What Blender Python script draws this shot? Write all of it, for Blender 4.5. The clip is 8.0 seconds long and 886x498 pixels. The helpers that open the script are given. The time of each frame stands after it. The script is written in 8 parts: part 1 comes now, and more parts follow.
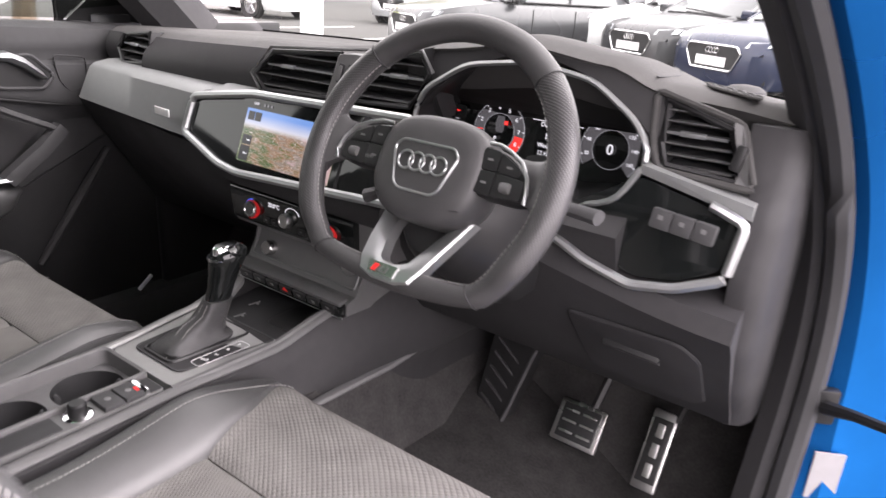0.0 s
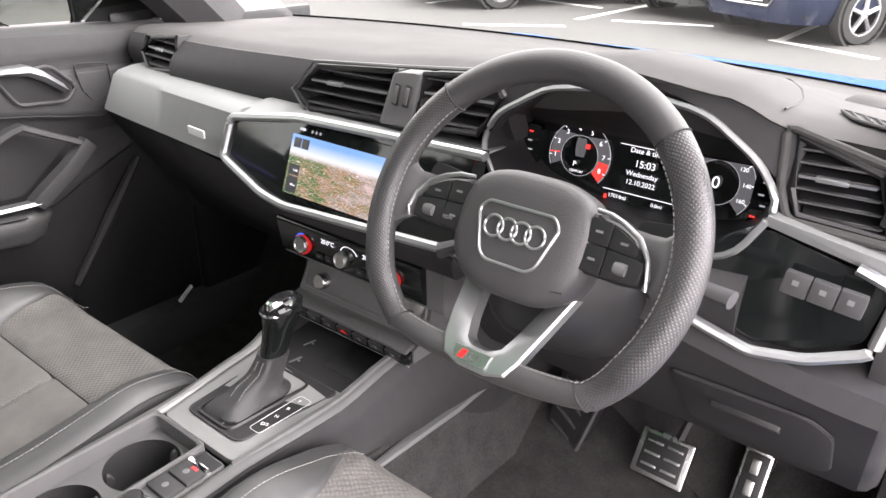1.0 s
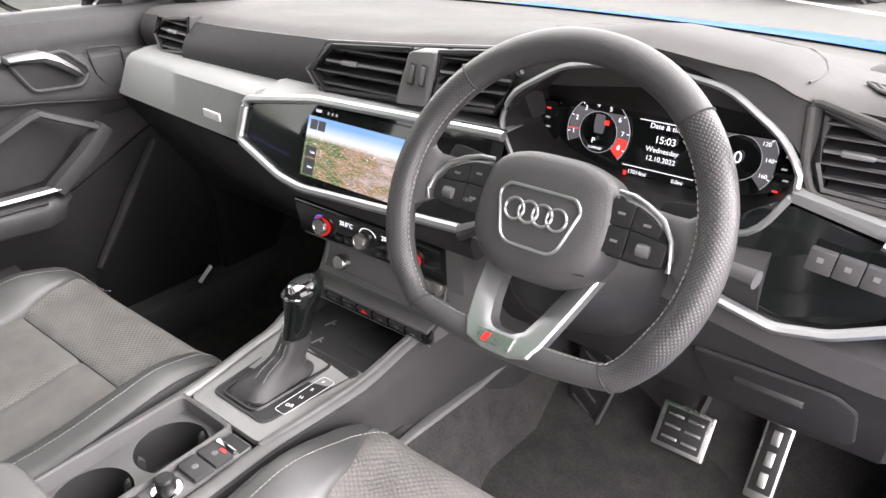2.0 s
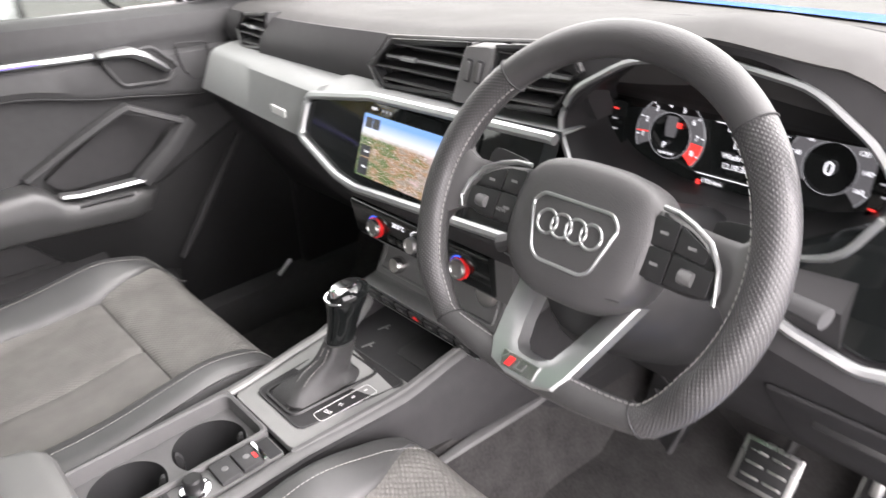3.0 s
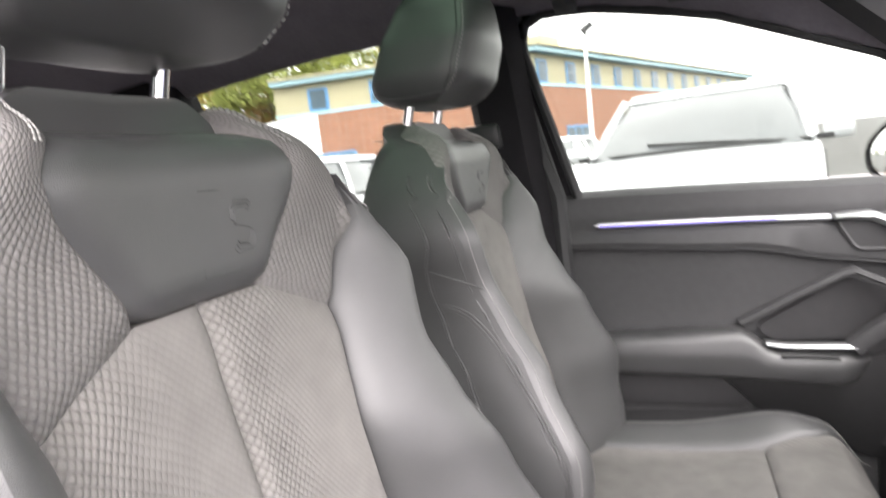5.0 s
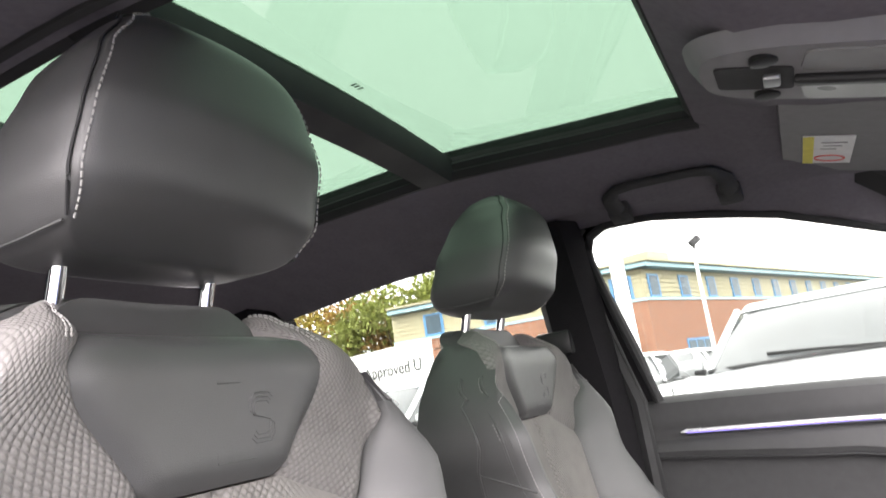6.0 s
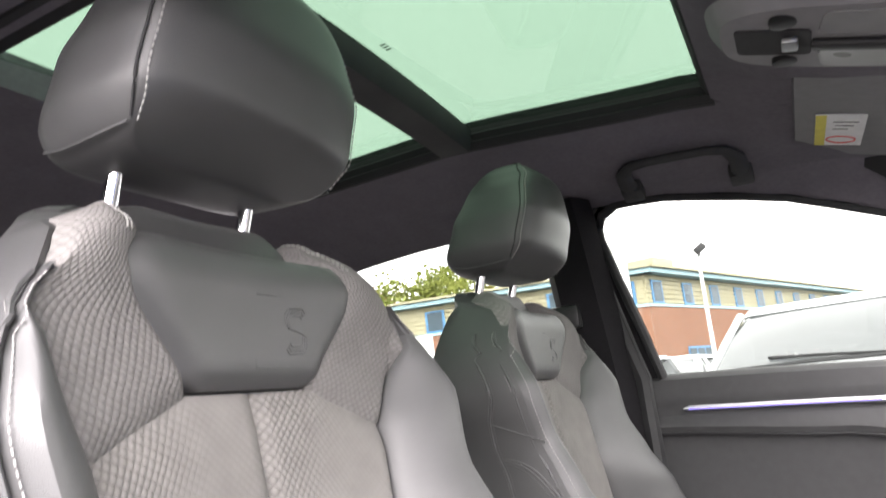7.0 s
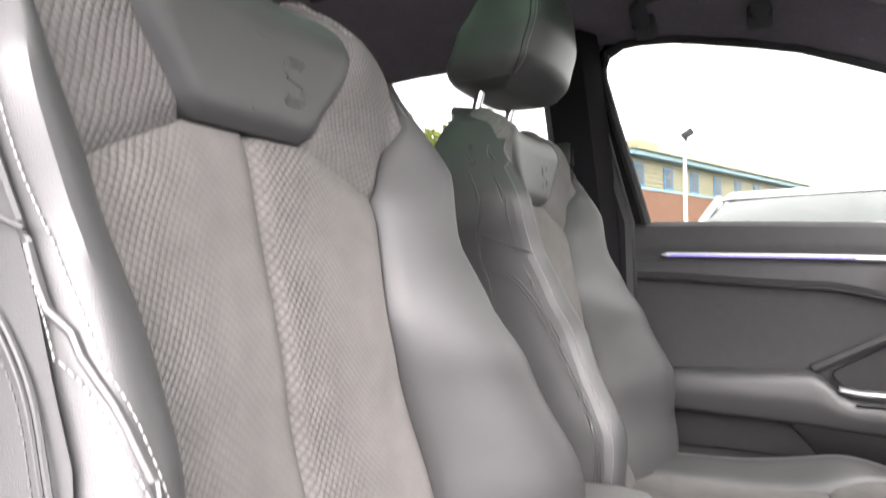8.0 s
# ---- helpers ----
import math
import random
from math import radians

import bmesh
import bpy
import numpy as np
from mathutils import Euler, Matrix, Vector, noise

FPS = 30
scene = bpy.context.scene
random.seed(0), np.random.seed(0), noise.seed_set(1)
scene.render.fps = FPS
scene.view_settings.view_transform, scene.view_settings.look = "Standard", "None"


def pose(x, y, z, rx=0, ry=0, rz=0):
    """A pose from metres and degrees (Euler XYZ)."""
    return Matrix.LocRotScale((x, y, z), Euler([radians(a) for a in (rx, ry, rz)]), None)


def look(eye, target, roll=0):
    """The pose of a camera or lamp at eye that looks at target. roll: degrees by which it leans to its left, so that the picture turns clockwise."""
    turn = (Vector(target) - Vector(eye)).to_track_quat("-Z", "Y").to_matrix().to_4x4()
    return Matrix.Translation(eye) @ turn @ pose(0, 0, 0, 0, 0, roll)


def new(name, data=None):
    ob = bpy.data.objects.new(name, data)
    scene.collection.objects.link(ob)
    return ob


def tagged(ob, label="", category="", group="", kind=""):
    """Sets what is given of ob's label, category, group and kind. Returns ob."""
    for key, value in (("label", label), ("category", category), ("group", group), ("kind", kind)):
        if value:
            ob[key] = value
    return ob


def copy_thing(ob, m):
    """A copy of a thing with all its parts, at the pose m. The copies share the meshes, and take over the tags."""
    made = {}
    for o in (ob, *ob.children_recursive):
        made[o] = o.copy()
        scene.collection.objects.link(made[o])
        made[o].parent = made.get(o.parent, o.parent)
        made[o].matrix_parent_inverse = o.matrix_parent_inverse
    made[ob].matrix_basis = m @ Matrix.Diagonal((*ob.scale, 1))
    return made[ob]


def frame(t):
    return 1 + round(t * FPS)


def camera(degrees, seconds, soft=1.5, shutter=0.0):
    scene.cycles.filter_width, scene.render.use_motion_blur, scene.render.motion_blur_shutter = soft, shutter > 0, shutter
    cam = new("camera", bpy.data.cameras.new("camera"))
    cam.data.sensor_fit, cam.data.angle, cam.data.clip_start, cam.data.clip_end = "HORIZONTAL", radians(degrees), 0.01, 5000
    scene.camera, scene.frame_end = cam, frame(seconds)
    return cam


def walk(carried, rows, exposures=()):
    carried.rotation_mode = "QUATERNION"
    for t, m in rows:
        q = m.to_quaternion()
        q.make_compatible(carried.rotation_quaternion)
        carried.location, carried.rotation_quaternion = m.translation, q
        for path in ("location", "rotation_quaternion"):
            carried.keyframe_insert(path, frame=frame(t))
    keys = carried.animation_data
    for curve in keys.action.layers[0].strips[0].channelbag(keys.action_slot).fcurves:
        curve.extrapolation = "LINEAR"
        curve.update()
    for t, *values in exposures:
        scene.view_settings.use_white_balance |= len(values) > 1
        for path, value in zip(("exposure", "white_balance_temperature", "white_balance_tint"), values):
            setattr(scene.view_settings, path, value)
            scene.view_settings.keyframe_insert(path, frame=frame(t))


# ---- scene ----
cam = camera(64.2, 8.0, 1.5, 0.4)
PATH = [
    (0, (0.833, -0.612, 1.181), (-0.251, 0.913, 0.474), 3.9),
    (0.5, (0.73, -0.536, 1.226), (-0.371, 0.932, 0.429), 2.4),
    (1, (0.683, -0.531, 1.261), (-0.413, 0.906, 0.404), 1.2),
    (1.5, (0.674, -0.534, 1.273), (-0.42, 0.87, 0.361), 0.0),
    (2.8, (0.675, -0.48, 1.264), (-0.534, 0.799, 0.313), -2.3),
    (3, (0.694, -0.434, 1.259), (-0.636, 0.729, 0.322), -2.9),
    (3.5, (0.757, -0.321, 1.247), (-0.918, 0.339, 0.376), -4.0),
    (4, (0.808, -0.324, 1.213), (-1.043, -0.213, 0.464), -4.6),
    (4.5, (0.801, -0.324, 1.199), (-1.097, -0.634, 0.649), -5.0),
    (5, (0.753, -0.311, 1.168), (-1.134, -0.932, 0.935), -6.7),
    (5.2, (0.743, -0.294, 1.16), (-1.122, -1.013, 1.099), -7.8),
    (6.3, (0.767, -0.211, 1.116), (-0.988, -1.034, 1.608), -8.4),
    (6.5, (0.776, -0.216, 1.104), (-0.977, -1.034, 1.611), -8.2),
    (7, (0.785, -0.237, 1.071), (-0.981, -1.077, 1.493), -6.3),
    (7.5, (0.777, -0.251, 1.033), (-1.009, -1.112, 1.298), -3.8),
    (8, (0.768, -0.271, 0.996), (-1.051, -1.102, 1.038), -1.1),
]
walk(cam, [(t, look(eye, target, roll)) for t, eye, target, roll in PATH], [(0.0, 2.85, 6500, 23), (0.5, 3.28, 6500, 20), (1.0, 3.4, 6500, 19), (3.0, 3.5, 6500, 18), (4.5, 3.42, 6500, 17), (6.5, 3.48, 6500, 18), (8.0, 3.22, 6500, 18)])

# ---- world and light ----
world = bpy.data.worlds.new("world")
scene.world = world
world.use_nodes = True
wn, wl = world.node_tree.nodes, world.node_tree.links
wn.clear()
sky = wn.new("ShaderNodeTexSky")
sky.sky_type, sky.sun_disc = "NISHITA", False
sky.sun_elevation, sky.sun_rotation = radians(41), radians(62)
sky.dust_density, sky.air_density = 4.0, 1.0
hsv = wn.new("ShaderNodeHueSaturation")
hsv.inputs["Saturation"].default_value = 0.12
bg = wn.new("ShaderNodeBackground")
bg.inputs["Strength"].default_value = 0.15
wo = wn.new("ShaderNodeOutputWorld")
wl.new(sky.outputs["Color"], hsv.inputs["Color"])
cloud = wn.new("ShaderNodeMix")
cloud.data_type, cloud.blend_type = "RGBA", "MIX"
cloud.inputs["Factor"].default_value = 0.75
cloud.inputs["B"].default_value = (9.7, 9.4, 9.15, 1)
wl.new(hsv.outputs["Color"], cloud.inputs["A"])
wl.new(cloud.outputs["Result"], bg.inputs["Color"])
wl.new(bg.outputs["Background"], wo.inputs["Surface"])
sun_data = bpy.data.lights.new("sun", "SUN")
sun_data.energy, sun_data.angle, sun_data.color = 0.95, radians(60), (1.0, 0.97, 0.93)
sun = new("sun", sun_data)
sun.matrix_world = look((30, 16, 30), (0, 0, 0))


# ---- materials ----
def mat(name, color, rough=0.5, metal=0.0, var=0.15, scale=40.0, bump=0.0, bscale=400.0, coat=0.0, wear=0.06, spec=0.5):
    """A surface with grain and wear at two scales."""
    m = bpy.data.materials.new(name)
    m.use_nodes = True
    nt = m.node_tree
    p = nt.nodes["Principled BSDF"]
    tc = nt.nodes.new("ShaderNodeTexCoord")
    n1 = nt.nodes.new("ShaderNodeTexNoise")
    n1.inputs["Scale"].default_value, n1.inputs["Detail"].default_value = scale, 5.0
    n2 = nt.nodes.new("ShaderNodeTexNoise")
    n2.inputs["Scale"].default_value, n2.inputs["Detail"].default_value = scale * 0.12, 3.0
    nt.links.new(tc.outputs["Object"], n1.inputs["Vector"])
    nt.links.new(tc.outputs["Object"], n2.inputs["Vector"])
    add = nt.nodes.new("ShaderNodeMath")
    add.operation = "ADD"
    nt.links.new(n1.outputs["Fac"], add.inputs[0])
    nt.links.new(n2.outputs["Fac"], add.inputs[1])
    rng = nt.nodes.new("ShaderNodeMapRange")
    rng.inputs["From Min"].default_value, rng.inputs["From Max"].default_value = 0.6, 1.4
    rng.inputs["To Min"].default_value, rng.inputs["To Max"].default_value = 1 - var, 1 + var
    nt.links.new(add.outputs[0], rng.inputs["Value"])
    mul = nt.nodes.new("ShaderNodeVectorMath")
    mul.operation = "SCALE"
    mul.inputs[0].default_value = color[:3]
    nt.links.new(rng.outputs[0], mul.inputs["Scale"])
    nt.links.new(mul.outputs[0], p.inputs["Base Color"])
    rr = nt.nodes.new("ShaderNodeMapRange")
    rr.inputs["From Min"].default_value, rr.inputs["From Max"].default_value = 0.35, 0.65
    rr.inputs["To Min"].default_value, rr.inputs["To Max"].default_value = max(0.02, rough - wear), min(1, rough + wear)
    nt.links.new(n2.outputs["Fac"], rr.inputs["Value"])
    nt.links.new(rr.outputs[0], p.inputs["Roughness"])
    p.inputs["Metallic"].default_value = metal
    p.inputs["Specular IOR Level"].default_value = spec
    p.inputs["Coat Weight"].default_value = coat
    p.inputs["Coat Roughness"].default_value = 0.06
    if bump:
        n3 = nt.nodes.new("ShaderNodeTexVoronoi")
        n3.inputs["Scale"].default_value = bscale
        nt.links.new(tc.outputs["Object"], n3.inputs["Vector"])
        b = nt.nodes.new("ShaderNodeBump")
        b.inputs["Strength"].default_value, b.inputs["Distance"].default_value = bump, 0.001
        nt.links.new(n3.outputs["Distance"], b.inputs["Height"])
        nt.links.new(b.outputs[0], p.inputs["Normal"])
    return m


def glow(name, color, strength):
    m = bpy.data.materials.new(name)
    m.use_nodes = True
    p = m.node_tree.nodes["Principled BSDF"]
    p.inputs["Base Color"].default_value = (0.01, 0.01, 0.01, 1)
    p.inputs["Emission Color"].default_value = (*color, 1)
    p.inputs["Emission Strength"].default_value = strength
    p.inputs["Roughness"].default_value = 0.25
    return m


def glass(name, color, rough=0.0):
    """Thin tinted sheet: light passes straight, with a faint mirror on top."""
    m = bpy.data.materials.new(name)
    m.use_nodes = True
    nt = m.node_tree
    nt.nodes.clear()
    tr = nt.nodes.new("ShaderNodeBsdfTransparent")
    tr.inputs["Color"].default_value = (*color, 1)
    gl = nt.nodes.new("ShaderNodeBsdfGlossy")
    gl.inputs["Roughness"].default_value = 0.02 + rough
    lw = nt.nodes.new("ShaderNodeLayerWeight")
    lw.inputs["Blend"].default_value = 0.5
    pw = nt.nodes.new("ShaderNodeMath")
    pw.operation, pw.inputs[1].default_value = "POWER", 4.0
    nt.links.new(lw.outputs["Facing"], pw.inputs[0])
    fr = nt.nodes.new("ShaderNodeMath")
    fr.operation, fr.inputs[1].default_value, fr.inputs[2].default_value = "MULTIPLY_ADD", 0.5, 0.035
    nt.links.new(pw.outputs[0], fr.inputs[0])
    mx = nt.nodes.new("ShaderNodeMixShader")
    o = nt.nodes.new("ShaderNodeOutputMaterial")
    nt.links.new(fr.outputs[0], mx.inputs[0])
    nt.links.new(tr.outputs[0], mx.inputs[1])
    nt.links.new(gl.outputs[0], mx.inputs[2])
    nt.links.new(mx.outputs[0], o.inputs["Surface"])
    return m


def knit(name, color, ang, sx, sy, depth=0.6, contrast=0.3, flat=0.25, fade=0.0):
    """Woven cloth: rows of raised cells with soft nap."""
    m = mat(name, color, 0.9, 0, 0.2, 30.0, spec=0.2)
    nt = m.node_tree
    p = nt.nodes["Principled BSDF"]
    tc = nt.nodes.new("ShaderNodeTexCoord")
    mp = nt.nodes.new("ShaderNodeMapping")
    mp.inputs["Rotation"].default_value = [radians(a) for a in ang]
    mp.inputs["Scale"].default_value = (sx, sy, 0)
    nt.links.new(tc.outputs["UV"], mp.inputs["Vector"])
    vo = nt.nodes.new("ShaderNodeTexVoronoi")
    vo.voronoi_dimensions = "2D"
    vo.inputs["Scale"].default_value, vo.inputs["Randomness"].default_value = 1.0, 0.06
    nt.links.new(mp.outputs[0], vo.inputs["Vector"])
    ml = nt.nodes.new("ShaderNodeMapRange")
    ml.interpolation_type = "SMOOTHSTEP"
    ml.inputs["From Min"].default_value, ml.inputs["From Max"].default_value = 0.18, 0.62
    ml.inputs["To Min"].default_value, ml.inputs["To Max"].default_value = 1.0, -1.0
    nt.links.new(vo.outputs["Distance"], ml.inputs["Value"])
    b = nt.nodes.new("ShaderNodeBump")
    b.inputs["Strength"].default_value, b.inputs["Distance"].default_value = depth, 0.002
    nap = nt.nodes.new("ShaderNodeTexNoise")
    nap.inputs["Scale"].default_value, nap.inputs["Detail"].default_value = 9.0, 2.0
    nt.links.new(tc.outputs["UV"], nap.inputs["Vector"])
    nr = nt.nodes.new("ShaderNodeMapRange")
    nr.inputs["From Min"].default_value, nr.inputs["From Max"].default_value = 0.38, 0.58
    nr.inputs["To Min"].default_value, nr.inputs["To Max"].default_value = flat, 1.0
    nt.links.new(nap.outputs["Fac"], nr.inputs["Value"])
    mh = nt.nodes.new("ShaderNodeMath")
    mh.operation = "MULTIPLY"
    nt.links.new(ml.outputs[0], mh.inputs[0])
    nt.links.new(nr.outputs[0], mh.inputs[1])
    ml = mh
    if fade:
        su = nt.nodes.new("ShaderNodeSeparateXYZ")
        nt.links.new(tc.outputs["UV"], su.inputs[0])
        fr = nt.nodes.new("ShaderNodeMapRange")
        fr.interpolation_type = "SMOOTHSTEP"
        fr.inputs["From Min"].default_value, fr.inputs["From Max"].default_value = fade * 0.25, fade
        fr.inputs["To Min"].default_value, fr.inputs["To Max"].default_value = 0.12, 1.0
        nt.links.new(su.outputs["X"], fr.inputs["Value"])
        mf = nt.nodes.new("ShaderNodeMath")
        mf.operation = "MULTIPLY"
        nt.links.new(ml.outputs[0], mf.inputs[0])
        nt.links.new(fr.outputs[0], mf.inputs[1])
        ml = mf
    nt.links.new(ml.outputs[0], b.inputs["Height"])
    nt.links.new(b.outputs[0], p.inputs["Normal"])
    src = p.inputs["Base Color"].links[0].from_socket
    r = nt.nodes.new("ShaderNodeMapRange")
    r.inputs["From Min"].default_value, r.inputs["From Max"].default_value = -1, 1
    r.inputs["To Min"].default_value, r.inputs["To Max"].default_value = 1 - contrast, 1 + contrast
    nt.links.new(ml.outputs[0], r.inputs["Value"])
    sc = nt.nodes.new("ShaderNodeVectorMath")
    sc.operation = "SCALE"
    nt.links.new(src, sc.inputs[0])
    nt.links.new(r.outputs[0], sc.inputs["Scale"])
    nt.links.new(sc.outputs[0], p.inputs["Base Color"])
    return m


LEATHER = mat("seat_leather", (0.039, 0.0393, 0.0395), 0.47, 0, 0.14, 22, 0.16, 1300, spec=0.7)


def perforated(name, color):
    """Leather with a lattice of small pricked dots."""
    m = mat(name, color, 0.40, 0, 0.1, 40)
    nt = m.node_tree
    p = nt.nodes["Principled BSDF"]
    tc = nt.nodes.new("ShaderNodeTexCoord")
    mp = nt.nodes.new("ShaderNodeMapping")
    mp.inputs["Rotation"].default_value = (0, 0, radians(45))
    mp.inputs["Scale"].default_value = (330, 330, 0)
    nt.links.new(tc.outputs["UV"], mp.inputs["Vector"])
    v = nt.nodes.new("ShaderNodeTexVoronoi")
    v.voronoi_dimensions = "2D"
    v.inputs["Scale"].default_value, v.inputs["Randomness"].default_value = 1.0, 0.03
    nt.links.new(mp.outputs[0], v.inputs["Vector"])
    r = nt.nodes.new("ShaderNodeMapRange")
    r.interpolation_type = "SMOOTHSTEP"
    r.inputs["From Min"].default_value, r.inputs["From Max"].default_value = 0.16, 0.40
    nt.links.new(v.outputs["Distance"], r.inputs["Value"])
    b = nt.nodes.new("ShaderNodeBump")
    b.inputs["Strength"].default_value, b.inputs["Distance"].default_value = 0.5, 0.0007
    nt.links.new(r.outputs[0], b.inputs["Height"])
    nt.links.new(b.outputs[0], p.inputs["Normal"])
    src = p.inputs["Base Color"].links[0].from_socket
    tone = nt.nodes.new("ShaderNodeMapRange")
    tone.inputs["To Min"].default_value, tone.inputs["To Max"].default_value = 1.75, 0.92
    nt.links.new(r.outputs[0], tone.inputs["Value"])
    sc = nt.nodes.new("ShaderNodeVectorMath")
    sc.operation = "SCALE"
    nt.links.new(src, sc.inputs[0])
    nt.links.new(tone.outputs[0], sc.inputs["Scale"])
    nt.links.new(sc.outputs[0], p.inputs["Base Color"])
    return m


CLOTH = knit("seat_cloth", (0.138, 0.132, 0.125), (0, 0, 45), 190.0, 175.0, 0.45, 0.13, 0.45, 0.15)
CLOTH_S = knit("seat_cloth_cushion", (0.122, 0.118, 0.112), (0, 0, 45), 190.0, 175.0, 0.32, 0.10, 0.5)
WEAVE = knit("diamond_weave", (0.122, 0.117, 0.113), (0, 0, 45), 200.0, 180.0, 0.35, 0.15, 0.6)
RIMLEATHER = mat("rim_leather", (0.036, 0.0355, 0.036), 0.46, 0, 0.15, 40, 0.3, 1100)
GRIP = perforated("rim_grip", (0.030, 0.0295, 0.030))
DASH = mat("dash_soft", (0.048, 0.047, 0.046), 0.75, 0, 0.1, 60, 0.22, 1500, spec=0.2)
DASH_D = mat("dash_dark", (0.025, 0.0245, 0.0255), 0.62, 0, 0.12, 60, 0.16, 1500, spec=0.2)
PLASTIC = mat("plastic_grain", (0.040, 0.040, 0.041), 0.66, 0, 0.12, 60, 0.16, 1500, spec=0.22)
BLACK = mat("black_plastic", (0.012, 0.012, 0.0125), 0.42, 0, 0.2, 50, spec=0.35)
GLOSS = mat("piano_black", (0.006, 0.007, 0.007), 0.06, 0, 0.2, 50, wear=0.03)
DECOR = mat("brushed_grey_trim", (0.158, 0.164, 0.162), 0.58, 0.15, 0.06, 90, 0.15, 900)
SILVER = mat("satin_silver", (0.38, 0.39, 0.39), 0.42, 0.95, 0.05, 60)
CHROME = mat("chrome", (0.8, 0.8, 0.81), 0.08, 1.0, 0.03, 60, wear=0.03)
STEEL = mat("pedal_steel", (0.5, 0.5, 0.49), 0.3, 1.0, 0.12, 60)
HEAD = mat("headliner_cloth", (0.150, 0.138, 0.156), 0.95, 0, 0.15, 120, 0.5, 1500, spec=0.2)
CARPET = mat("carpet", (0.046, 0.0445, 0.044), 1.0, 0, 0.4, 220, 1.0, 1400, spec=0.15)
BLUE = mat("blue_paint", (0.006, 0.105, 0.34), 0.32, 0.1, 0.05, 30, coat=0.0, spec=0.25)
BLUE.node_tree.nodes["Principled BSDF"].inputs["Metallic"].default_value = 0.75
BLUE.node_tree.nodes["Principled BSDF"].inputs["Specular Tint"].default_value = (0.12, 0.25, 0.5, 1)
RUBBER = mat("rubber_seal", (0.012, 0.012, 0.013), 0.7, 0, 0.2, 60)
WHITE = mat("white_thread", (0.22, 0.216, 0.21), 0.85)
PRINT = mat("white_print", (0.75, 0.75, 0.75), 0.6)
RED = mat("red_plastic", (0.75, 0.02, 0.02), 0.4)
GLASS = glass("clear_glass", (0.56, 0.585, 0.565))
ROOFGLASS = glass("green_roof_glass", (0.215, 0.275, 0.232), 0.03)
MIRROR = mat("mirror", (0.9, 0.9, 0.9), 0.02, 1.0, 0.0, wear=0.01)
ASPHALT = mat("asphalt", (0.062, 0.061, 0.058), 0.9, 0, 0.3, 30, 0.5, 200)
KEYPRINT = mat("pale_print", (0.26, 0.26, 0.26), 0.6)
MARK = mat("grey_print", (0.11, 0.11, 0.11), 0.6)
SATIN = mat("satin_grey", (0.10, 0.10, 0.10), 0.45, 0.3, 0.08, 60, 0.1, 1500)
PILLAR = mat("pillar_cloth", (0.013, 0.012, 0.0135), 0.95, 0, 0.15, 120, 0.3, 1500, spec=0.1)
ROOFTRIM = mat("roof_plastic", (0.195, 0.190, 0.197), 0.6, 0, 0.1, 60, 0.12, 1500, spec=0.3)
SATIN_L = mat("satin_light_grey", (0.21, 0.21, 0.208), 0.50, 0.35, 0.06, 60, 0.1, 1500)
CONSOLE = mat("console_soft", (0.092, 0.091, 0.092), 0.58, 0, 0.1, 60, 0.14, 1500, spec=0.4)
KNEE = mat("knee_plastic", (0.022, 0.0215, 0.0225), 0.6, 0, 0.15, 60, 0.15, 1500, spec=0.25)
LINE = mat("road_paint", (0.6, 0.6, 0.58), 0.7, 0, 0.15, 20)


# ---- geometry helpers ----
def thing(name, base, label, category, group="", kind=""):
    e = new(name)
    e.location = base
    return tagged(e, label, category, group, kind)


def part(name, bm, material, parent=None, label="", smooth=True, kind=""):
    """Links a bmesh in world metres as one mesh object under a thing or a part."""
    off = Vector((0, 0, 0))
    up = parent
    while up is not None:
        off += up.location
        up = up.parent
    bmesh.ops.recalc_face_normals(bm, faces=bm.faces)
    bmesh.ops.translate(bm, verts=bm.verts, vec=-off)
    me = bpy.data.meshes.new(name)
    bm.to_mesh(me)
    bm.free()
    me.materials.append(material)
    for poly in me.polygons:
        poly.use_smooth = smooth
    if smooth:
        me.set_sharp_from_angle(angle=radians(38))
    ob = new(name, me)
    if parent is not None:
        ob.parent = parent
    return tagged(ob, label, kind=kind)


def stitches(name, pts, gap, length, parent, r=0.0008, label="", material=None):
    """A run of short thread stitches along points, as one fine part."""
    pts = [Vector(p) for p in pts]
    bm = bmesh.new()
    acc = 0.0
    for a, b in zip(pts, pts[1:]):
        seg = (b - a).length
        if seg < 1e-6:
            continue
        d = (b - a) / seg
        while acc < seg:
            p = a + d * acc
            tube([p - d * length / 2, p + d * length / 2], r, 4, bm=bm)
            acc += gap
        acc -= seg
    return part(name, bm, material or WHITE, parent, label, smooth=False)


def box(c, size, rot=(0, 0, 0), bevel=0.0, seg=2, bm=None):
    bm = bm or bmesh.new()
    r = bmesh.ops.create_cube(bm, size=1.0, matrix=pose(*c, *rot) @ Matrix.Diagonal((*size, 1)))
    if bevel:
        edges = list({e for v in r["verts"] for e in v.link_edges})
        bmesh.ops.bevel(bm, geom=edges, offset=bevel, segments=seg, profile=0.6, affect="EDGES", clamp_overlap=True)
    return bm


def loft(rings, caps=True, close=True, bm=None, wrap=False):
    bm = bm or bmesh.new()
    vs = [[bm.verts.new(p) for p in r] for r in rings]
    n = len(rings[0])
    pairs = list(zip(vs, vs[1:])) + ([(vs[-1], vs[0])] if wrap else [])
    for a, b in pairs:
        for i in range(n if close else n - 1):
            j = (i + 1) % n
            bm.faces.new((a[i], a[j], b[j], b[i]))
    if caps and close and not wrap:
        bm.faces.new(vs[0][::-1])
        bm.faces.new(vs[-1])
    return bm


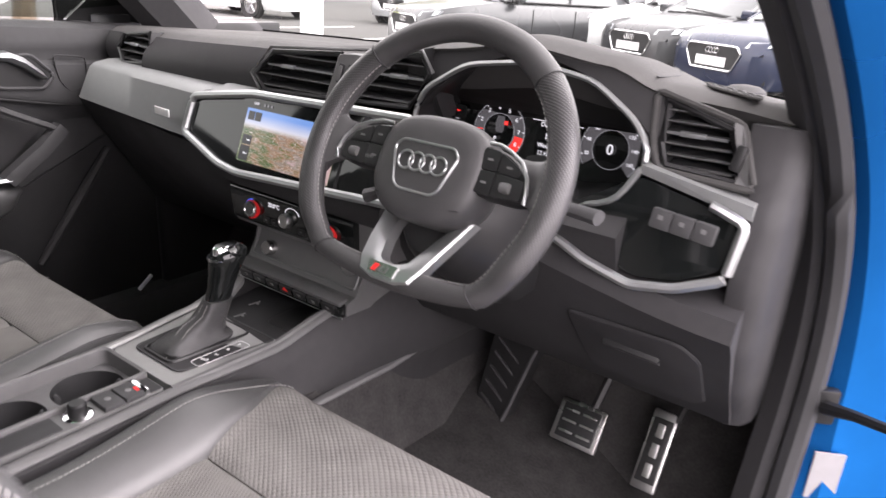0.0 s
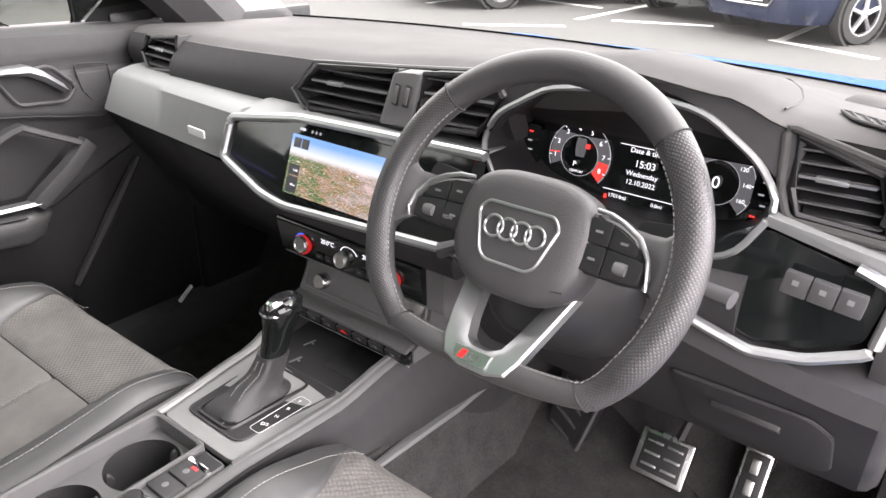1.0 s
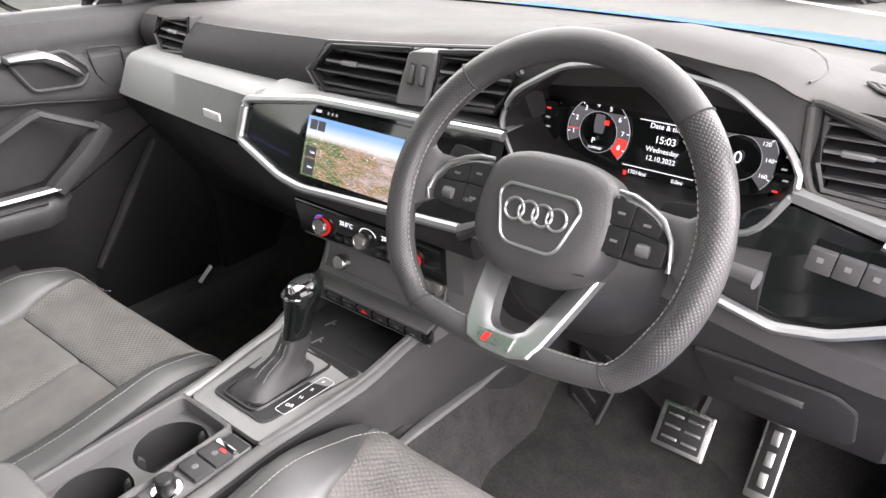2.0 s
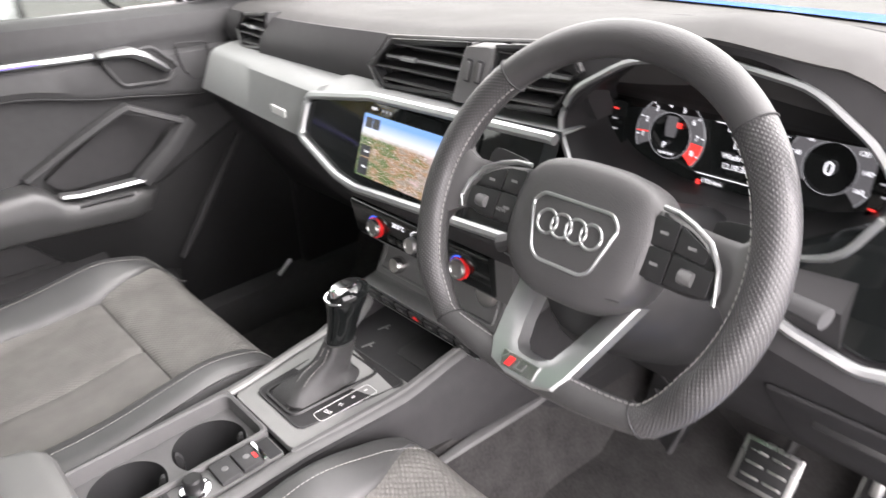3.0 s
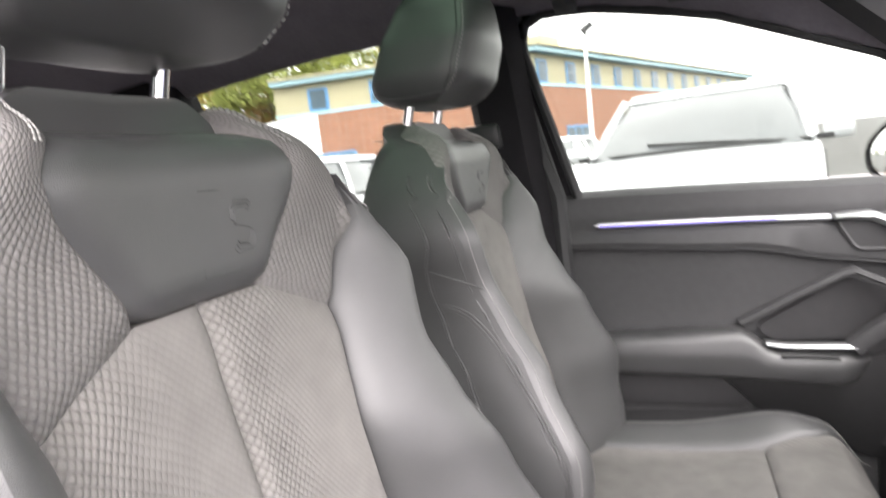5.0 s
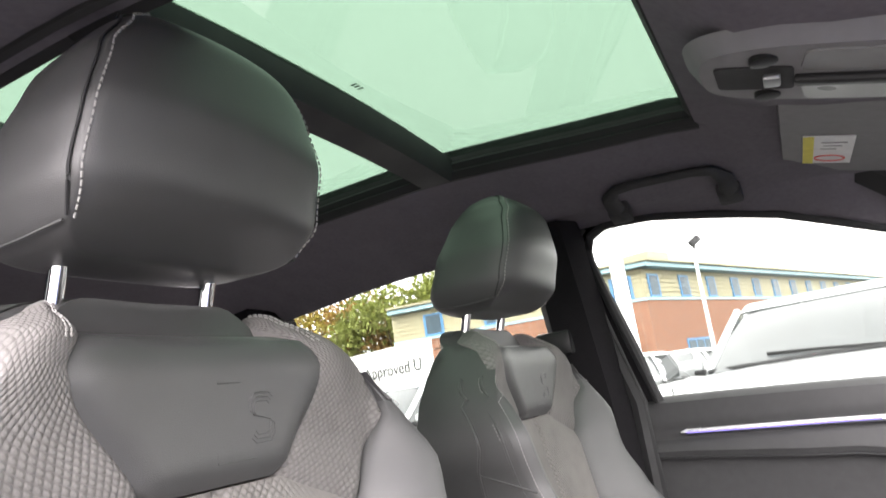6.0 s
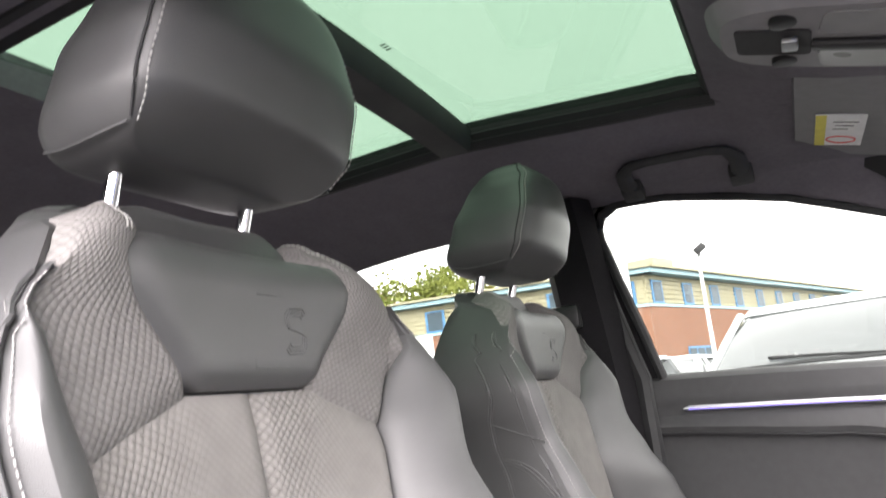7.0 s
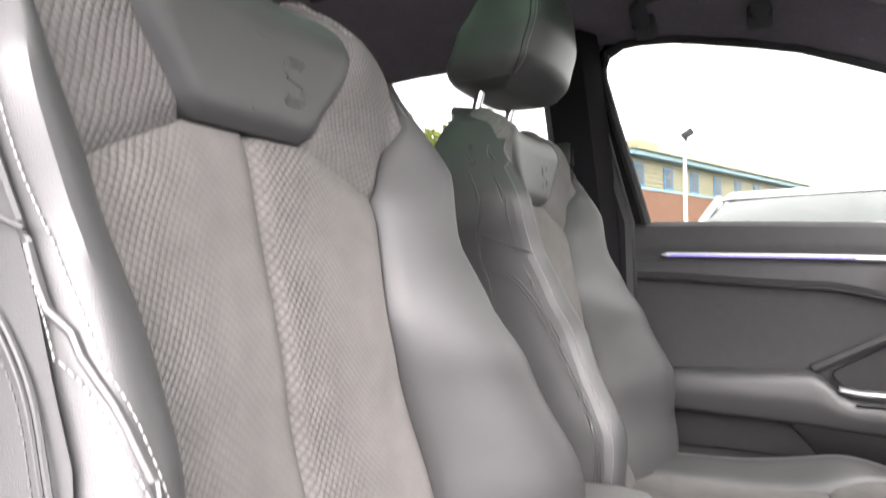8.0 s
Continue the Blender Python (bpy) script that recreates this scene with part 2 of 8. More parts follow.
def tube(pts, r, n=8, closed=False, bm=None, flat=1.0, up=None):
    """A round bar along points; r a number or one for each point."""
    pts = [Vector(p) for p in pts]
    rings = []
    m = len(pts)
    for i, p in enumerate(pts):
        a = pts[i - 1] if (i or closed) else p
        b = pts[(i + 1) % m] if (i < m - 1 or closed) else p
        d = (b - a).normalized()
        ref = Vector(up) if up else (Vector((0, 0, 1)) if abs(d.z) < 0.9 else Vector((1, 0, 0)))
        s = d.cross(ref).normalized()
        w = s.cross(d)
        rad = r[i] if isinstance(r, (list, tuple)) else r
        rings.append([p + s * math.cos(t) * rad + w * math.sin(t) * rad * flat for t in [2 * math.pi * k / n for k in range(n)]])
    return loft(rings, True, True, bm, wrap=closed)


def plate(poly, vec, bevel=0.0, seg=2, bm=None):
    """A flat outline given thickness along vec."""
    bm = bm or bmesh.new()
    vec = Vector(vec)
    a = [bm.verts.new(Vector(p)) for p in poly]
    b = [bm.verts.new(Vector(p) + vec) for p in poly]
    n = len(poly)
    fs = [bm.faces.new(a), bm.faces.new(b[::-1])]
    for i in range(n):
        fs.append(bm.faces.new((a[i], b[i], b[(i + 1) % n], a[(i + 1) % n])))
    if bevel:
        edges = list({e for f in fs for e in f.edges})
        bmesh.ops.recalc_face_normals(bm, faces=fs)
        bmesh.ops.bevel(bm, geom=edges, offset=bevel, segments=seg, profile=0.6, affect="EDGES", clamp_overlap=True)
    return bm


def grid(fn, nu, nv, bm=None, thick=None, size=(1, 1), front=False):
    """A sheet from fn(u, v), u and v from 0 to 1, with UVs; thick: a vector for a closed back."""
    bm = bm or bmesh.new()
    uvl = bm.loops.layers.uv.verify()
    vs = [[bm.verts.new(fn(i / nu, j / nv)) for j in range(nv + 1)] for i in range(nu + 1)]
    for i in range(nu):
        for j in range(nv):
            f = bm.faces.new((vs[i][j], vs[i + 1][j], vs[i + 1][j + 1], vs[i][j + 1]))
            for lp, (a, b) in zip(f.loops, ((i, j), (i + 1, j), (i + 1, j + 1), (i, j + 1))):
                lp[uvl].uv = (lp.vert.co.x, lp.vert.co.z) if front else (a / nu * size[0], b / nv * size[1])
    if thick is not None:
        t = Vector(thick)
        rim = [vs[i][0] for i in range(nu + 1)] + [vs[nu][j] for j in range(1, nv + 1)] + [vs[i][nv] for i in range(nu - 1, -1, -1)] + [vs[0][j] for j in range(nv - 1, 0, -1)]
        back = [bm.verts.new(v.co + t) for v in rim]
        for i in range(len(rim)):
            j = (i + 1) % len(rim)
            bm.faces.new((rim[i], rim[j], back[j], back[i]))
        bm.faces.new(back)
    return bm


def lathe(prof, n=24, m=None, bm=None):
    """A turned solid from (radius, height) pairs, laid by the matrix m."""
    m = m or Matrix()
    rings = [[m @ Vector((r * math.cos(2 * math.pi * k / n), r * math.sin(2 * math.pi * k / n), h)) for k in range(n)] for r, h in prof]
    return loft(rings, True, True, bm)


def smooth01(x):
    x = min(1, max(0, x))
    return x * x * (3 - 2 * x)


def interp(x, pts):
    """Smooth curve through (x, value) pairs."""
    if x <= pts[0][0]:
        return pts[0][1]
    for (a, p), (b, q) in zip(pts, pts[1:]):
        if x <= b:
            k = (x - a) / (b - a)
            k = k * k * (3 - 2 * k) * 0.5 + k * 0.5
            return p + (q - p) * k
    return pts[-1][1]


def rounded(poly, r, n=4):
    """Rounds the corners of a closed outline of 3D points."""
    out = []
    m = len(poly)
    for i in range(m):
        p, a, b = Vector(poly[i]), Vector(poly[i - 1]), Vector(poly[(i + 1) % m])
        ra = min(r, (a - p).length * 0.45)
        rb = min(r, (b - p).length * 0.45)
        s, e = p + (a - p).normalized() * ra, p + (b - p).normalized() * rb
        for k in range(n + 1):
            t = k / n
            out.append(s * (1 - t) ** 2 + p * 2 * t * (1 - t) + e * t * t)
    return out


def text(body, at, size, m, material, parent, name="lettering", align="CENTER"):
    """Flat lettering at a place, turned by the matrix m."""
    c = bpy.data.curves.new(name, "FONT")
    c.body, c.size, c.align_x, c.align_y, c.extrude = body, size, align, "CENTER", 0.0002
    c.materials.append(material)
    ob = new(name, c)
    off = Vector((0, 0, 0))
    up = parent
    while up is not None:
        off += up.location
        up = up.parent
    ob.parent = parent
    ob.matrix_basis = Matrix.Translation(Vector(at) - off) @ m.to_4x4()
    return ob

# ---- ground ----
bm = grid(lambda u, v: ((u - 0.5) * 1600, (v - 0.5) * 1600, 0), 8, 8)
tagged(part("ground", bm, ASPHALT), "grey asphalt car park ground with worn surface", "ground", kind="structure")

# ---- cabin shell: roof lining, floor, pillars ----
def roof_z(x, y):
    c = interp(y, [(-1.7, 1.46), (-1.2, 1.51), (-0.75, 1.525), (-0.30, 1.497), (-0.20, 1.458), (-0.1, 1.43), (0.02, 1.395)])
    c -= 0.035 * smooth01((y + 0.275) / 0.06) * smooth01((0.25 - abs(x)) / 0.10)
    return c - 0.10 * max(0, (abs(x) - 0.30) / 0.42) ** 2 * (1 - 0.75 * smooth01((y + 0.35) / 0.3))


def roof_patch(bm, x0, x1, y0, y1, nx, ny):
    return grid(lambda u, v: (x0 + (x1 - x0) * u, y0 + (y1 - y0) * v, roof_z(x0 + (x1 - x0) * u, y0 + (y1 - y0) * v)), nx, ny, bm, (0, 0, 0.05))


bm = bmesh.new()
roof_patch(bm, -0.612, -0.36, -1.7, 0.02, 10, 30)
roof_patch(bm, 0.335, 0.72, -1.7, 0.02, 12, 30)
roof_patch(bm, -0.36, 0.335, -0.285, 0.02, 16, 8)
roof_patch(bm, -0.36, 0.335, -1.7, -1.06, 16, 8)
tagged(part("ceiling", bm, HEAD), "black cloth headliner round a wide glass roof", "ceiling", kind="structure")

sunroof = thing("sunroof", (0, -0.9, 1.5), "panoramic glass roof in two green tinted panes with black frame", "sunroof")
def pane(y0, y1):
    fn = lambda u, v: (-0.43 + 0.86 * u, y0 + (y1 - y0) * v, roof_z(0, y0 + (y1 - y0) * v) + 0.045 - 0.02 * (2 * u - 1) ** 2)
    return grid(fn, 12, 8, None, (0, 0, 0.004))
for y0, y1 in ((-0.70, -0.23), (-1.12, -0.76)):
    part("pane", pane(y0, y1), ROOFGLASS, sunroof)
part("crossbar", loft([[(x, -0.695, z + 0.012), (x, -0.705, z - 0.004), (x, -0.76, z - 0.004), (x, -0.775, z + 0.012), (x, -0.775, z + 0.036), (x, -0.695, z + 0.036)] for x, z in [(x, 1.53 - 0.02 * (x / 0.43) ** 2) for x in np.linspace(-0.355, 0.345, 12)]]), RUBBER, sunroof, "black bar between the two roof panes")
for s in (-1, 1):
    for k, (dx, dz) in enumerate(((0.0, -0.006), (0.018, 0.006), (0.034, 0.018), (0.048, 0.030))):
        pts = [(s * (0.366 + dx), y, roof_z(0.36, y) + 0.010 + dz) for y in np.linspace(-1.06, -0.28, 14)]
        part("guide_rail", tube(pts, 0.010, 6), RUBBER, sunroof)
part("front_seal", tube([(x, -0.283, roof_z(x, -0.283) + 0.02) for x in np.linspace(-0.36, 0.36, 12)], 0.012, 6), RUBBER, sunroof)
part("wind_deflector", tube([(x, -0.27, roof_z(x, -0.27) + 0.045) for x in np.linspace(-0.38, 0.38, 12)], 0.014, 6), RUBBER, sunroof)

def liner_ring(y, s, x0):
    z = roof_z(0.36, y)
    return [(x0, y, z - 0.003), (x0 - s * 0.010, y, z + 0.006), (x0 - s * 0.003, y, z + 0.010), (x0 - s * 0.012, y, z + 0.020), (x0 - s * 0.004, y, z + 0.025), (x0 - s * 0.010, y, z + 0.044), (x0 + s * 0.012, y, z + 0.046), (x0 + s * 0.012, y, z)]
for s, x0 in ((-1, -0.357), (1, 0.332)):
    part("side_liner", loft([liner_ring(y, s, x0) for y in np.linspace(-1.06, -0.282, 20)]), RUBBER, sunroof, "stepped black rail beside the glass")

# floor and firewall
bm = bmesh.new()
def floor_fn(u, v):
    x, y = -0.74 + 1.48 * u, -1.7 + 2.45 * v
    z = 0.30 + 0.35 * smooth01((y - 0.40) / 0.3) + 0.03 * noise.noise(Vector((x * 6, y * 6, 0))) * 0.2
    return (x, y, z)
grid(floor_fn, 24, 40, bm, (0, 0, -0.05))
tagged(part("floor", bm, CARPET), "black carpeted car floor rising to the bulkhead", "floor", kind="structure")
tagged(part("wall_front", box((0, 0.72, 0.64), (1.48, 0.04, 0.66)), BLACK), "dark bulkhead behind the dashboard", "wall", kind="structure")
tagged(part("wall_rear", box((0, -1.72, 0.8), (1.46, 0.04, 0.9)), HEAD), "dark trim behind the rear seats", "wall", kind="structure")

# driver's side behind the door opening, closed round the rear seats
tagged(part("wall_rear_side", box((0.79, -1.28, 0.69), (0.06, 0.90, 0.76), (0, 0, 0), 0.01), BLACK), "dark rear door trim on the driver side", "wall", kind="structure")
# pillars and roof rails on both sides
def pillar(name, pts, w, d, side, material, label):
    rings = []
    for (y, z, x) in pts:
        rings.append([(side * (x), y - w / 2, z), (side * (x - d * 0.5), y - w * 0.3, z), (side * (x - d * 0.5), y + w * 0.3, z), (side * (x), y + w / 2, z), (side * (x + d), y + w * 0.4, z), (side * (x + d), y - w * 0.4, z)])
    return tagged(part(name, loft(rings), material), label, "pillar", kind="structure")
pillar("pillar_b", [(-0.60, 0.30, 0.74), (-0.60, 0.85, 0.735), (-0.615, 1.10, 0.725), (-0.63, 1.30, 0.705), (-0.64, 1.46, 0.675)], 0.13, 0.10, -1, PILLAR, "dark plastic B pillar trim with seat belt slot")
pillar("pillar_b_driver", [(-0.90, 0.30, 0.76), (-0.90, 0.85, 0.755), (-0.90, 1.10, 0.745), (-0.90, 1.30, 0.715), (-0.90, 1.46, 0.68)], 0.14, 0.10, 1, PILLAR, "dark B pillar trim beside the driver seat")
pillar("pillar_c_driver", [(-1.42, 0.30, 0.76), (-1.42, 1.02, 0.75), (-1.46, 1.25, 0.71), (-1.5, 1.46, 0.67)], 0.24, 0.10, 1, PILLAR, "dark rear pillar trim")
pillar("pillar_c", [(-1.42, 0.30, 0.74), (-1.42, 1.02, 0.735), (-1.46, 1.25, 0.70), (-1.5, 1.46, 0.66)], 0.22, 0.10, -1, PILLAR, "dark rear pillar trim")
rings = []
for t in np.linspace(0, 1, 9):
    y, z, x = 0.46 - 0.50 * t, 1.0 + 0.43 * t, 0.745 - 0.12 * t
    rings.append([(-(x - 0.035), y - 0.03, z - 0.01), (-(x - 0.05), y + 0.03, z + 0.01), (-(x - 0.01), y + 0.09, z + 0.05), (-(x + 0.06), y + 0.06, z + 0.04), (-(x + 0.05), y - 0.02, z), (-x, y - 0.05, z - 0.02)])
tagged(part("pillar_a", loft(rings), DASH_D), "dark cloth covered windscreen pillar", "pillar", kind="structure")

# ---- dashboard ----
dash = thing("dashboard", (0, 0.4, 0.6), "dark grey soft dashboard with brushed trim and black vents", "dashboard")

def pad_edge(x):
    """Rear edge of the upper pad, seen from above: (y, z)."""
    y = interp(x, [(-0.72, 0.255), (-0.55, 0.245), (-0.25, 0.225), (-0.1, 0.22), (0.1, 0.235), (0.2, 0.215), (0.36, 0.20), (0.52, 0.215), (0.58, 0.235), (0.72, 0.26)])
    z = interp(x, [(-0.72, 1.045), (-0.5, 1.05), (-0.1, 1.066), (0.12, 1.084), (0.22, 1.105), (0.36, 1.125), (0.48, 1.11), (0.545, 1.085), (0.6, 1.08), (0.72, 1.065)])
    return y, z


def pad_fn(u, v):
    x = -0.72 + 1.44 * u
    ye, ze = pad_edge(x)
    y0 = 0.82 - 0.14 * abs(x / 0.72) ** 2.2
    y = y0 + (ye - y0) * v
    z = 1.028 + (ze - 1.028) * smooth01(v * 1.05) - 0.012 * max(0, (v - 0.93) / 0.07) ** 2
    return (x, y, z)
part("upper_pad", grid(pad_fn, 72, 24, None, (0, 0.06, -0.06)), DASH, dash)

# face of the pad between the vents
def face(x0, x1, zb, yb, name, m=DASH_D):
    def fn(u, v):
        x = x0 + (x1 - x0) * u
        ye, ze = pad_edge(x)
        ze -= 0.010
        return (x, ye + (yb - ye) * v - 0.012 * math.sin(math.pi * v), ze + (zb - ze) * v)
    part(name, grid(fn, 24, 8, None, (0, 0.04, 0)), m, dash)
face(-0.525, -0.125, 0.978, 0.205, "pad_face")
face(-0.72, -0.665, 0.97, 0.25, "pad_face")
face(0.155, 0.205, 0.99, 0.25, "pad_face")
rv = [Vector(p) for p in ((0.536, 0.222, 1.079), (0.640, 0.222, 1.053), (0.668, 0.205, 0.985), (0.558, 0.20, 0.990), (0.544, 0.208, 1.02))]
part("vent_frame", tube(rounded(rv, 0.008, 2), 0.0045, 8, True), DASH, dash, "grey frame of the driver side vent")
part("vent_panel", plate(rounded([(0.630, 0.214, 1.056), (0.641, 0.216, 1.053), (0.667, 0.203, 0.984), (0.645, 0.202, 0.987), (0.648, 0.208, 1.0)], 0.003, 2), (0, 0.012, 0)), SATIN, dash, "grey side of the vent with its wheel", smooth=False)
part("vent_wheel", box((0.645, 0.207, 1.018), (0.012, 0.012, 0.030), (-10, 10, 0), 0.003), BLACK, dash)
def end_ring(z):
    """Rounded outer end of the dashboard at a height."""
    ye = interp(-z, [(-1.056, 0.232), (-0.985, 0.206), (-0.95, 0.190), (-0.88, 0.180), (-0.80, 0.186), (-0.74, 0.212), (-0.655, 0.268)])
    k = smooth01((1.056 - z) / 0.10)
    x0 = 0.645 + 0.022 * k
    return [(x0, ye + 0.004, z), (0.685, ye + 0.003, z), (0.700, ye + 0.012, z), (0.709, ye + 0.032, z), (0.713, ye + 0.08, z), (0.713, 0.50, z), (x0, 0.50, z)]
part("dash_end", loft([end_ring(z) for z in np.linspace(1.054, 0.655, 30)]), KNEE, dash, "smooth grey end of the dashboard")


def vent(outline, depth, slats, name, label, tilt=12, tabs=()):
    """An air vent: a frame round a dark box with level slats; outline in (x, y, z)."""
    v = part(name, tube(outline, 0.0045, 6, True), BLACK, dash, label)
    o = [Vector(p) for p in outline]
    c = sum(o, Vector()) / len(o)
    part("vent_box", plate([p + Vector((0, 0.055, 0)) for p in o], (0, 0.012, 0)), RUBBER, v)
    bm = bmesh.new()
    loft([[p for p in o], [p + Vector((0, 0.06, 0)) for p in o]], False, True, bm)
    part("vent_duct", bm, RUBBER, v)
    zs = [p.z for p in o]
    for k in range(slats):
        z = min(zs) + (max(zs) - min(zs)) * (k + 0.7) / (slats + 0.4)
        # where the outline crosses this level
        xs = []
        for p, q in zip(o, o[1:] + o[:1]):
            if (p.z - z) * (q.z - z) < 0:
                t = (z - p.z) / (q.z - p.z)
                xs.append(p.lerp(q, t))
        if len(xs) >= 2:
            xs.sort(key=lambda p: p.x)
            a, b = xs[0] + Vector((0.003, 0.012, 0)), xs[-1] + Vector((-0.003, 0.012, 0))
            mid, d = (a + b) / 2, b - a
            rz = math.degrees(math.atan2(d.y, d.x))
            part("slat", box(mid, (d.length, 0.020, 0.0026), (tilt, 0, rz), 0.001, 1), BLACK, v)
            part("slat_front", box(mid + Vector((0, -0.0122, -0.0026)), (d.length * 0.98, 0.0012, 0.0016), (tilt, 0, rz)), SATIN, v)
            if k == slats // 2:
                part("slat_edge", box(mid + Vector((0, -0.0135, -0.003)), (d.length * 0.94, 0.002, 0.003), (tilt, 0, rz)), SILVER, v)
                for tx in tabs:
                    part("tab", box(mid + d * tx + Vector((0, -0.016, -0.002)), (0.030, 0.008, 0.0055), (tilt, 0, rz), 0.002), SILVER, v, "silver adjuster tab")
    return v

vent([(-0.150, 0.187, 1.017), (-0.102, 0.19, 1.056), (0.040, 0.20, 1.067), (0.026, 0.19, 0.998), (-0.118, 0.182, 0.992)], 0.06, 4, "centre_vent", "black slatted air vent", tabs=(-0.15,))
vent([(0.090, 0.20, 1.070), (0.190, 0.21, 1.080), (0.204, 0.212, 1.055), (0.178, 0.20, 1.006), (0.078, 0.19, 1.001)], 0.06, 4, "centre_vent", "black slatted air vent", tabs=(0.1,))
vent([(-0.650, 0.232, 1.006), (-0.615, 0.235, 1.036), (-0.525, 0.23, 1.047), (-0.518, 0.215, 0.988), (-0.608, 0.215, 0.980)], 0.06, 4, "side_vent", "black slatted air vent", tabs=(0.0,))
vent([(0.548, 0.225, 1.069), (0.628, 0.225, 1.045), (0.646, 0.212, 0.990), (0.566, 0.205, 0.996), (0.554, 0.212, 1.02)], 0.06, 6, "side_vent", "black slatted air vent in a grey frame", tabs=(-0.05,))
vm = part("vent_centre_module", loft([rounded([(0.046 + d, 0.186 + e, 1.068), (0.090 - d, 0.190 + e, 1.071), (0.078 - d, 0.180 + e, 1.000), (0.025 + d, 0.177 + e, 0.997)], 0.005, 2) for d, e in ((0.0, 0.03), (0.0, 0.002), (0.003, 0.0))]), SATIN, dash, "grey block between the vents with two thumb wheels")
for dx in (-0.009, 0.010):
    part("wheel_slot", box((0.063 + dx, 0.1835, 1.040), (0.0105, 0.004, 0.030), (-8, 10, 2), 0.003), RUBBER, vm)
    part("thumb_wheel", box((0.063 + dx, 0.1825, 1.040), (0.006, 0.007, 0.024), (-8, 10, 2), 0.002), SATIN, vm)

part("vent_outline", tube([(-0.128, 0.181, 0.986), (-0.157, 0.184, 1.016), (-0.107, 0.186, 1.063), (0.04, 0.196, 1.074), (0.192, 0.207, 1.087), (0.212, 0.208, 1.058)], 0.0028, 6), SATIN, dash, "satin grey line round the centre vents")
# passenger decor panel: a long faceted bar
def decor_ring(x):
    k = (x + 0.665) / (0.665 - 0.229)
    yt, zt = 0.215 - 0.02 * k, 0.982 - 0.002 * k
    yn, zn = 0.171 - 0.04 * k, 0.968 + 0.004 * k
    yb, zb = 0.141 - 0.022 * k, 0.902 - 0.012 * k
    return [(x, yt + 0.03, zt), (x, yt, zt), (x, yn + 0.012, zn + 0.008), (x, yn, zn), (x, yb, zb + 0.004), (x, yb + 0.008, zb), (x, yb + 0.06, zb)]
part("decor_panel", loft([decor_ring(x) for x in np.linspace(-0.665, -0.232, 16)]), DECOR, dash, "brushed grey metal-look trim panel")
part("decor_badge", box((-0.322, 0.1145, 0.931), (0.05, 0.004, 0.014), (0, 0, -5), 0.002), mat("badge_silver", (0.62, 0.63, 0.62), 0.5, 0.3, 0.05, 60), dash, "small silver badge on the trim panel")
# shelf above the screen
def shelf_ring(x):
    zf = interp(x, [(-0.235, 0.977), (-0.08, 0.996), (0.2, 1.004)])
    return [(x, 0.235, 0.985), (x, 0.19, 0.988), (x, 0.155, max(zf - 0.004, 0.978)), (x, 0.140, zf - 0.006), (x, 0.137, zf - 0.012), (x, 0.18, zf - 0.020), (x, 0.235, zf - 0.020)]
part("screen_shelf", loft([shelf_ring(x) for x in np.linspace(-0.232, 0.200, 12)]), DECOR, dash, "brushed grey ledge above the screen")

# screen surround and gloss panel
def SP(x, z, off=0.0):
    """A point on the leaning screen plane; off: towards the cabin."""
    return Vector((x, 0.083 + (z - 0.862) * 0.36 - off, z))
scr = [(-0.224, 0.970), (-0.08, 0.990), (0.222, 1.001), (0.222, 0.888), (-0.075, 0.876), (-0.125, 0.882), (-0.226, 0.915)]
part("gloss_panel", plate([SP(x, z) for x, z in scr], (0, 0.03, 0)), GLOSS, dash, "piano black screen panel", smooth=False)
edge = rounded([SP(0.245, 1.005, 0.004), SP(-0.08, 0.995, 0.004), SP(-0.229, 0.973, 0.004), SP(-0.232, 0.913, 0.004), SP(-0.128, 0.880, 0.004), SP(-0.078, 0.874, 0.004), SP(0.245, 0.893, 0.004)], 0.012)
part("silver_surround", tube(edge[3:-3], 0.0066, 8), SILVER, dash, "satin silver trim line round the screen")

# lower dashboard, passenger side, glovebox
def glove_ring(x):
    k = smooth01((x + 0.72) / 0.55)
    return [(x, 0.30, 0.90), (x, 0.165 - 0.035 * k, 0.90 - 0.02 * k), (x, 0.20 - 0.05 * k, 0.84 - 0.02 * k), (x, 0.27 - 0.06 * k, 0.74), (x, 0.33, 0.64), (x, 0.45, 0.60), (x, 0.6, 0.62), (x, 0.6, 0.90)]
part("lower_dash", loft([glove_ring(x) for x in np.linspace(-0.72, -0.11, 14)]), DASH_D, dash)
part("glovebox_handle", box((-0.30, 0.165, 0.845), (0.10, 0.02, 0.028), (25, 0, -4), 0.005), BLACK, dash, "black glovebox handle recess")

part("stack_cowl", loft([rounded([(x, 0.20, 0.888), (x, 0.092, 0.884), (x, 0.088, 0.876), (x, 0.100, 0.846), (x, 0.20, 0.842)], 0.006, 3) for x in np.linspace(-0.125, 0.222, 6)]), DASH_D, dash, "dark trim below the screen")
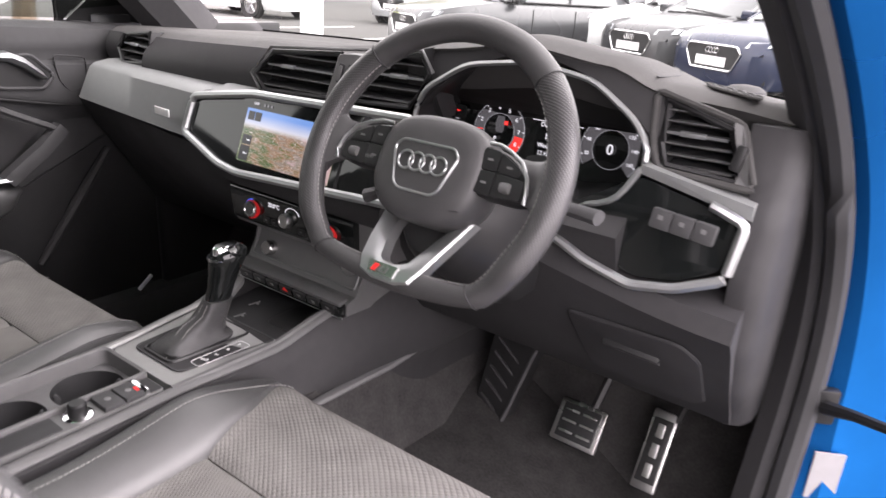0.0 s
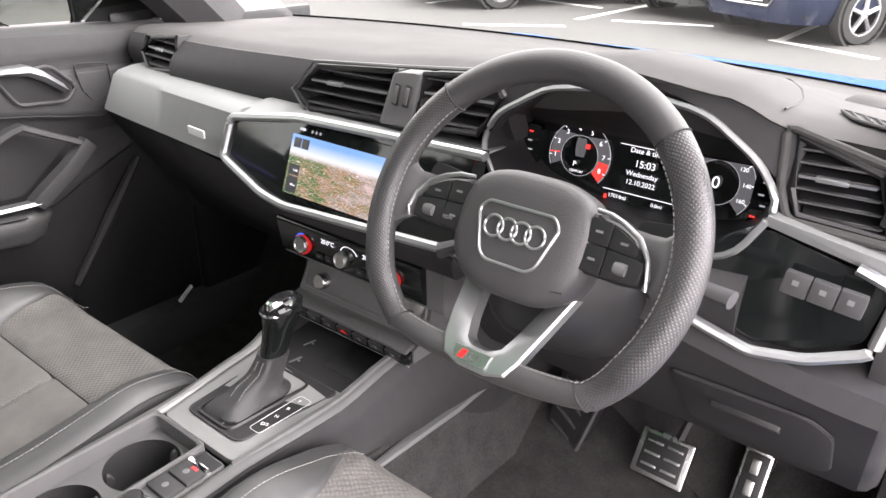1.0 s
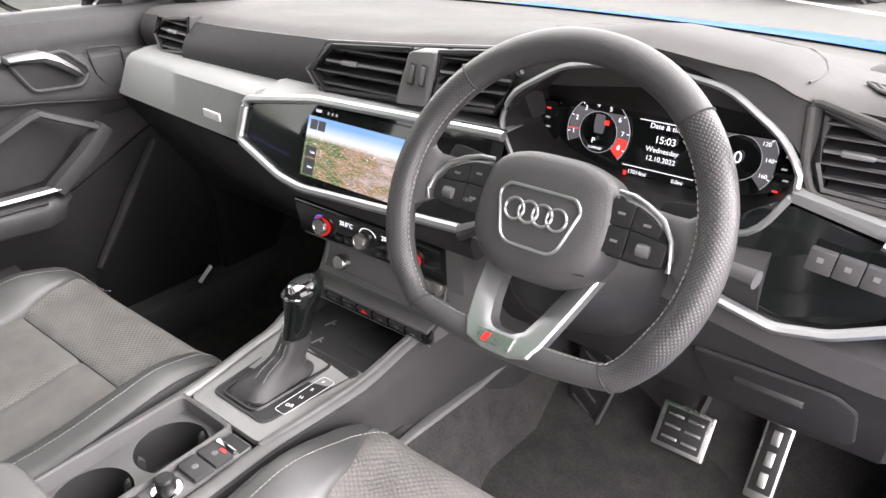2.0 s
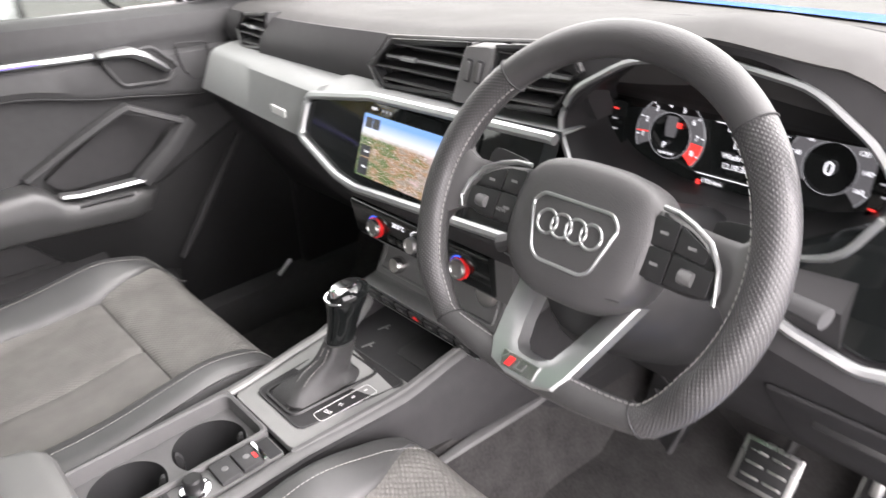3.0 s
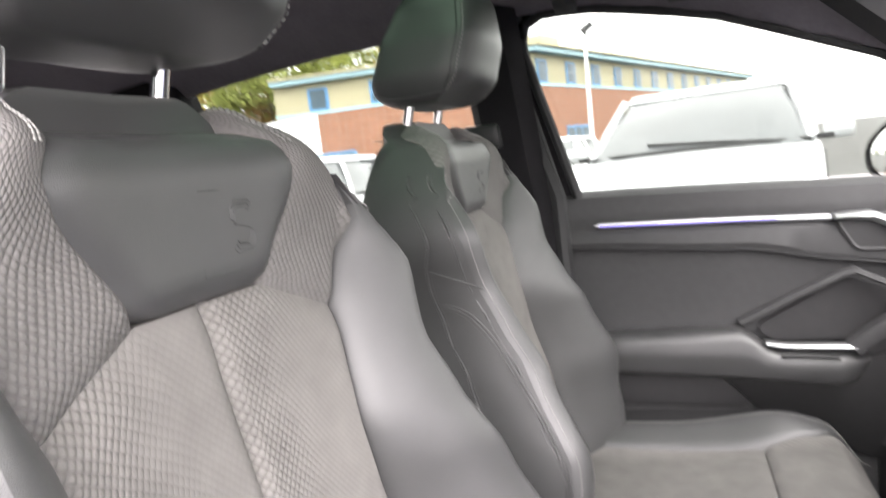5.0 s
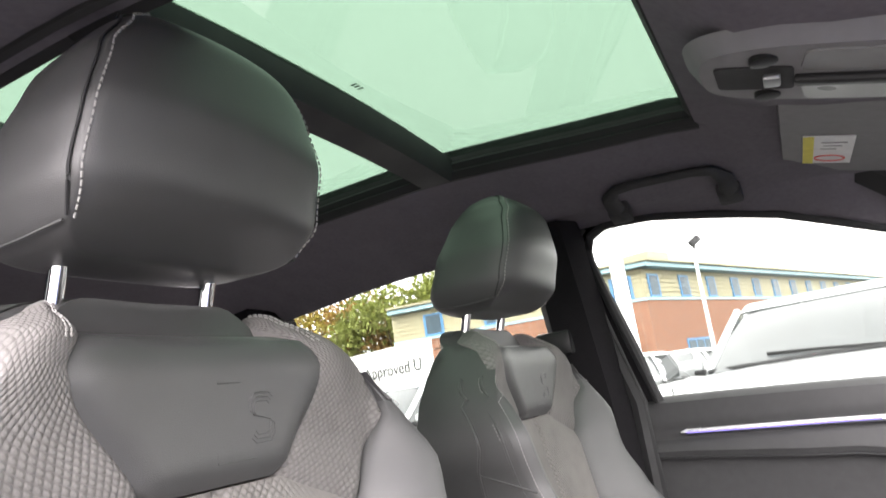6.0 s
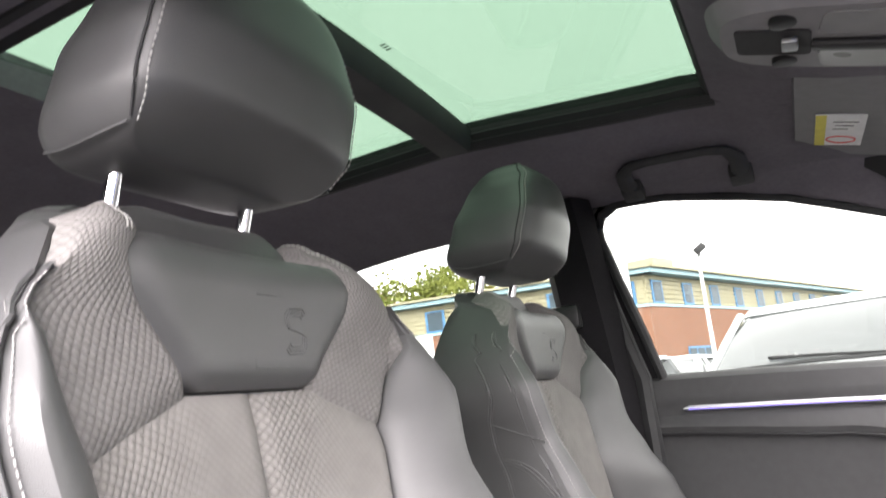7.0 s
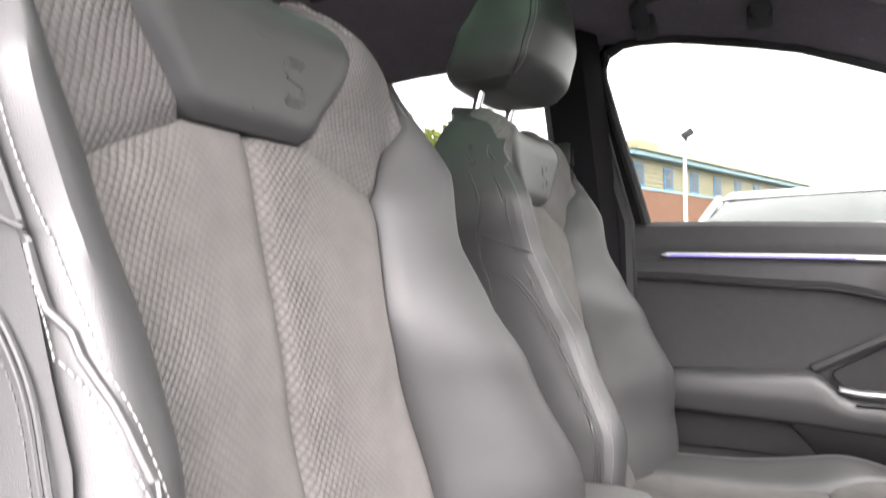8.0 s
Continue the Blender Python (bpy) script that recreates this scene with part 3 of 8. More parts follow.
# climate strip
clim = thing("climate_panel", (0.03, 0.12, 0.8), "black climate control strip with knobs and white digits", "control panel")
part("body", loft([rounded([(x, 0.14, 0.850), (x, 0.095, 0.846), (x, 0.104, 0.788), (x, 0.15, 0.78)], 0.006, 3) for x in (-0.112, -0.108, 0.164, 0.168)]), GLOSS, clim)
part("surround", loft([rounded([(x, 0.22, 0.858), (x, 0.108, 0.856), (x, 0.112, 0.779), (x, 0.22, 0.770)], 0.006, 3) for x in (-0.116, -0.112, 0.190, 0.196)]), CONSOLE, clim, "grey surround of the control strip")
for kx, rr in ((-0.056, 0.0135), (0.026, 0.0115), (0.118, 0.0135)):
    m = Matrix.Translation((kx, 0.099, 0.815)) @ pose(0, 0, 0, 82, 0, 0)
    part("knob", lathe([(rr * 0.9, -0.002), (rr, 0.0), (rr, 0.009), (rr * 0.90, 0.0115), (rr * 0.72, 0.0115), (rr * 0.66, 0.0105), (rr * 0.3, 0.0105)], 24, m), STEEL, clim, "knurled silver knob")
    if rr > 0.012:
        part("ring", lathe([(rr + 0.001, 0), (rr + 0.002, 0), (rr + 0.002, 0.006), (rr + 0.001, 0.006)], 24, m), RED, clim, "red ring round the knob")

# centre stack below the climate strip
stack = [[(x, 0.30, 0.79), (x, 0.150, 0.787), (x, 0.141, 0.745), (x, 0.124, 0.714), (x, 0.105, 0.708), (x, 0.105, 0.688), (x, 0.30, 0.68)] for x in np.linspace(-0.105, 0.150, 6)]
part("lower_console_face", loft(stack), SATIN, dash)
row = part("switch_strip", box((0.03, 0.101, 0.697), (0.235, 0.02, 0.02), (18, 0, 0), 0.004), GLOSS, dash, "black strip carrying seven switches")
for k in range(7):
    part("button", box((-0.068 + k * 0.032, 0.0915, 0.7005), (0.028, 0.006, 0.014), (18, 0, 0), 0.002), BLACK, row)
part("strip_ledge", box((0.025, 0.1005, 0.7125), (0.245, 0.020, 0.007), (14, 0, 0), 0.0025), SATIN, dash, "grey ledge above the switches")
part("strip_lip", tube([(-0.092, 0.0945, 0.6885), (0.150, 0.0945, 0.6885)], 0.0016, 6), SILVER, row)
panel = rounded([(-0.096, 0.1465, 0.777), (0.143, 0.1465, 0.777), (0.143, 0.1400, 0.748), (0.143, 0.1275, 0.723), (-0.096, 0.1275, 0.723), (-0.096, 0.1400, 0.748)], 0.006, 3)
part("panel_edge", tube(panel, 0.0022, 6, True), SATIN, dash, "raised edge of the recessed knob panel")
m = Matrix.Translation((-0.058, 0.137, 0.737)) @ pose(0, 0, 0, 78, 0, 0)
part("start_knob", lathe([(0.013, 0), (0.013, 0.012), (0.011, 0.015), (0.004, 0.0152)], 20, m), STEEL, dash, "silver start knob")

m = Matrix.Translation((0.120, 0.143, 0.757)) @ pose(0, 0, 0, 76, 0, 0)
part("start_button", lathe([(0.019, -0.002), (0.019, 0.002), (0.0165, 0.003), (0.0165, 0.005), (0.015, 0.006), (0.003, 0.0062)], 26, m), STEEL, dash, "round silver start button")

# instrument binnacle
clu = thing("instrument_cluster", (0.37, 0.28, 0.97), "digital instrument cluster with round dials in a black binnacle", "instrument cluster")
oc = [(0.182, 0.205, 0.992), (0.20, 0.205, 1.035), (0.27, 0.207, 1.078), (0.37, 0.209, 1.092), (0.46, 0.207, 1.08), (0.525, 0.20, 1.04), (0.552, 0.19, 1.005), (0.52, 0.178, 0.945), (0.45, 0.176, 0.925), (0.30, 0.176, 0.925), (0.225, 0.182, 0.945)]
oc = rounded(oc, 0.02, 3)
part("bezel", tube(oc, 0.004, 6, True), SILVER, clu, "silver outline of the binnacle")
ic = [Vector((0.367 + (x - 0.367) * 0.93, 0.292 + (z - 0.98) * 0.15, 0.982 + (z - 0.982) * 0.88)) for x, y, z in oc]
bm = loft([oc, [a.lerp(Vector(b), 0.5) + Vector((0, 0.0, 0)) for a, b in zip([Vector(p) for p in oc], ic)], ic], False)
part("shroud", bm, BLACK, clu)
part("display", plate(ic, (0, 0.006, 0)), GLOSS, clu, "glossy dark display", smooth=False)
# hood between the pad and the binnacle
def hood_fn(u, v):
    x = 0.19 + 0.365 * u
    ye, ze = pad_edge(x)
    k = (x - 0.182) / 0.37
    zb = 0.992 + 0.10 * math.sin(math.pi * min(1, max(0, k))) ** 0.7 + 0.013 * k
    return (x, ye + 0.004 + (0.205 - ye) * v, ze - 0.011 + (zb - ze + 0.011) * v)
part("hood", grid(hood_fn, 30, 6, None, (0, 0.02, 0.0)), DASH_D, clu)
part("lower_shroud", loft([[(x, 0.178, 0.93), (x, 0.15, 0.91), (x, 0.17, 0.86), (x, 0.3, 0.86), (x, 0.3, 0.93)] for x in np.linspace(0.19, 0.54, 6)]), DASH_D, clu)

# right end: gloss panel with light switch
rp = rounded([(0.545, 0.190, 0.980), (0.640, 0.190, 0.958), (0.664, 0.188, 0.945), (0.655, 0.182, 0.892), (0.612, 0.176, 0.870), (0.56, 0.172, 0.862), (0.50, 0.168, 0.880), (0.46, 0.165, 0.90), (0.46, 0.17, 0.93)], 0.008, 3)
part("side_gloss_panel", plate(rp, (0, 0.03, 0)), GLOSS, dash, "piano black panel at the dashboard end", smooth=False)
part("side_silver", tube(rounded([(0.545, 0.182, 0.988), (0.64, 0.182, 0.964), (0.672, 0.184, 0.952), (0.664, 0.176, 0.885), (0.612, 0.168, 0.862), (0.56, 0.163, 0.853), (0.50, 0.158, 0.870), (0.45, 0.158, 0.892), (0.40, 0.16, 0.902), (0.36, 0.16, 0.905)], 0.008, 2)[3:-3], 0.0065, 8), SILVER, dash, "satin silver trim line")
part("side_shelf", loft([[(0.545, 0.25, 1.0), (0.545, 0.182, 0.996), (0.545, 0.186, 0.984), (0.545, 0.25, 0.975)], [(0.675, 0.26, 0.982), (0.675, 0.19, 0.972), (0.675, 0.193, 0.955), (0.675, 0.26, 0.94)]]), DECOR, dash)
lsw = thing("light_switch", (0.62, 0.15, 0.93), "grey light switch panel with three keys", "switch")
for k in range(3):
    part("key", box((0.588 + 0.0245 * k, 0.158 + 0.001 * k, 0.9445 - 0.0025 * k), (0.0242, 0.014, 0.023), (-8, 6, 2), 0.0025), PLASTIC, lsw)

# knee panel under the wheel
def knee_ring(x):
    k = smooth01((x - 0.2) / 0.5)
    return [(x, 0.30, 0.90), (x, 0.165, 0.905 - 0.06 * k), (x, 0.155, 0.88 - 0.06 * k), (x, 0.172, 0.80), (x, 0.21, 0.74), (x, 0.265, 0.66), (x, 0.30, 0.645), (x, 0.5, 0.66), (x, 0.5, 0.90)]
part("knee_panel", loft([knee_ring(x) for x in np.linspace(0.17, 0.690, 14)]), KNEE, dash)
def knee_y(z):
    return float(np.interp(z, [0.66, 0.74, 0.80], [0.265, 0.21, 0.172]))
lid = [(x, knee_y(z) - 0.001, z) for x, z in ((0.480, 0.790), (0.632, 0.793), (0.655, 0.774), (0.659, 0.695), (0.640, 0.684), (0.500, 0.691))]
part("storage_lid", plate(rounded(lid, 0.010, 3), (0, -0.004, -0.0026), 0.001), KNEE, dash, "storage lid with a finger recess")
part("lid_groove", tube([Vector(p) + Vector((0, -0.0016, -0.001)) for p in rounded(lid, 0.010, 3)], 0.0019, 5, True), RUBBER, dash)
part("lid_recess", box((0.566, knee_y(0.752) - 0.004, 0.752), (0.078, 0.012, 0.013), (-32, 2, 1), 0.004), BLACK, dash)
part("lid_lip", box((0.566, knee_y(0.745) - 0.007, 0.745), (0.078, 0.006, 0.004), (-32, 2, 1), 0.0018), PLASTIC, dash)

# ---- steering wheel ----
WC = Vector((0.368, -0.003, 0.989))
WV = Vector((0, math.sin(radians(27)), math.cos(radians(27))))
WN = Vector((0, -math.cos(radians(27)), math.sin(radians(27))))
WU = Vector((1, 0, 0))
def W(u, v, n=0.0):
    return WC + WU * u + WV * v + WN * n
WM = Matrix((WU, WV, WN)).transposed()
wheel = thing("steering_wheel", tuple(WC), "black leather flat-bottomed steering wheel with silver lower spoke", "steering wheel")

def rim_point(a):
    """Centre line of the rim at the angle a, flattened at the bottom."""
    R = 0.163
    u, v = R * math.sin(a), R * math.cos(a)
    if v < -0.119:
        v = -0.119 - (abs(v) - 0.119) * 0.24
        u *= 0.99
    return u, v

def rim_section(a):
    """Place, outward direction, radius and set-back of the rim at the angle a."""
    u, v = rim_point(a)
    low = smooth01((-v - 0.075) / 0.04)
    return u, v, Vector((u, v)).normalized(), 0.0160 * (1.0 - 0.14 * low), 0.008 * low


def rim_piece(a0, a1, material, name):
    n = max(6, int(abs(a1 - a0) / radians(3)))
    bm = bmesh.new()
    uvl = bm.loops.layers.uv.verify()
    rows = []
    for k in range(n + 1):
        a = a0 + (a1 - a0) * k / n
        u, v, d, r, back = rim_section(a)
        rows.append([bm.verts.new(W(u + d.x * math.cos(t) * r, v + d.y * math.cos(t) * r, math.sin(t) * r * 0.95 - back)) for t in [2 * math.pi * q / 16 for q in range(16)]])
    for k in range(n):
        for q in range(16):
            f = bm.faces.new((rows[k][q], rows[k][(q + 1) % 16], rows[k + 1][(q + 1) % 16], rows[k + 1][q]))
            for lp, (i, j) in zip(f.loops, ((k, q), (k, q + 1), (k + 1, q + 1), (k + 1, q))):
                lp[uvl].uv = ((a0 + (a1 - a0) * i / n) * 0.163, j * 2 * math.pi / 16 * 0.016)
    bm.faces.new(rows[0][::-1])
    bm.faces.new(rows[-1])
    return part(name, bm, material, wheel)
rim_piece(radians(-45), radians(45), RIMLEATHER, "rim_top")
rim_piece(radians(45.3), radians(139), GRIP, "rim_grip")
rim_piece(radians(-139), radians(-45.3), GRIP, "rim_grip")
rim_piece(radians(139.3), radians(220.7), RIMLEATHER, "rim_bottom")

# hub: a padded cushion
HUB = [(-0.060, 0.050), (-0.03, 0.060), (0.03, 0.060), (0.060, 0.050), (0.074, 0.026), (0.074, -0.022), (0.060, -0.048), (0.032, -0.063), (-0.032, -0.063), (-0.060, -0.048), (-0.074, -0.022), (-0.074, 0.026)]
def hub_ring(k, n):
    return [W(p.x * k, p.y * k, n) for p in rounded([(a, b, 0) for a, b in HUB], 0.018, 3)]
part("hub", loft([hub_ring(0.92, -0.06), hub_ring(1.0, -0.045), hub_ring(1.02, -0.022), hub_ring(1.0, -0.010), hub_ring(0.95, -0.003), hub_ring(0.87, 0.001), hub_ring(0.70, 0.004), hub_ring(0.4, 0.006)]), RIMLEATHER, wheel)
hexo = rounded([W(-0.036, 0.024, 0.006), W(0.036, 0.024, 0.006), W(0.044, 0.014, 0.006), W(0.031, -0.026, 0.006), W(0.023, -0.032, 0.006), W(-0.023, -0.032, 0.006), W(-0.031, -0.026, 0.006), W(-0.044, 0.014, 0.006)], 0.005, 3)
part("emblem_frame", tube(hexo, 0.0017, 6, True), SILVER, wheel, "silver outline of the hub emblem")
part("emblem_plate", plate([p + WN * -0.003 for p in hexo], WN * 0.002), RIMLEATHER, wheel)
for k in range(4):
    c = -0.0228 + k * 0.0152
    part("emblem_ring", tube([W(c + 0.0102 * math.cos(t), 0.001 + 0.0102 * math.sin(t), 0.0075) for t in np.linspace(0, 2 * math.pi, 28, endpoint=False)], 0.0015, 6, True), SILVER, wheel, "silver emblem ring")
part("hub_line", tube([W(u, v, 0.0005) for u, v in ((-0.062, -0.040), (-0.03, -0.044), (0.03, -0.044), (0.062, -0.040))], 0.0007, 5), RUBBER, wheel)

# side spokes with switches
for s in (-1, 1):
    o = [(0.062, 0.040), (0.094, 0.035), (0.113, 0.025), (0.126, 0.008), (0.129, -0.012), (0.112, -0.017), (0.062, -0.016)]
    sp = part("spoke", loft([[W(s * p.x, p.y, -0.030) for p in rounded([(a, b, 0) for a, b in o], 0.008, 3)], [W(s * p.x, p.y, -0.008 - 0.02 * (0.1 - p.x)) for p in rounded([(a, b, 0) for a, b in o], 0.008, 3)], [W(s * (0.1 + (p.x - 0.1) * 0.93), 0.008 + (p.y - 0.008) * 0.9, -0.004 - 0.02 * (0.1 - p.x)) for p in rounded([(a, b, 0) for a, b in o], 0.008, 3)]]), BLACK, wheel, "black side spoke with switches")
    part("spoke_trim", tube([W(s * u, v, n) for u, v, n in ((0.068, 0.042, -0.008), (0.083, 0.041, -0.004), (0.098, 0.036, -0.002), (0.115, 0.027, -0.001), (0.127, 0.0115, 0.0), (0.1315, -0.004, 0.0), (0.131, -0.015, -0.001))], 0.0024, 8), SILVER, wheel, "silver edge of the switch pod")
    part("spoke_arm", loft([[W(s * u, v0, n - 0.004), W(s * u, v0 + 0.006, n), W(s * u, v1 - 0.006, n), W(s * u, v1, n - 0.004), W(s * u, v1 - 0.004, n - 0.02), W(s * u, v0 + 0.004, n - 0.02)] for u, v0, v1, n in ((0.060, -0.014, 0.038, -0.022), (0.118, -0.012, 0.034, -0.012), (0.134, -0.016, 0.034, -0.003), (0.146, -0.026, 0.042, 0.003), (0.162, -0.05, 0.060, 0.002))]), GRIP, wheel, "perforated leather between rim and switches")
    for (u0, u1, a0, a1, b0, b1) in ((0.066, 0.0885, 0.012, 0.036, 0.012, 0.034), (0.0895, 0.116, 0.012, 0.033, 0.010, 0.020), (0.066, 0.0885, -0.014, 0.011, -0.015, 0.011), (0.0895, 0.125, -0.015, 0.011, -0.013, 0.008)):
        def top(u, v):
            return W(s * u, v, -0.0015 - 0.02 * (0.1 - u))
        q = [top(u0, a0), top(u1, b0), top(u1, b1), top(u0, a1)]
        sw = part("switch", plate(rounded(q, 0.003, 2), WN * -0.006, 0.0012), BLACK, sp)
        c4 = sum(q, Vector()) / 4
        part("switch_mark", plate([c4 + WU * a + WV * b + WN * 0.0002 for a, b in ((-0.0035, -0.0012), (0.0035, -0.0012), (0.0035, 0.0012), (-0.0035, 0.0012))], WN * 0.0004), MARK, sw, smooth=False)
    roll = lathe([(0.0015, -0.006), (0.0055, -0.0055), (0.0062, 0.0), (0.0055, 0.0055), (0.0015, 0.006)], 18, Matrix.Translation(W(s * 0.106, -0.003, -0.0005)) @ pose(0, 0, 0, 0, 90, 0))
    part("thumb_roller", roll, SATIN, sp, "dark grey knurled thumb roller")

# lower silver spoke: a U of two arms and a bar
arm_pts = [((-0.062, -0.044, -0.040), (-0.035, -0.060, -0.037)), ((-0.056, -0.067, -0.027), (-0.0325, -0.071, -0.027)), ((-0.050, -0.091, -0.012), (-0.0265, -0.092, -0.013)), ((-0.043, -0.115, 0.001), (-0.0195, -0.109, -0.003)), ((-0.035, -0.1305, 0.006), (-0.0125, -0.1135, 0.002)), ((-0.015, -0.1365, 0.007), (-0.006, -0.115, 0.003))]
arm_pts = arm_pts + [((-a[0], a[1], a[2]), (-b[0], b[1], b[2])) for a, b in arm_pts[::-1]]
rings = []
for a, b in arm_pts:
    a, b = Vector(a), Vector(b)
    run = [a + Vector((0, 0, -0.016)), a, a.lerp(b, 0.10) + Vector((0, 0, 0.003)), a.lerp(b, 0.62) + Vector((0, 0, 0.004)), a.lerp(b, 0.90) + Vector((0, 0, 0.001)), b, b + Vector((0, 0, -0.018))]
    rings.append([W(*p) for p in run])
bar = part("lower_spoke", loft(rings), SILVER, wheel, "satin silver U-shaped lower spoke")
o = [W(-0.023, -0.1170, 0.0055), W(0.017, -0.1170, 0.0055), W(0.015, -0.1300, 0.0080), W(-0.020, -0.1300, 0.0080)]
part("spoke_badge", plate(o, WN * 0.003), STEEL, bar)
def mark(u0, u1, v0, v1, lean, material, label=""):
    n0, n1 = [0.0092 + (-0.1185 - v) * 0.18 for v in (v1, v0)]
    part("badge_mark", plate([W(u0 + lean, v1, n0), W(u1 + lean, v1, n0), W(u1, v0, n1), W(u0, v0, n1)], WN * 0.0006), material, bar, label)
mark(-0.0165, -0.0105, -0.1280, -0.1195, 0.0035, RED, "red slanted mark on the badge")
for u0, u1, v0, v1, lean in ((-0.0060, -0.0042, -0.1275, -0.1200, 0.0030), (0.0020, 0.0038, -0.1275, -0.1200, 0.0030), (-0.0042, 0.0022, -0.1275, -0.1262, 0.0006)):
    mark(u0, u1, v0, v1, lean, SATIN)

# column and stalks
col = thing("steering_column", (0.365, 0.1, 0.92), "black steering column cover with two stalks", "steering column")
# black cover made deeper downwards, standing in for shade behind the lower spoke
part("cover", loft([[WC + WN * (-d) + WU * (a * w) + WV * (b * h - 0.034) for a, b in [(math.cos(t), math.sin(t)) for t in np.linspace(0, 2 * math.pi, 20, endpoint=False)]] for d, w, h in ((0.058, 0.054, 0.060), (0.072, 0.062, 0.070), (0.15, 0.072, 0.082), (0.24, 0.078, 0.090))]), BLACK, col)
part("stalk", tube([W(0.05, 0.0, -0.075), W(0.12, 0.005, -0.07), W(0.165, 0.002, -0.062), W(0.190, 0.0, -0.058)], [0.008, 0.009, 0.010, 0.011], 10, flat=0.75), PLASTIC, col, "dark grey control stalk")
part("stalk", tube([W(-0.05, -0.015, -0.075), W(-0.10, -0.03, -0.075), W(-0.125, -0.045, -0.07)], [0.008, 0.010, 0.012], 10, flat=0.75), PLASTIC, col, "dark grey control stalk")
for s in (-1, 1):
    part("paddle", plate(rounded([W(s * 0.095, 0.045, -0.045), W(s * 0.14, 0.05, -0.04), W(s * 0.148, -0.01, -0.04), W(s * 0.10, -0.01, -0.045)], 0.008, 2), WN * 0.006, 0.001), BLACK, col, "black shift paddle")

# ---- front seats ----
THREAD_D = mat("grey_thread", (0.055, 0.055, 0.055), 0.85)
SX = 0.350
def yc(z):
    return interp(z, [(0.58, -0.492), (0.75, -0.548), (0.9, -0.582), (1.086, -0.615), (1.18, -0.614), (1.24, -0.637)])
def half(z):
    return interp(z, [(0.58, 0.249), (0.7, 0.261), (0.8, 0.258), (0.88, 0.240), (0.95, 0.223), (1.01, 0.216), (1.08, 0.228), (1.14, 0.207), (1.19, 0.168), (1.22, 0.142), (1.245, 0.113)])
def bulge(z):
    return interp(z, [(0.58, 0.043), (0.7, 0.092), (0.8, 0.114), (0.9, 0.094), (0.96, 0.069), (1.02, 0.053), (1.08, 0.053), (1.15, 0.017), (1.24, -0.020)])
def seam(z):
    return interp(z, [(0.58, 0.172), (0.8, 0.159), (0.95, 0.141), (1.05, 0.158), (1.12, 0.184), (1.15, 0.190), (1.18, 0.164), (1.24, 0.103)])
def join(z):
    """Where the leather bolster meets the cloth; it runs out to the edge at the shoulder."""
    return seam(z) + (half(z) - seam(z)) * smooth01((z - 1.10) / 0.07)
def back_pt(x, z, off=0.0):
    """Front of the backrest: x from the seat's middle."""
    h, w = seam(z), half(z)
    t = max(0, (abs(x) - h) / max(0.01, w - h, 0.034 * smooth01((z - 1.10) / 0.05)))
    y = yc(z) + bulge(z) * math.sin(min(1.25, t * 1.15) * math.pi * 0.5) * (1 if t > 0 else 0) + 0.012 * (min(1, abs(x) / h)) ** 2
    y -= 0.012 * max(0, t - 0.82) ** 2 / 0.0324
    y -= 0.03 * smooth01((z - 1.20) / 0.045)
    return Vector((SX + x, y + off, z))
def puff(u, v, r=0.10, d=0.006):
    e = min(u, 1 - u, 1e9)
    f = min(v, 1 - v)
    return -d * ((max(0, 1 - e / r)) ** 2 + (max(0, 1 - f / r)) ** 2)

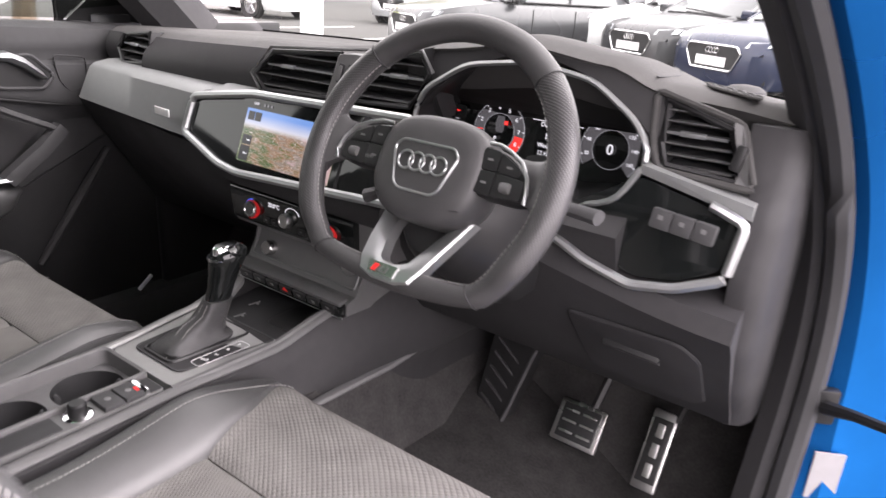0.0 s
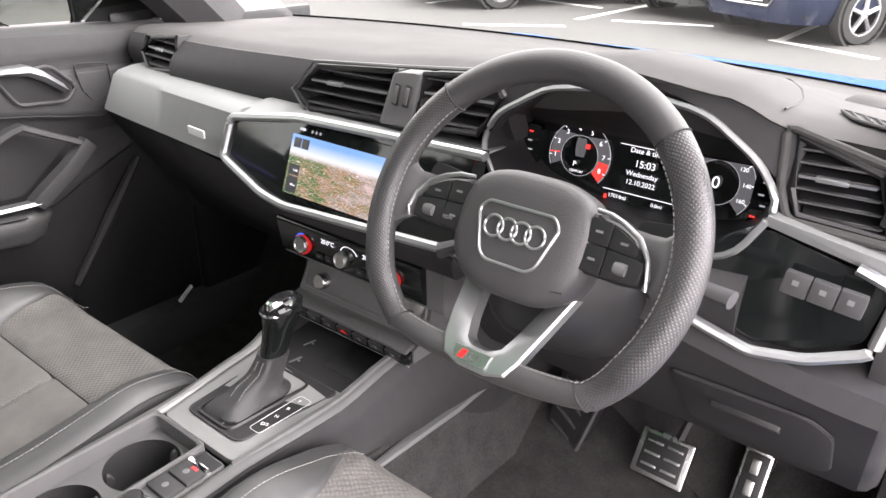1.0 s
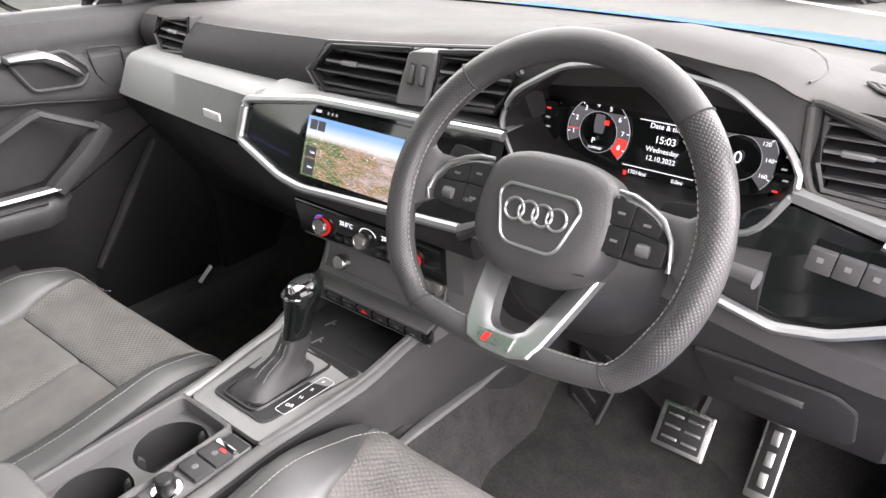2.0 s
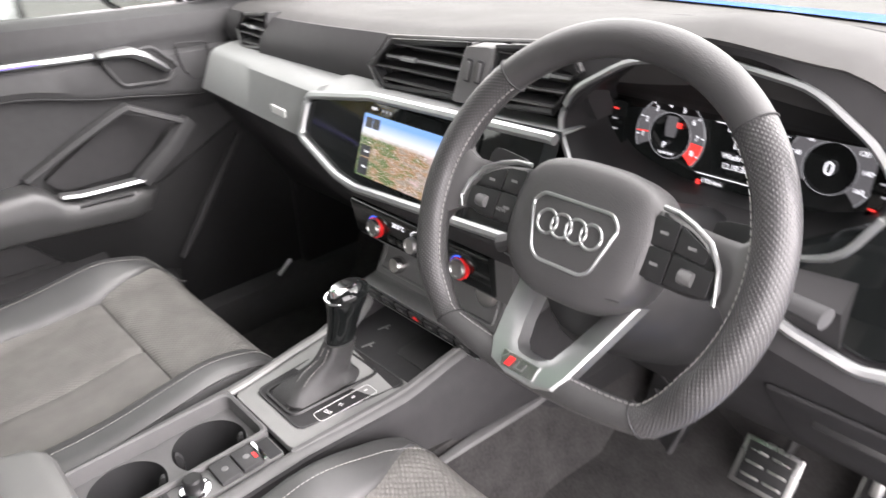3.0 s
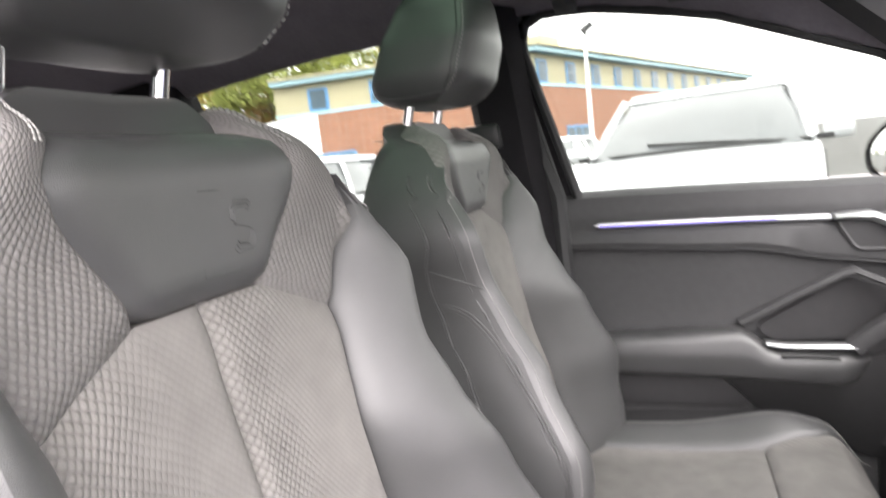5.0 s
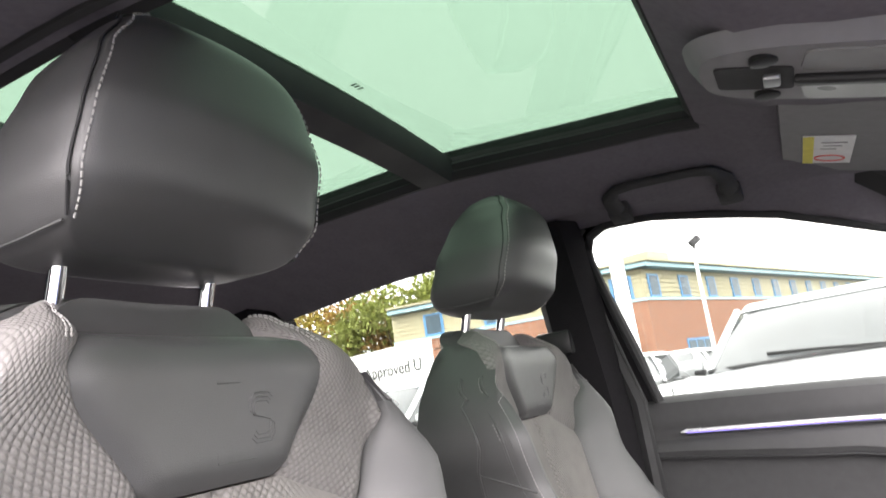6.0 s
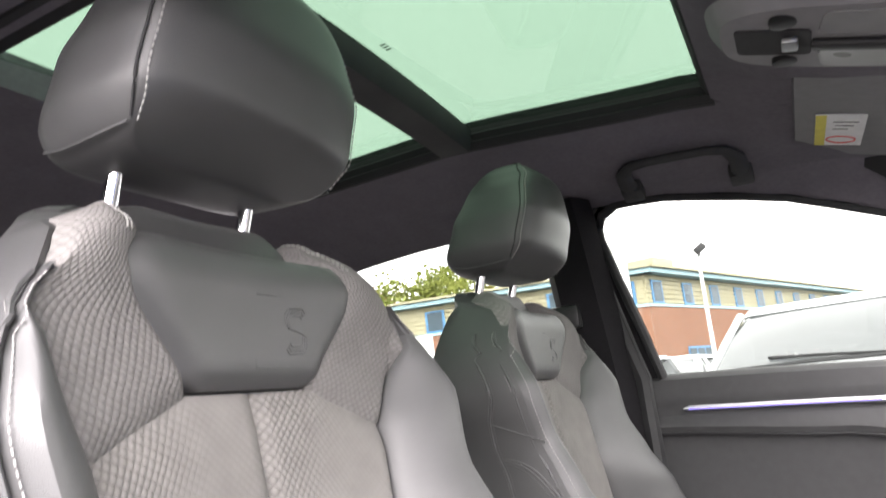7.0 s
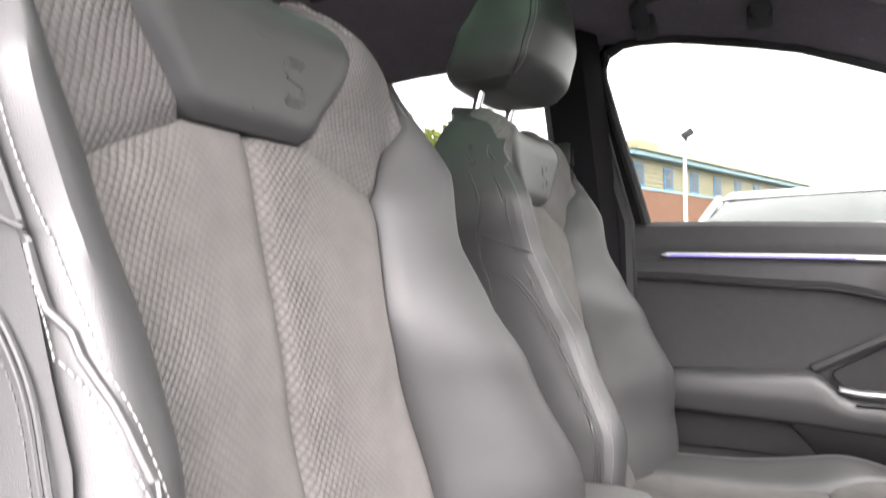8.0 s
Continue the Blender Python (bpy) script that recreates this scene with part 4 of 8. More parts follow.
def make_seat(name, lead, CX):
    fe = 0.020 if lead else -0.024
    seat = thing(name, (SX, -0.3, 0.32), "grey sports seat with leather bolsters and woven cloth middle", "car seat", "front seats")
    # backrest middle in two halves, cloth below the pad
    def centre(a0, a1, z0, z1f):
        def fn(u, v):
            k = a0 + (a1 - a0) * u
            z1 = z1f(abs(k))
            z = z0 + (z1 - z0) * v
            return back_pt(k * seam(z), z, puff(u, v, 0.06, 0.006))
        return grid(fn, 18, 40, None, (0, -0.03, 0), (0.15, 0.49))
    low = lambda k: 1.094 if k < 0.4 else 1.094 - 0.04 * (k - 0.4) / 0.6
    part("cloth_panel", centre(-1, 0, 0.60, low), CLOTH, seat, "grey woven cloth panel")
    part("cloth_panel", centre(0, 1, 0.60, low), CLOTH, seat, "grey woven cloth panel")
    # shoulder wings beside the pad
    for s in (-1, 1):
        def wing(u, v):
            zl = low(0.4 + 0.6 * u)
            a = max(0, (v - 0.66) / 0.34) * radians(105)
            z = zl + (1.212 - zl) * min(1, v / 0.66) + 0.024 * math.sin(a)
            zc = min(z, 1.225)
            inner = interp(zc, [(1.08, 0.052), (1.10, 0.068), (1.17, 0.118), (1.185, 0.122), (1.21, 0.104), (1.24, 0.092)])
            outer = join(min(z, 1.24)) + 0.0005 - 0.010 * (1 - math.cos(a))
            x = inner + (max(outer, inner + 0.01) - inner) * u
            crown = 0.006 * math.sin(math.pi * u) * smooth01((v - 0.2) / 0.4)
            p = back_pt(s * x, zc, puff(u, min(v, 0.5), 0.10, 0.007) - 0.030 * (1 - math.cos(a)) + crown - 0.009 * max(0, (u - 0.86) / 0.14) ** 2 * smooth01((z - 1.12) / 0.05))
            return Vector((p.x, p.y, z - 0.010 * (2 * u - 1) ** 2 * math.sin(min(a, 1.57))))
        part("shoulder_panel", grid(wing, 20, 34, None, (0, -0.006, -0.012), (0.10, 0.23)), WEAVE, seat, "diamond woven shoulder panel")
        for u0 in (0.30, 0.40):
            stitches("shoulder_stitch", [wing(u0 - 0.12 * (1 - v), v) + Vector((0, 0.0012, 0.0008)) for v in np.linspace(0.62, 0.98, 16)], 0.0055, 0.0038, seat, 0.0007)
        def bol(u, v):
            z = 0.585 + (1.172 - 0.585) * v
            inner = join(z)
            x = inner + (half(z) + 0.001 - inner) * u
            return back_pt(s * x, z, puff(u, v, 0.10, 0.007) if u < 0.5 else 0)
        part("bolster", grid(bol, 14, 40, None, (0, -0.03, 0)), LEATHER, seat, "smooth grey leather side bolster")
    def pad(u, v):
        z = 1.096 + 0.124 * v
        w = interp(z, [(1.096, 0.068), (1.106, 0.078), (1.17, 0.128), (1.185, 0.131), (1.22, 0.112)])
        return back_pt((2 * u - 1) * w, z, 0.006 + puff(u, v, 0.12, 0.009) - 0.05 * max(0, (v - 0.85) / 0.15) ** 2)
    pd = part("shoulder_pad", grid(pad, 20, 16, None, (0, -0.03, 0)), LEATHER, seat, "smooth leather pad with an embossed mark")
    def sign(pts, r):
        part("emboss", tube([back_pt(-0.042 - u, 1.142 + z, 0.0058) for u, z in pts], r * 0.68, 6), LEATHER, pd)
    for d in (0.0, 0.0042, 0.0084):
        w, g = 0.0130 - d * 0.55, 0.0190 - d * 0.75
        sign([(w, g * 0.80), (w * 0.7, g), (-w * 0.6, g), (-w, g * 0.75), (-w, g * 0.28), (-w * 0.7, g * 0.10), (w * 0.7, -g * 0.10), (w, -g * 0.28), (w, -g * 0.75), (w * 0.6, -g), (-w * 0.7, -g), (-w, -g * 0.80)], 0.0011)
    sign([(-0.022, 0.028), (-0.046, 0.028)], 0.0009)
    sign([(-0.010, -0.030), (-0.050, -0.030), (-0.050, -0.024)], 0.0009)
    # shell behind and at the sides
    def shell_ring(z):
        k = smooth01((z - 1.195) / 0.042) ** 2
        w = half(min(z, 1.235)) + 0.005 - 0.006 * k - 0.030 * max(0, (z - 1.235) / 0.008) ** 2
        yb = yc(z) - 0.10 - 0.02 * math.sin((z - 0.58) / 0.66 * math.pi) + 0.035 * smooth01((z - 1.15) / 0.09) ** 2 + 0.005 * k
        yl, yf = [back_pt(e * half(z), z).y - 0.008 - 0.028 * smooth01((z - 1.185) / 0.045) for e in (-1, 1)]
        ym = (yf + yb) / 2
        r = [(-w, yl), (-w - 0.004, (yl + yb) / 2), (-w * 0.92, yb + 0.01), (-w * 0.5, yb - 0.012), (0, yb - 0.016), (w * 0.5, yb - 0.012), (w * 0.92, yb + 0.01), (w + 0.004, ym), (w, yf), (w * 0.7, yc(z) - 0.03), (0, yc(z) - 0.035), (-w * 0.7, yc(z) - 0.03)]
        return [(SX + a, b, z) for a, b in r]
    part("back_shell", loft([shell_ring(z) for z in list(np.linspace(0.55, 1.2, 22)) + [1.215, 1.226, 1.235, 1.240, 1.243]]), LEATHER, seat, "dark leather side and back of the seat")
    # headrest: broad front cushion, flat sides that taper upwards, a stitched ridge between them
    HX = SX + 0.013
    ZT, ZB = 1.452, 1.276
    def hr_k(z):
        return (z - ZB) / (ZT - ZB)
    def hr_w(z):
        """Half width of the front face at its ridge."""
        return interp(hr_k(z), [(-0.06, 0.100), (0.0, 0.112), (0.15, 0.121), (0.40, 0.118), (0.65, 0.104), (0.82, 0.082), (0.93, 0.055), (1.0, 0.022)])
    def hr_yf(z):
        """The ridge, seen from the side."""
        return interp(hr_k(z), [(-0.06, -0.618), (0.0, -0.603), (0.15, -0.588), (0.45, -0.574), (0.75, -0.576), (0.92, -0.590), (1.0, -0.612)])
    def hr_yb(z):
        return interp(hr_k(z), [(-0.06, -0.700), (0.0, -0.716), (0.10, -0.722), (0.40, -0.704), (0.70, -0.676), (0.90, -0.652), (1.0, -0.640)])
    def hr_ring(z, shrink=1.0):
        w, yf, yb = hr_w(z), hr_yf(z), hr_yb(z)
        bow = 0.026 * smooth01(hr_k(z) / 0.15 + 0.3) * smooth01((1.03 - hr_k(z)) / 0.25)
        pts = [(w * math.sin(a), yf + bow * math.cos(a) ** 0.9 if math.cos(a) > 0 else yf) for a in np.linspace(-math.pi / 2, math.pi / 2, 17)]
        side = [(1.0, 0.0), (1.022, -0.10), (1.02, -0.35), (0.985, -0.65), (0.93, -0.86), (0.84, -0.96), (0.62, -1.0)]
        right = [(w * k, yf + (yf - yb) * d) for k, d in side[1:]]
        left = [(-x, y) for x, y in right[::-1]]
        return [Vector((HX + x * shrink, (yf + yb) / 2 + (y - (yf + yb) / 2) * shrink, z)) for x, y in pts + right + left]
    levels = [(-0.075, 0.55), (-0.072, 0.80), (-0.055, 0.95), (-0.02, 1.0)] + [(k, 1.0) for k in np.linspace(0.03, 0.97, 22)] + [(1.0, 0.97), (1.012, 0.75), (1.016, 0.35)]
    h = part("headrest", loft([hr_ring(ZB + (ZT - ZB) * k, sh) for k, sh in levels]), LEATHER, seat, "padded leather headrest with white seam stitching")
    sub = h.modifiers.new("round", "SUBSURF")
    sub.levels = sub.render_levels = 1
    for s in (-1, 1):
        def hs(z, dx=0.0):
            w = hr_w(z)
            bow = 0.026 * smooth01(hr_k(z) / 0.15 + 0.3) * smooth01((1.03 - hr_k(z)) / 0.25)
            q = 1 - dx / w
            return Vector((HX + s * (w * q + 0.0006), hr_yf(z) + 0.0006 + bow * (1 - q * q) ** 0.45, z))
        zs = np.linspace(ZB + 0.002, ZT - 0.004, 40)
        part("seam_line", tube([hs(z) for z in zs], 0.0011, 5), RUBBER, h)
        stitches("seam_stitch", [hs(z, 0.004) for z in zs], 0.0056, 0.0036, h, 0.0009)
        edge = [ZB + (ZT - ZB) * k for k in (0.0, -0.01, -0.015, -0.01, 0.02)]
        part("seam_line", tube([Vector((HX + s * (hr_w(z) * kx + 0.001), hr_yf(z) + (hr_yf(z) - hr_yb(z)) * d, z)) for z, kx, d in zip(edge, (1.0, 1.02, 1.02, 0.985, 0.93), (-0.02, -0.2, -0.4, -0.65, -0.86))], 0.0012, 5), LEATHER, h, "piped lower edge of the side panel")
        part("headrest_post", tube([(HX + s * 0.071, -0.690, 1.17), (HX + s * 0.071, -0.682, 1.22), (HX + s * 0.071, -0.660, 1.30)], 0.0075, 14, flat=0.8), CHROME, seat, "polished headrest post")
        part("post_collar", lathe([(0.017, -0.01), (0.017, 0.004), (0.010, 0.007)], 18, Matrix.Translation((HX + s * 0.071, -0.683, 1.216))), BLACK, seat)
    # seams and thread
    for s in (-1, 1):
        zs = np.linspace(0.62, 1.165, 60)
        def ridge(z, d):
            """A point d metres behind the bolster's seam line, on its face or flank."""
            f = interp(z, [(0.60, 0.72), (0.88, 0.72), (0.932, 0.86), (0.967, 0.94), (1.0, 0.975), (1.04, 1.0), (1.2, 1.0)]) if lead and s > 0 else 1.0
            w0, w1 = seam(z), half(z)
            x = w0 + f * (w1 - w0) + d * 0.8
            if x <= w1:
                return back_pt(s * x, z, 0.0008) + Vector((s * 0.0008, 0, 0))
            return Vector((SX + s * (w1 + 0.0045), back_pt(s * w1, z).y - 0.003 - (x - w1) - (0.0 if lead and s > 0 else 0.012), z))
        part("piping", tube([ridge(z, 0.0045) for z in zs], 0.0022, 6), LEATHER, seat)
        for back in (0.0, 0.009):
            stitches("edge_stitch", [ridge(z, back) for z in zs], 0.0050, 0.0034, seat, 0.00055)
        def flank(z, back):
            return Vector((SX + s * (half(z) + 0.0075), back_pt(s * half(z), z).y - back, z))
        rear_run = [flank(z, interp(z, [(0.62, 0.092), (0.83, 0.090), (0.92, 0.086), (0.995, 0.074), (1.04, 0.066), (1.075, 0.052), (1.14, 0.050), (1.19, 0.047)])) for z in np.linspace(0.62, 1.165, 60)]
        part("side_seam", tube(rear_run, 0.0022, 6), LEATHER, seat, "dark piped seam down the seat's flank")
        stitches("side_stitch", [p + Vector((s * 0.001, 0.005, 0)) for p in rear_run], 0.0052, 0.0034, seat, 0.00055, material=THREAD_D)
        part("side_seam", tube([flank(1.042 - 0.028 * k, 0.066 - 0.066 * k) for k in np.linspace(0, 1, 10)], 0.0013, 6), LEATHER, seat)
        fwd = 0.004 if lead else 0.0
        inset = rounded([flank(z, b - fwd) for z, b in ((1.000, 0.072), (0.986, 0.036), (0.950, 0.021), (0.90, 0.020), (0.85, 0.012), (0.78, 0.010), (0.68, 0.020))], 0.02, 5)[3:-3]
        part("side_seam", tube(inset, 0.0014, 6), LEATHER, seat)
        part("side_seam", tube([p + Vector((s * 0.0002, -0.004, -0.002)) for p in inset], 0.0011, 6), LEATHER, seat)
        stitches("side_stitch", [p + Vector((s * 0.001, -0.008, -0.004)) for p in inset], 0.0052, 0.0034, seat, 0.00055, material=THREAD_D)
    # cushion
    def cz(x, y):
        z = 0.614 + 0.027 * smooth01((y + 0.35) / 0.25) - 0.055 * smooth01((y + 0.085 - fe) / 0.075) ** 2
        t = max(0, (abs(x) - 0.150) / 0.068)
        return z + 0.040 * math.sin(min(1.35, t) * math.pi / 2) * (1 - 0.85 * smooth01((y + 0.19) / 0.15))
    def sheet(x0, x1, y0, y1, nx, ny, e=0.005):
        return grid(lambda u, v: Vector((CX + x0(y0 + (y1 - y0) * v) + (x1(y0 + (y1 - y0) * v) - x0(y0 + (y1 - y0) * v)) * u, y0 + (y1 - y0) * v, cz(x0(y0 + (y1 - y0) * v) + (x1(y0 + (y1 - y0) * v) - x0(y0 + (y1 - y0) * v)) * u, y0 + (y1 - y0) * v) + puff(u, v, 0.06, e))), nx, ny, None, (0, 0, -0.05), (0.3, y1 - y0))
    ci = lambda y: interp(y, [(-0.55, 0.172), (-0.35, 0.165), (-0.20, 0.156), (-0.12, 0.172), (-0.05, 0.200), (-0.02, 0.205)])
    co = lambda y: interp(y, [(-0.55, 0.247), (-0.2, 0.243), (-0.08, 0.236), (-0.02, 0.212)])
    part("cushion_front", sheet(lambda y: -ci(y), ci, -0.195, -0.018 + fe, 24, 18), CLOTH_S, seat, "grey woven cloth thigh panel")
    mid = lambda y: 0.034
    part("cushion_rear", sheet(lambda y: -ci(y), mid, -0.56, -0.197, 16, 20), CLOTH_S, seat, "grey woven cloth seat panel")
    part("cushion_rear", sheet(mid, ci, -0.56, -0.197, 12, 20), CLOTH_S, seat, "grey woven cloth seat panel")
    part("cushion_bolster", sheet(ci, co, -0.56, -0.024 + min(0, fe), 12, 30), LEATHER, seat, "leather cushion bolster")
    part("cushion_bolster", sheet(lambda y: -co(y), lambda y: -ci(y), -0.56, -0.024 + min(0, fe), 12, 30), LEATHER, seat, "leather cushion bolster")
    rings = []
    for y in np.linspace(-0.57, -0.016 + fe, 16):
        w = co(y) + 0.002
        zt = cz(w, y) - 0.006
        rings.append([(CX - w, y, zt), (CX - w - 0.008, y, zt - 0.05), (CX - w * 0.95, y, 0.46), (CX + w * 0.95, y, 0.46), (CX + w + 0.008, y, zt - 0.05), (CX + w, y, zt), (CX + w * 0.6, y, cz(0, y) - 0.02), (CX - w * 0.6, y, cz(0, y) - 0.02)])
    part("cushion_side", loft(rings), LEATHER, seat, "grey leather cushion side")
    for s in (-1, 1):
        ys = np.linspace(-0.50, -0.03, 50)
        stitches("cushion_stitch", [Vector((CX + s * (co(y) - 0.030), y, cz(co(y) - 0.030, y) + 0.0012)) for y in ys], 0.0062, 0.0042, seat, 0.0006)
        stitches("cushion_stitch", [Vector((CX + s * (co(y) + 0.0085), y, cz(co(y), y) - 0.045)) for y in ys], 0.0062, 0.0042, seat, 0.0006)
    part("seat_base", box((CX, -0.28, 0.39), (0.42, 0.5, 0.16), (0, 0, 0), 0.02), BLACK, seat, "black plastic seat base")
    return seat

driver_seat = make_seat("driver_seat", True, 0.368)
passenger_seat = make_seat("passenger_seat", False, 0.330)
passenger_seat.location += Vector((-0.675, 0.006, -0.006))

# ---- centre console ----
cons = thing("centre_console", (0.0, -0.15, 0.32), "grey centre console with cup holders and brushed edge", "console")
def cons_ring(y):
    w = interp(y, [(-0.6, 0.105), (-0.15, 0.105), (0.0, 0.12), (0.12, 0.135), (0.3, 0.15), (0.66, 0.16)])
    zt = interp(y, [(-0.6, 0.63), (-0.384, 0.637), (-0.380, 0.575), (-0.162, 0.575), (-0.158, 0.637), (-0.02, 0.625), (0.3, 0.60)])
    zs = interp(y, [(-0.6, 0.64), (-0.35, 0.65), (-0.12, 0.655), (0.0, 0.66), (0.10, 0.69), (0.16, 0.72), (0.3, 0.72)])
    out = interp(y, [(-0.6, 0.004), (-0.1, 0.012), (0.1, 0.03), (0.3, 0.045), (0.66, 0.05)])
    half_ring = [(w - 0.026, zt), (w - 0.02, zs - 0.002), (w - 0.010, zs + 0.001), (w, zs - 0.006), (w + out * 0.35, zs - 0.03), (w + out * 0.8, zs - 0.075), (w + out, 0.582), (w + out - 0.004, 0.572), (w + out - 0.02, 0.566), (w + out - 0.025, 0.30)]
    return [(-a + 0.018, y, b) for a, b in half_ring[::-1]] + [(a, y, b) for a, b in half_ring]
part("body", loft([cons_ring(y) for y in sorted(list(np.linspace(-0.6, 0.66, 42)) + [-0.384, -0.380, -0.162, -0.158])]), DASH_D, cons, "dark grained console sides")
for s in (-1, 1):
    part("console_rail", tube([((0.018 if s < 0 else 0) + s * (interp(y, [(-0.6, 0.105), (-0.15, 0.105), (0.0, 0.12), (0.12, 0.135), (0.3, 0.15)]) - 0.012), y, interp(y, [(-0.6, 0.64), (-0.35, 0.65), (-0.12, 0.655), (0.0, 0.66), (0.10, 0.69), (0.16, 0.72), (0.3, 0.72)]) - 0.001) for y in np.linspace(-0.40, 0.17, 24)], 0.0105, 8, flat=0.45), CONSOLE, cons, "soft grey console rail")
for s, nm in ((-1, "trim_tunnel_passenger"), (1, "trim_tunnel_driver")):
    bm = grid(lambda u, v: (s * (0.135 + 0.085 * v ** 1.5 + 0.03 * smooth01(u)), -0.55 + 1.20 * u, 0.575 - 0.28 * v + 0.02 * smooth01(u)), 24, 10, None, (-s * 0.03, 0, 0))
    tagged(part(nm, bm, CARPET), "grey carpet on the side of the tunnel", "trim", kind="structure")
part("wing_edge", tube([(0.158, -0.08, 0.572), (0.162, 0.05, 0.574), (0.172, 0.18, 0.578), (0.180, 0.30, 0.590), (0.182, 0.40, 0.605)], [0.004, 0.009, 0.011, 0.010, 0.006], 8, flat=0.6), CONSOLE, cons, "grey lower edge of the console side")
# armrest
ARMREST = mat("armrest_leather", (0.105, 0.105, 0.103), 0.55, 0, 0.12, 30, 0.16, 1300)
arm = part("armrest", loft([rounded([(x0 + 0.005, y, 0.60), (0.095, y, 0.60), (0.100, y, z - 0.02), (0.085, y, z), (x0 + 0.015, y, z), (x0, y, z - 0.02)], 0.015, 3) for y, z, x0 in ((-0.75, 0.735, -0.062), (-0.43, 0.745, -0.058), (-0.396, 0.744, -0.046), (-0.383, 0.738, -0.036), (-0.378, 0.728, -0.030))]), ARMREST, cons, "grey leather armrest lid")
stitches("armrest_stitch", [(x, -0.384 + 0.02 * abs(x - 0.045), 0.715) for x in np.linspace(0.0, 0.09, 12)], 0.005, 0.0034, cons, 0.0005)
# gear plate
gs = rounded([(-0.066, -0.156, 0.654), (0.084, -0.156, 0.654), (0.108, 0.0, 0.659), (0.122, 0.10, 0.688), (0.108, 0.10, 0.684), (0.098, 0.022, 0.656), (-0.060, 0.022, 0.656), (-0.084, 0.10, 0.686), (-0.100, 0.10, 0.690), (-0.086, 0.0, 0.660)], 0.014, 3)
part("gear_surround", plate(gs, (0, 0, -0.010), 0.002), SATIN_L, cons, "satin grey surround of the gear plate")
gp = rounded([(-0.047, -0.132, 0.657), (0.060, -0.132, 0.657), (0.084, 0.0, 0.659), (0.086, 0.018, 0.659), (-0.056, 0.018, 0.659)], 0.012, 3)
part("gear_plate", plate(gp, (0, 0, -0.010), 0.002), DASH_D, cons, "dark gear selector plate")
part("gear_plate_edge", tube([Vector(p) + Vector((0, 0, -0.0005)) for p in gp], 0.0016, 6, True), PLASTIC, cons)
part("gear_frame", tube(rounded([(-0.034, -0.126, 0.6575), (0.034, -0.126, 0.6575), (0.044, 0.005, 0.6595), (-0.034, 0.005, 0.6595)], 0.012, 3), 0.003, 6, True), BLACK, cons)
# cup tray: a sunken floor with two wells and a wall round it
TX0, TX1, TY0, TY1 = -0.062, 0.032, -0.374, -0.168
CUPS = [((TX0 + TX1) / 2, TY0 + 0.0515), ((TX0 + TX1) / 2, TY1 - 0.0515)]
def tray_ring(d, z):
    return rounded([(TX0 - d, TY0 - d, z), (TX1 + d, TY0 - d, z), (TX1 + d, TY1 + d, z), (TX0 - d, TY1 + d, z)], 0.010, 3)
part("tray_wall", loft([tray_ring(0.007, 0.650), tray_ring(0.007, 0.661), tray_ring(0.004, 0.663), tray_ring(0.001, 0.661), tray_ring(0.0, 0.634)], False), CONSOLE, cons, "raised grey edge of the cup tray")
for cx, cy in CUPS:
    sq, ci_ = [], []
    for k in range(40):
        a = 2 * math.pi * (k + 0.5) / 40
        c_, s_ = math.cos(a), math.sin(a)
        m_ = max(abs(c_) / 0.047, abs(s_) / 0.0515)
        sq.append((cx + c_ / m_, cy + s_ / m_, 0.640))
        ci_.append((cx + 0.0455 * c_, cy + 0.0455 * s_, 0.640))
    part("tray_floor", loft([sq, ci_], False), CONSOLE, cons)
    low_ = [(cx + (x - cx) * 0.90, cy + (y - cy) * 0.90, 0.600) for x, y, z in ci_]
    bed = [(cx + (x - cx) * 0.86, cy + (y - cy) * 0.86, 0.585) for x, y, z in ci_]
    part("cup_holder", loft([ci_, low_, bed, [(cx + (x - cx) * 0.02, cy + (y - cy) * 0.02, 0.584) for x, y, z in ci_]], False), RUBBER, cons, "black cup holder well")
    for a in (1.2, 4.3):
        part("cup_fin", plate(rounded([(cx + r * math.cos(a), cy + r * math.sin(a), z) for r, z in ((0.042, 0.641), (0.038, 0.642), (0.033, 0.634), (0.034, 0.605), (0.040, 0.602))], 0.003, 2), (-0.007 * math.sin(a), 0.007 * math.cos(a), 0), 0.001), PLASTIC, cons, "springy cup grip")
part("switch_panel", plate(rounded([(0.040, -0.374, 0.657), (0.080, -0.374, 0.657), (0.083, -0.166, 0.657), (0.040, -0.166, 0.657)], 0.006, 2), (0, 0, -0.01), 0.002), SATIN, cons)
# gear selector
gear = thing("gear_selector", (0.02, -0.05, 0.64), "black and chrome automatic gear selector with leather boot", "gear selector")
kn = part("knob", loft([[Vector((0.020 + 0.01 * dz / 0.08 + w * math.cos(t) * 0.86, -0.032 + dz * 0.22 + w * math.sin(t) * 1.1, 0.725 + dz)) for t in np.linspace(0, 2 * math.pi, 24, endpoint=False)] for dz, w in ((-0.012, 0.0165), (0.0, 0.0185), (0.02, 0.0195), (0.04, 0.022), (0.055, 0.0255), (0.066, 0.0265), (0.074, 0.024), (0.079, 0.018), (0.081, 0.008))]), GLOSS, gear, "glossy black knob")
part("knob_trim", loft([[Vector((0.031 + w * math.cos(t) * 0.5, -0.022 + w * math.sin(t) * 1.0, z)) for t in np.linspace(0, 2 * math.pi, 20, endpoint=False)] for z, w in ((0.796, 0.022), (0.806, 0.022), (0.8085, 0.019))]), CHROME, kn, "chrome insert on the knob")
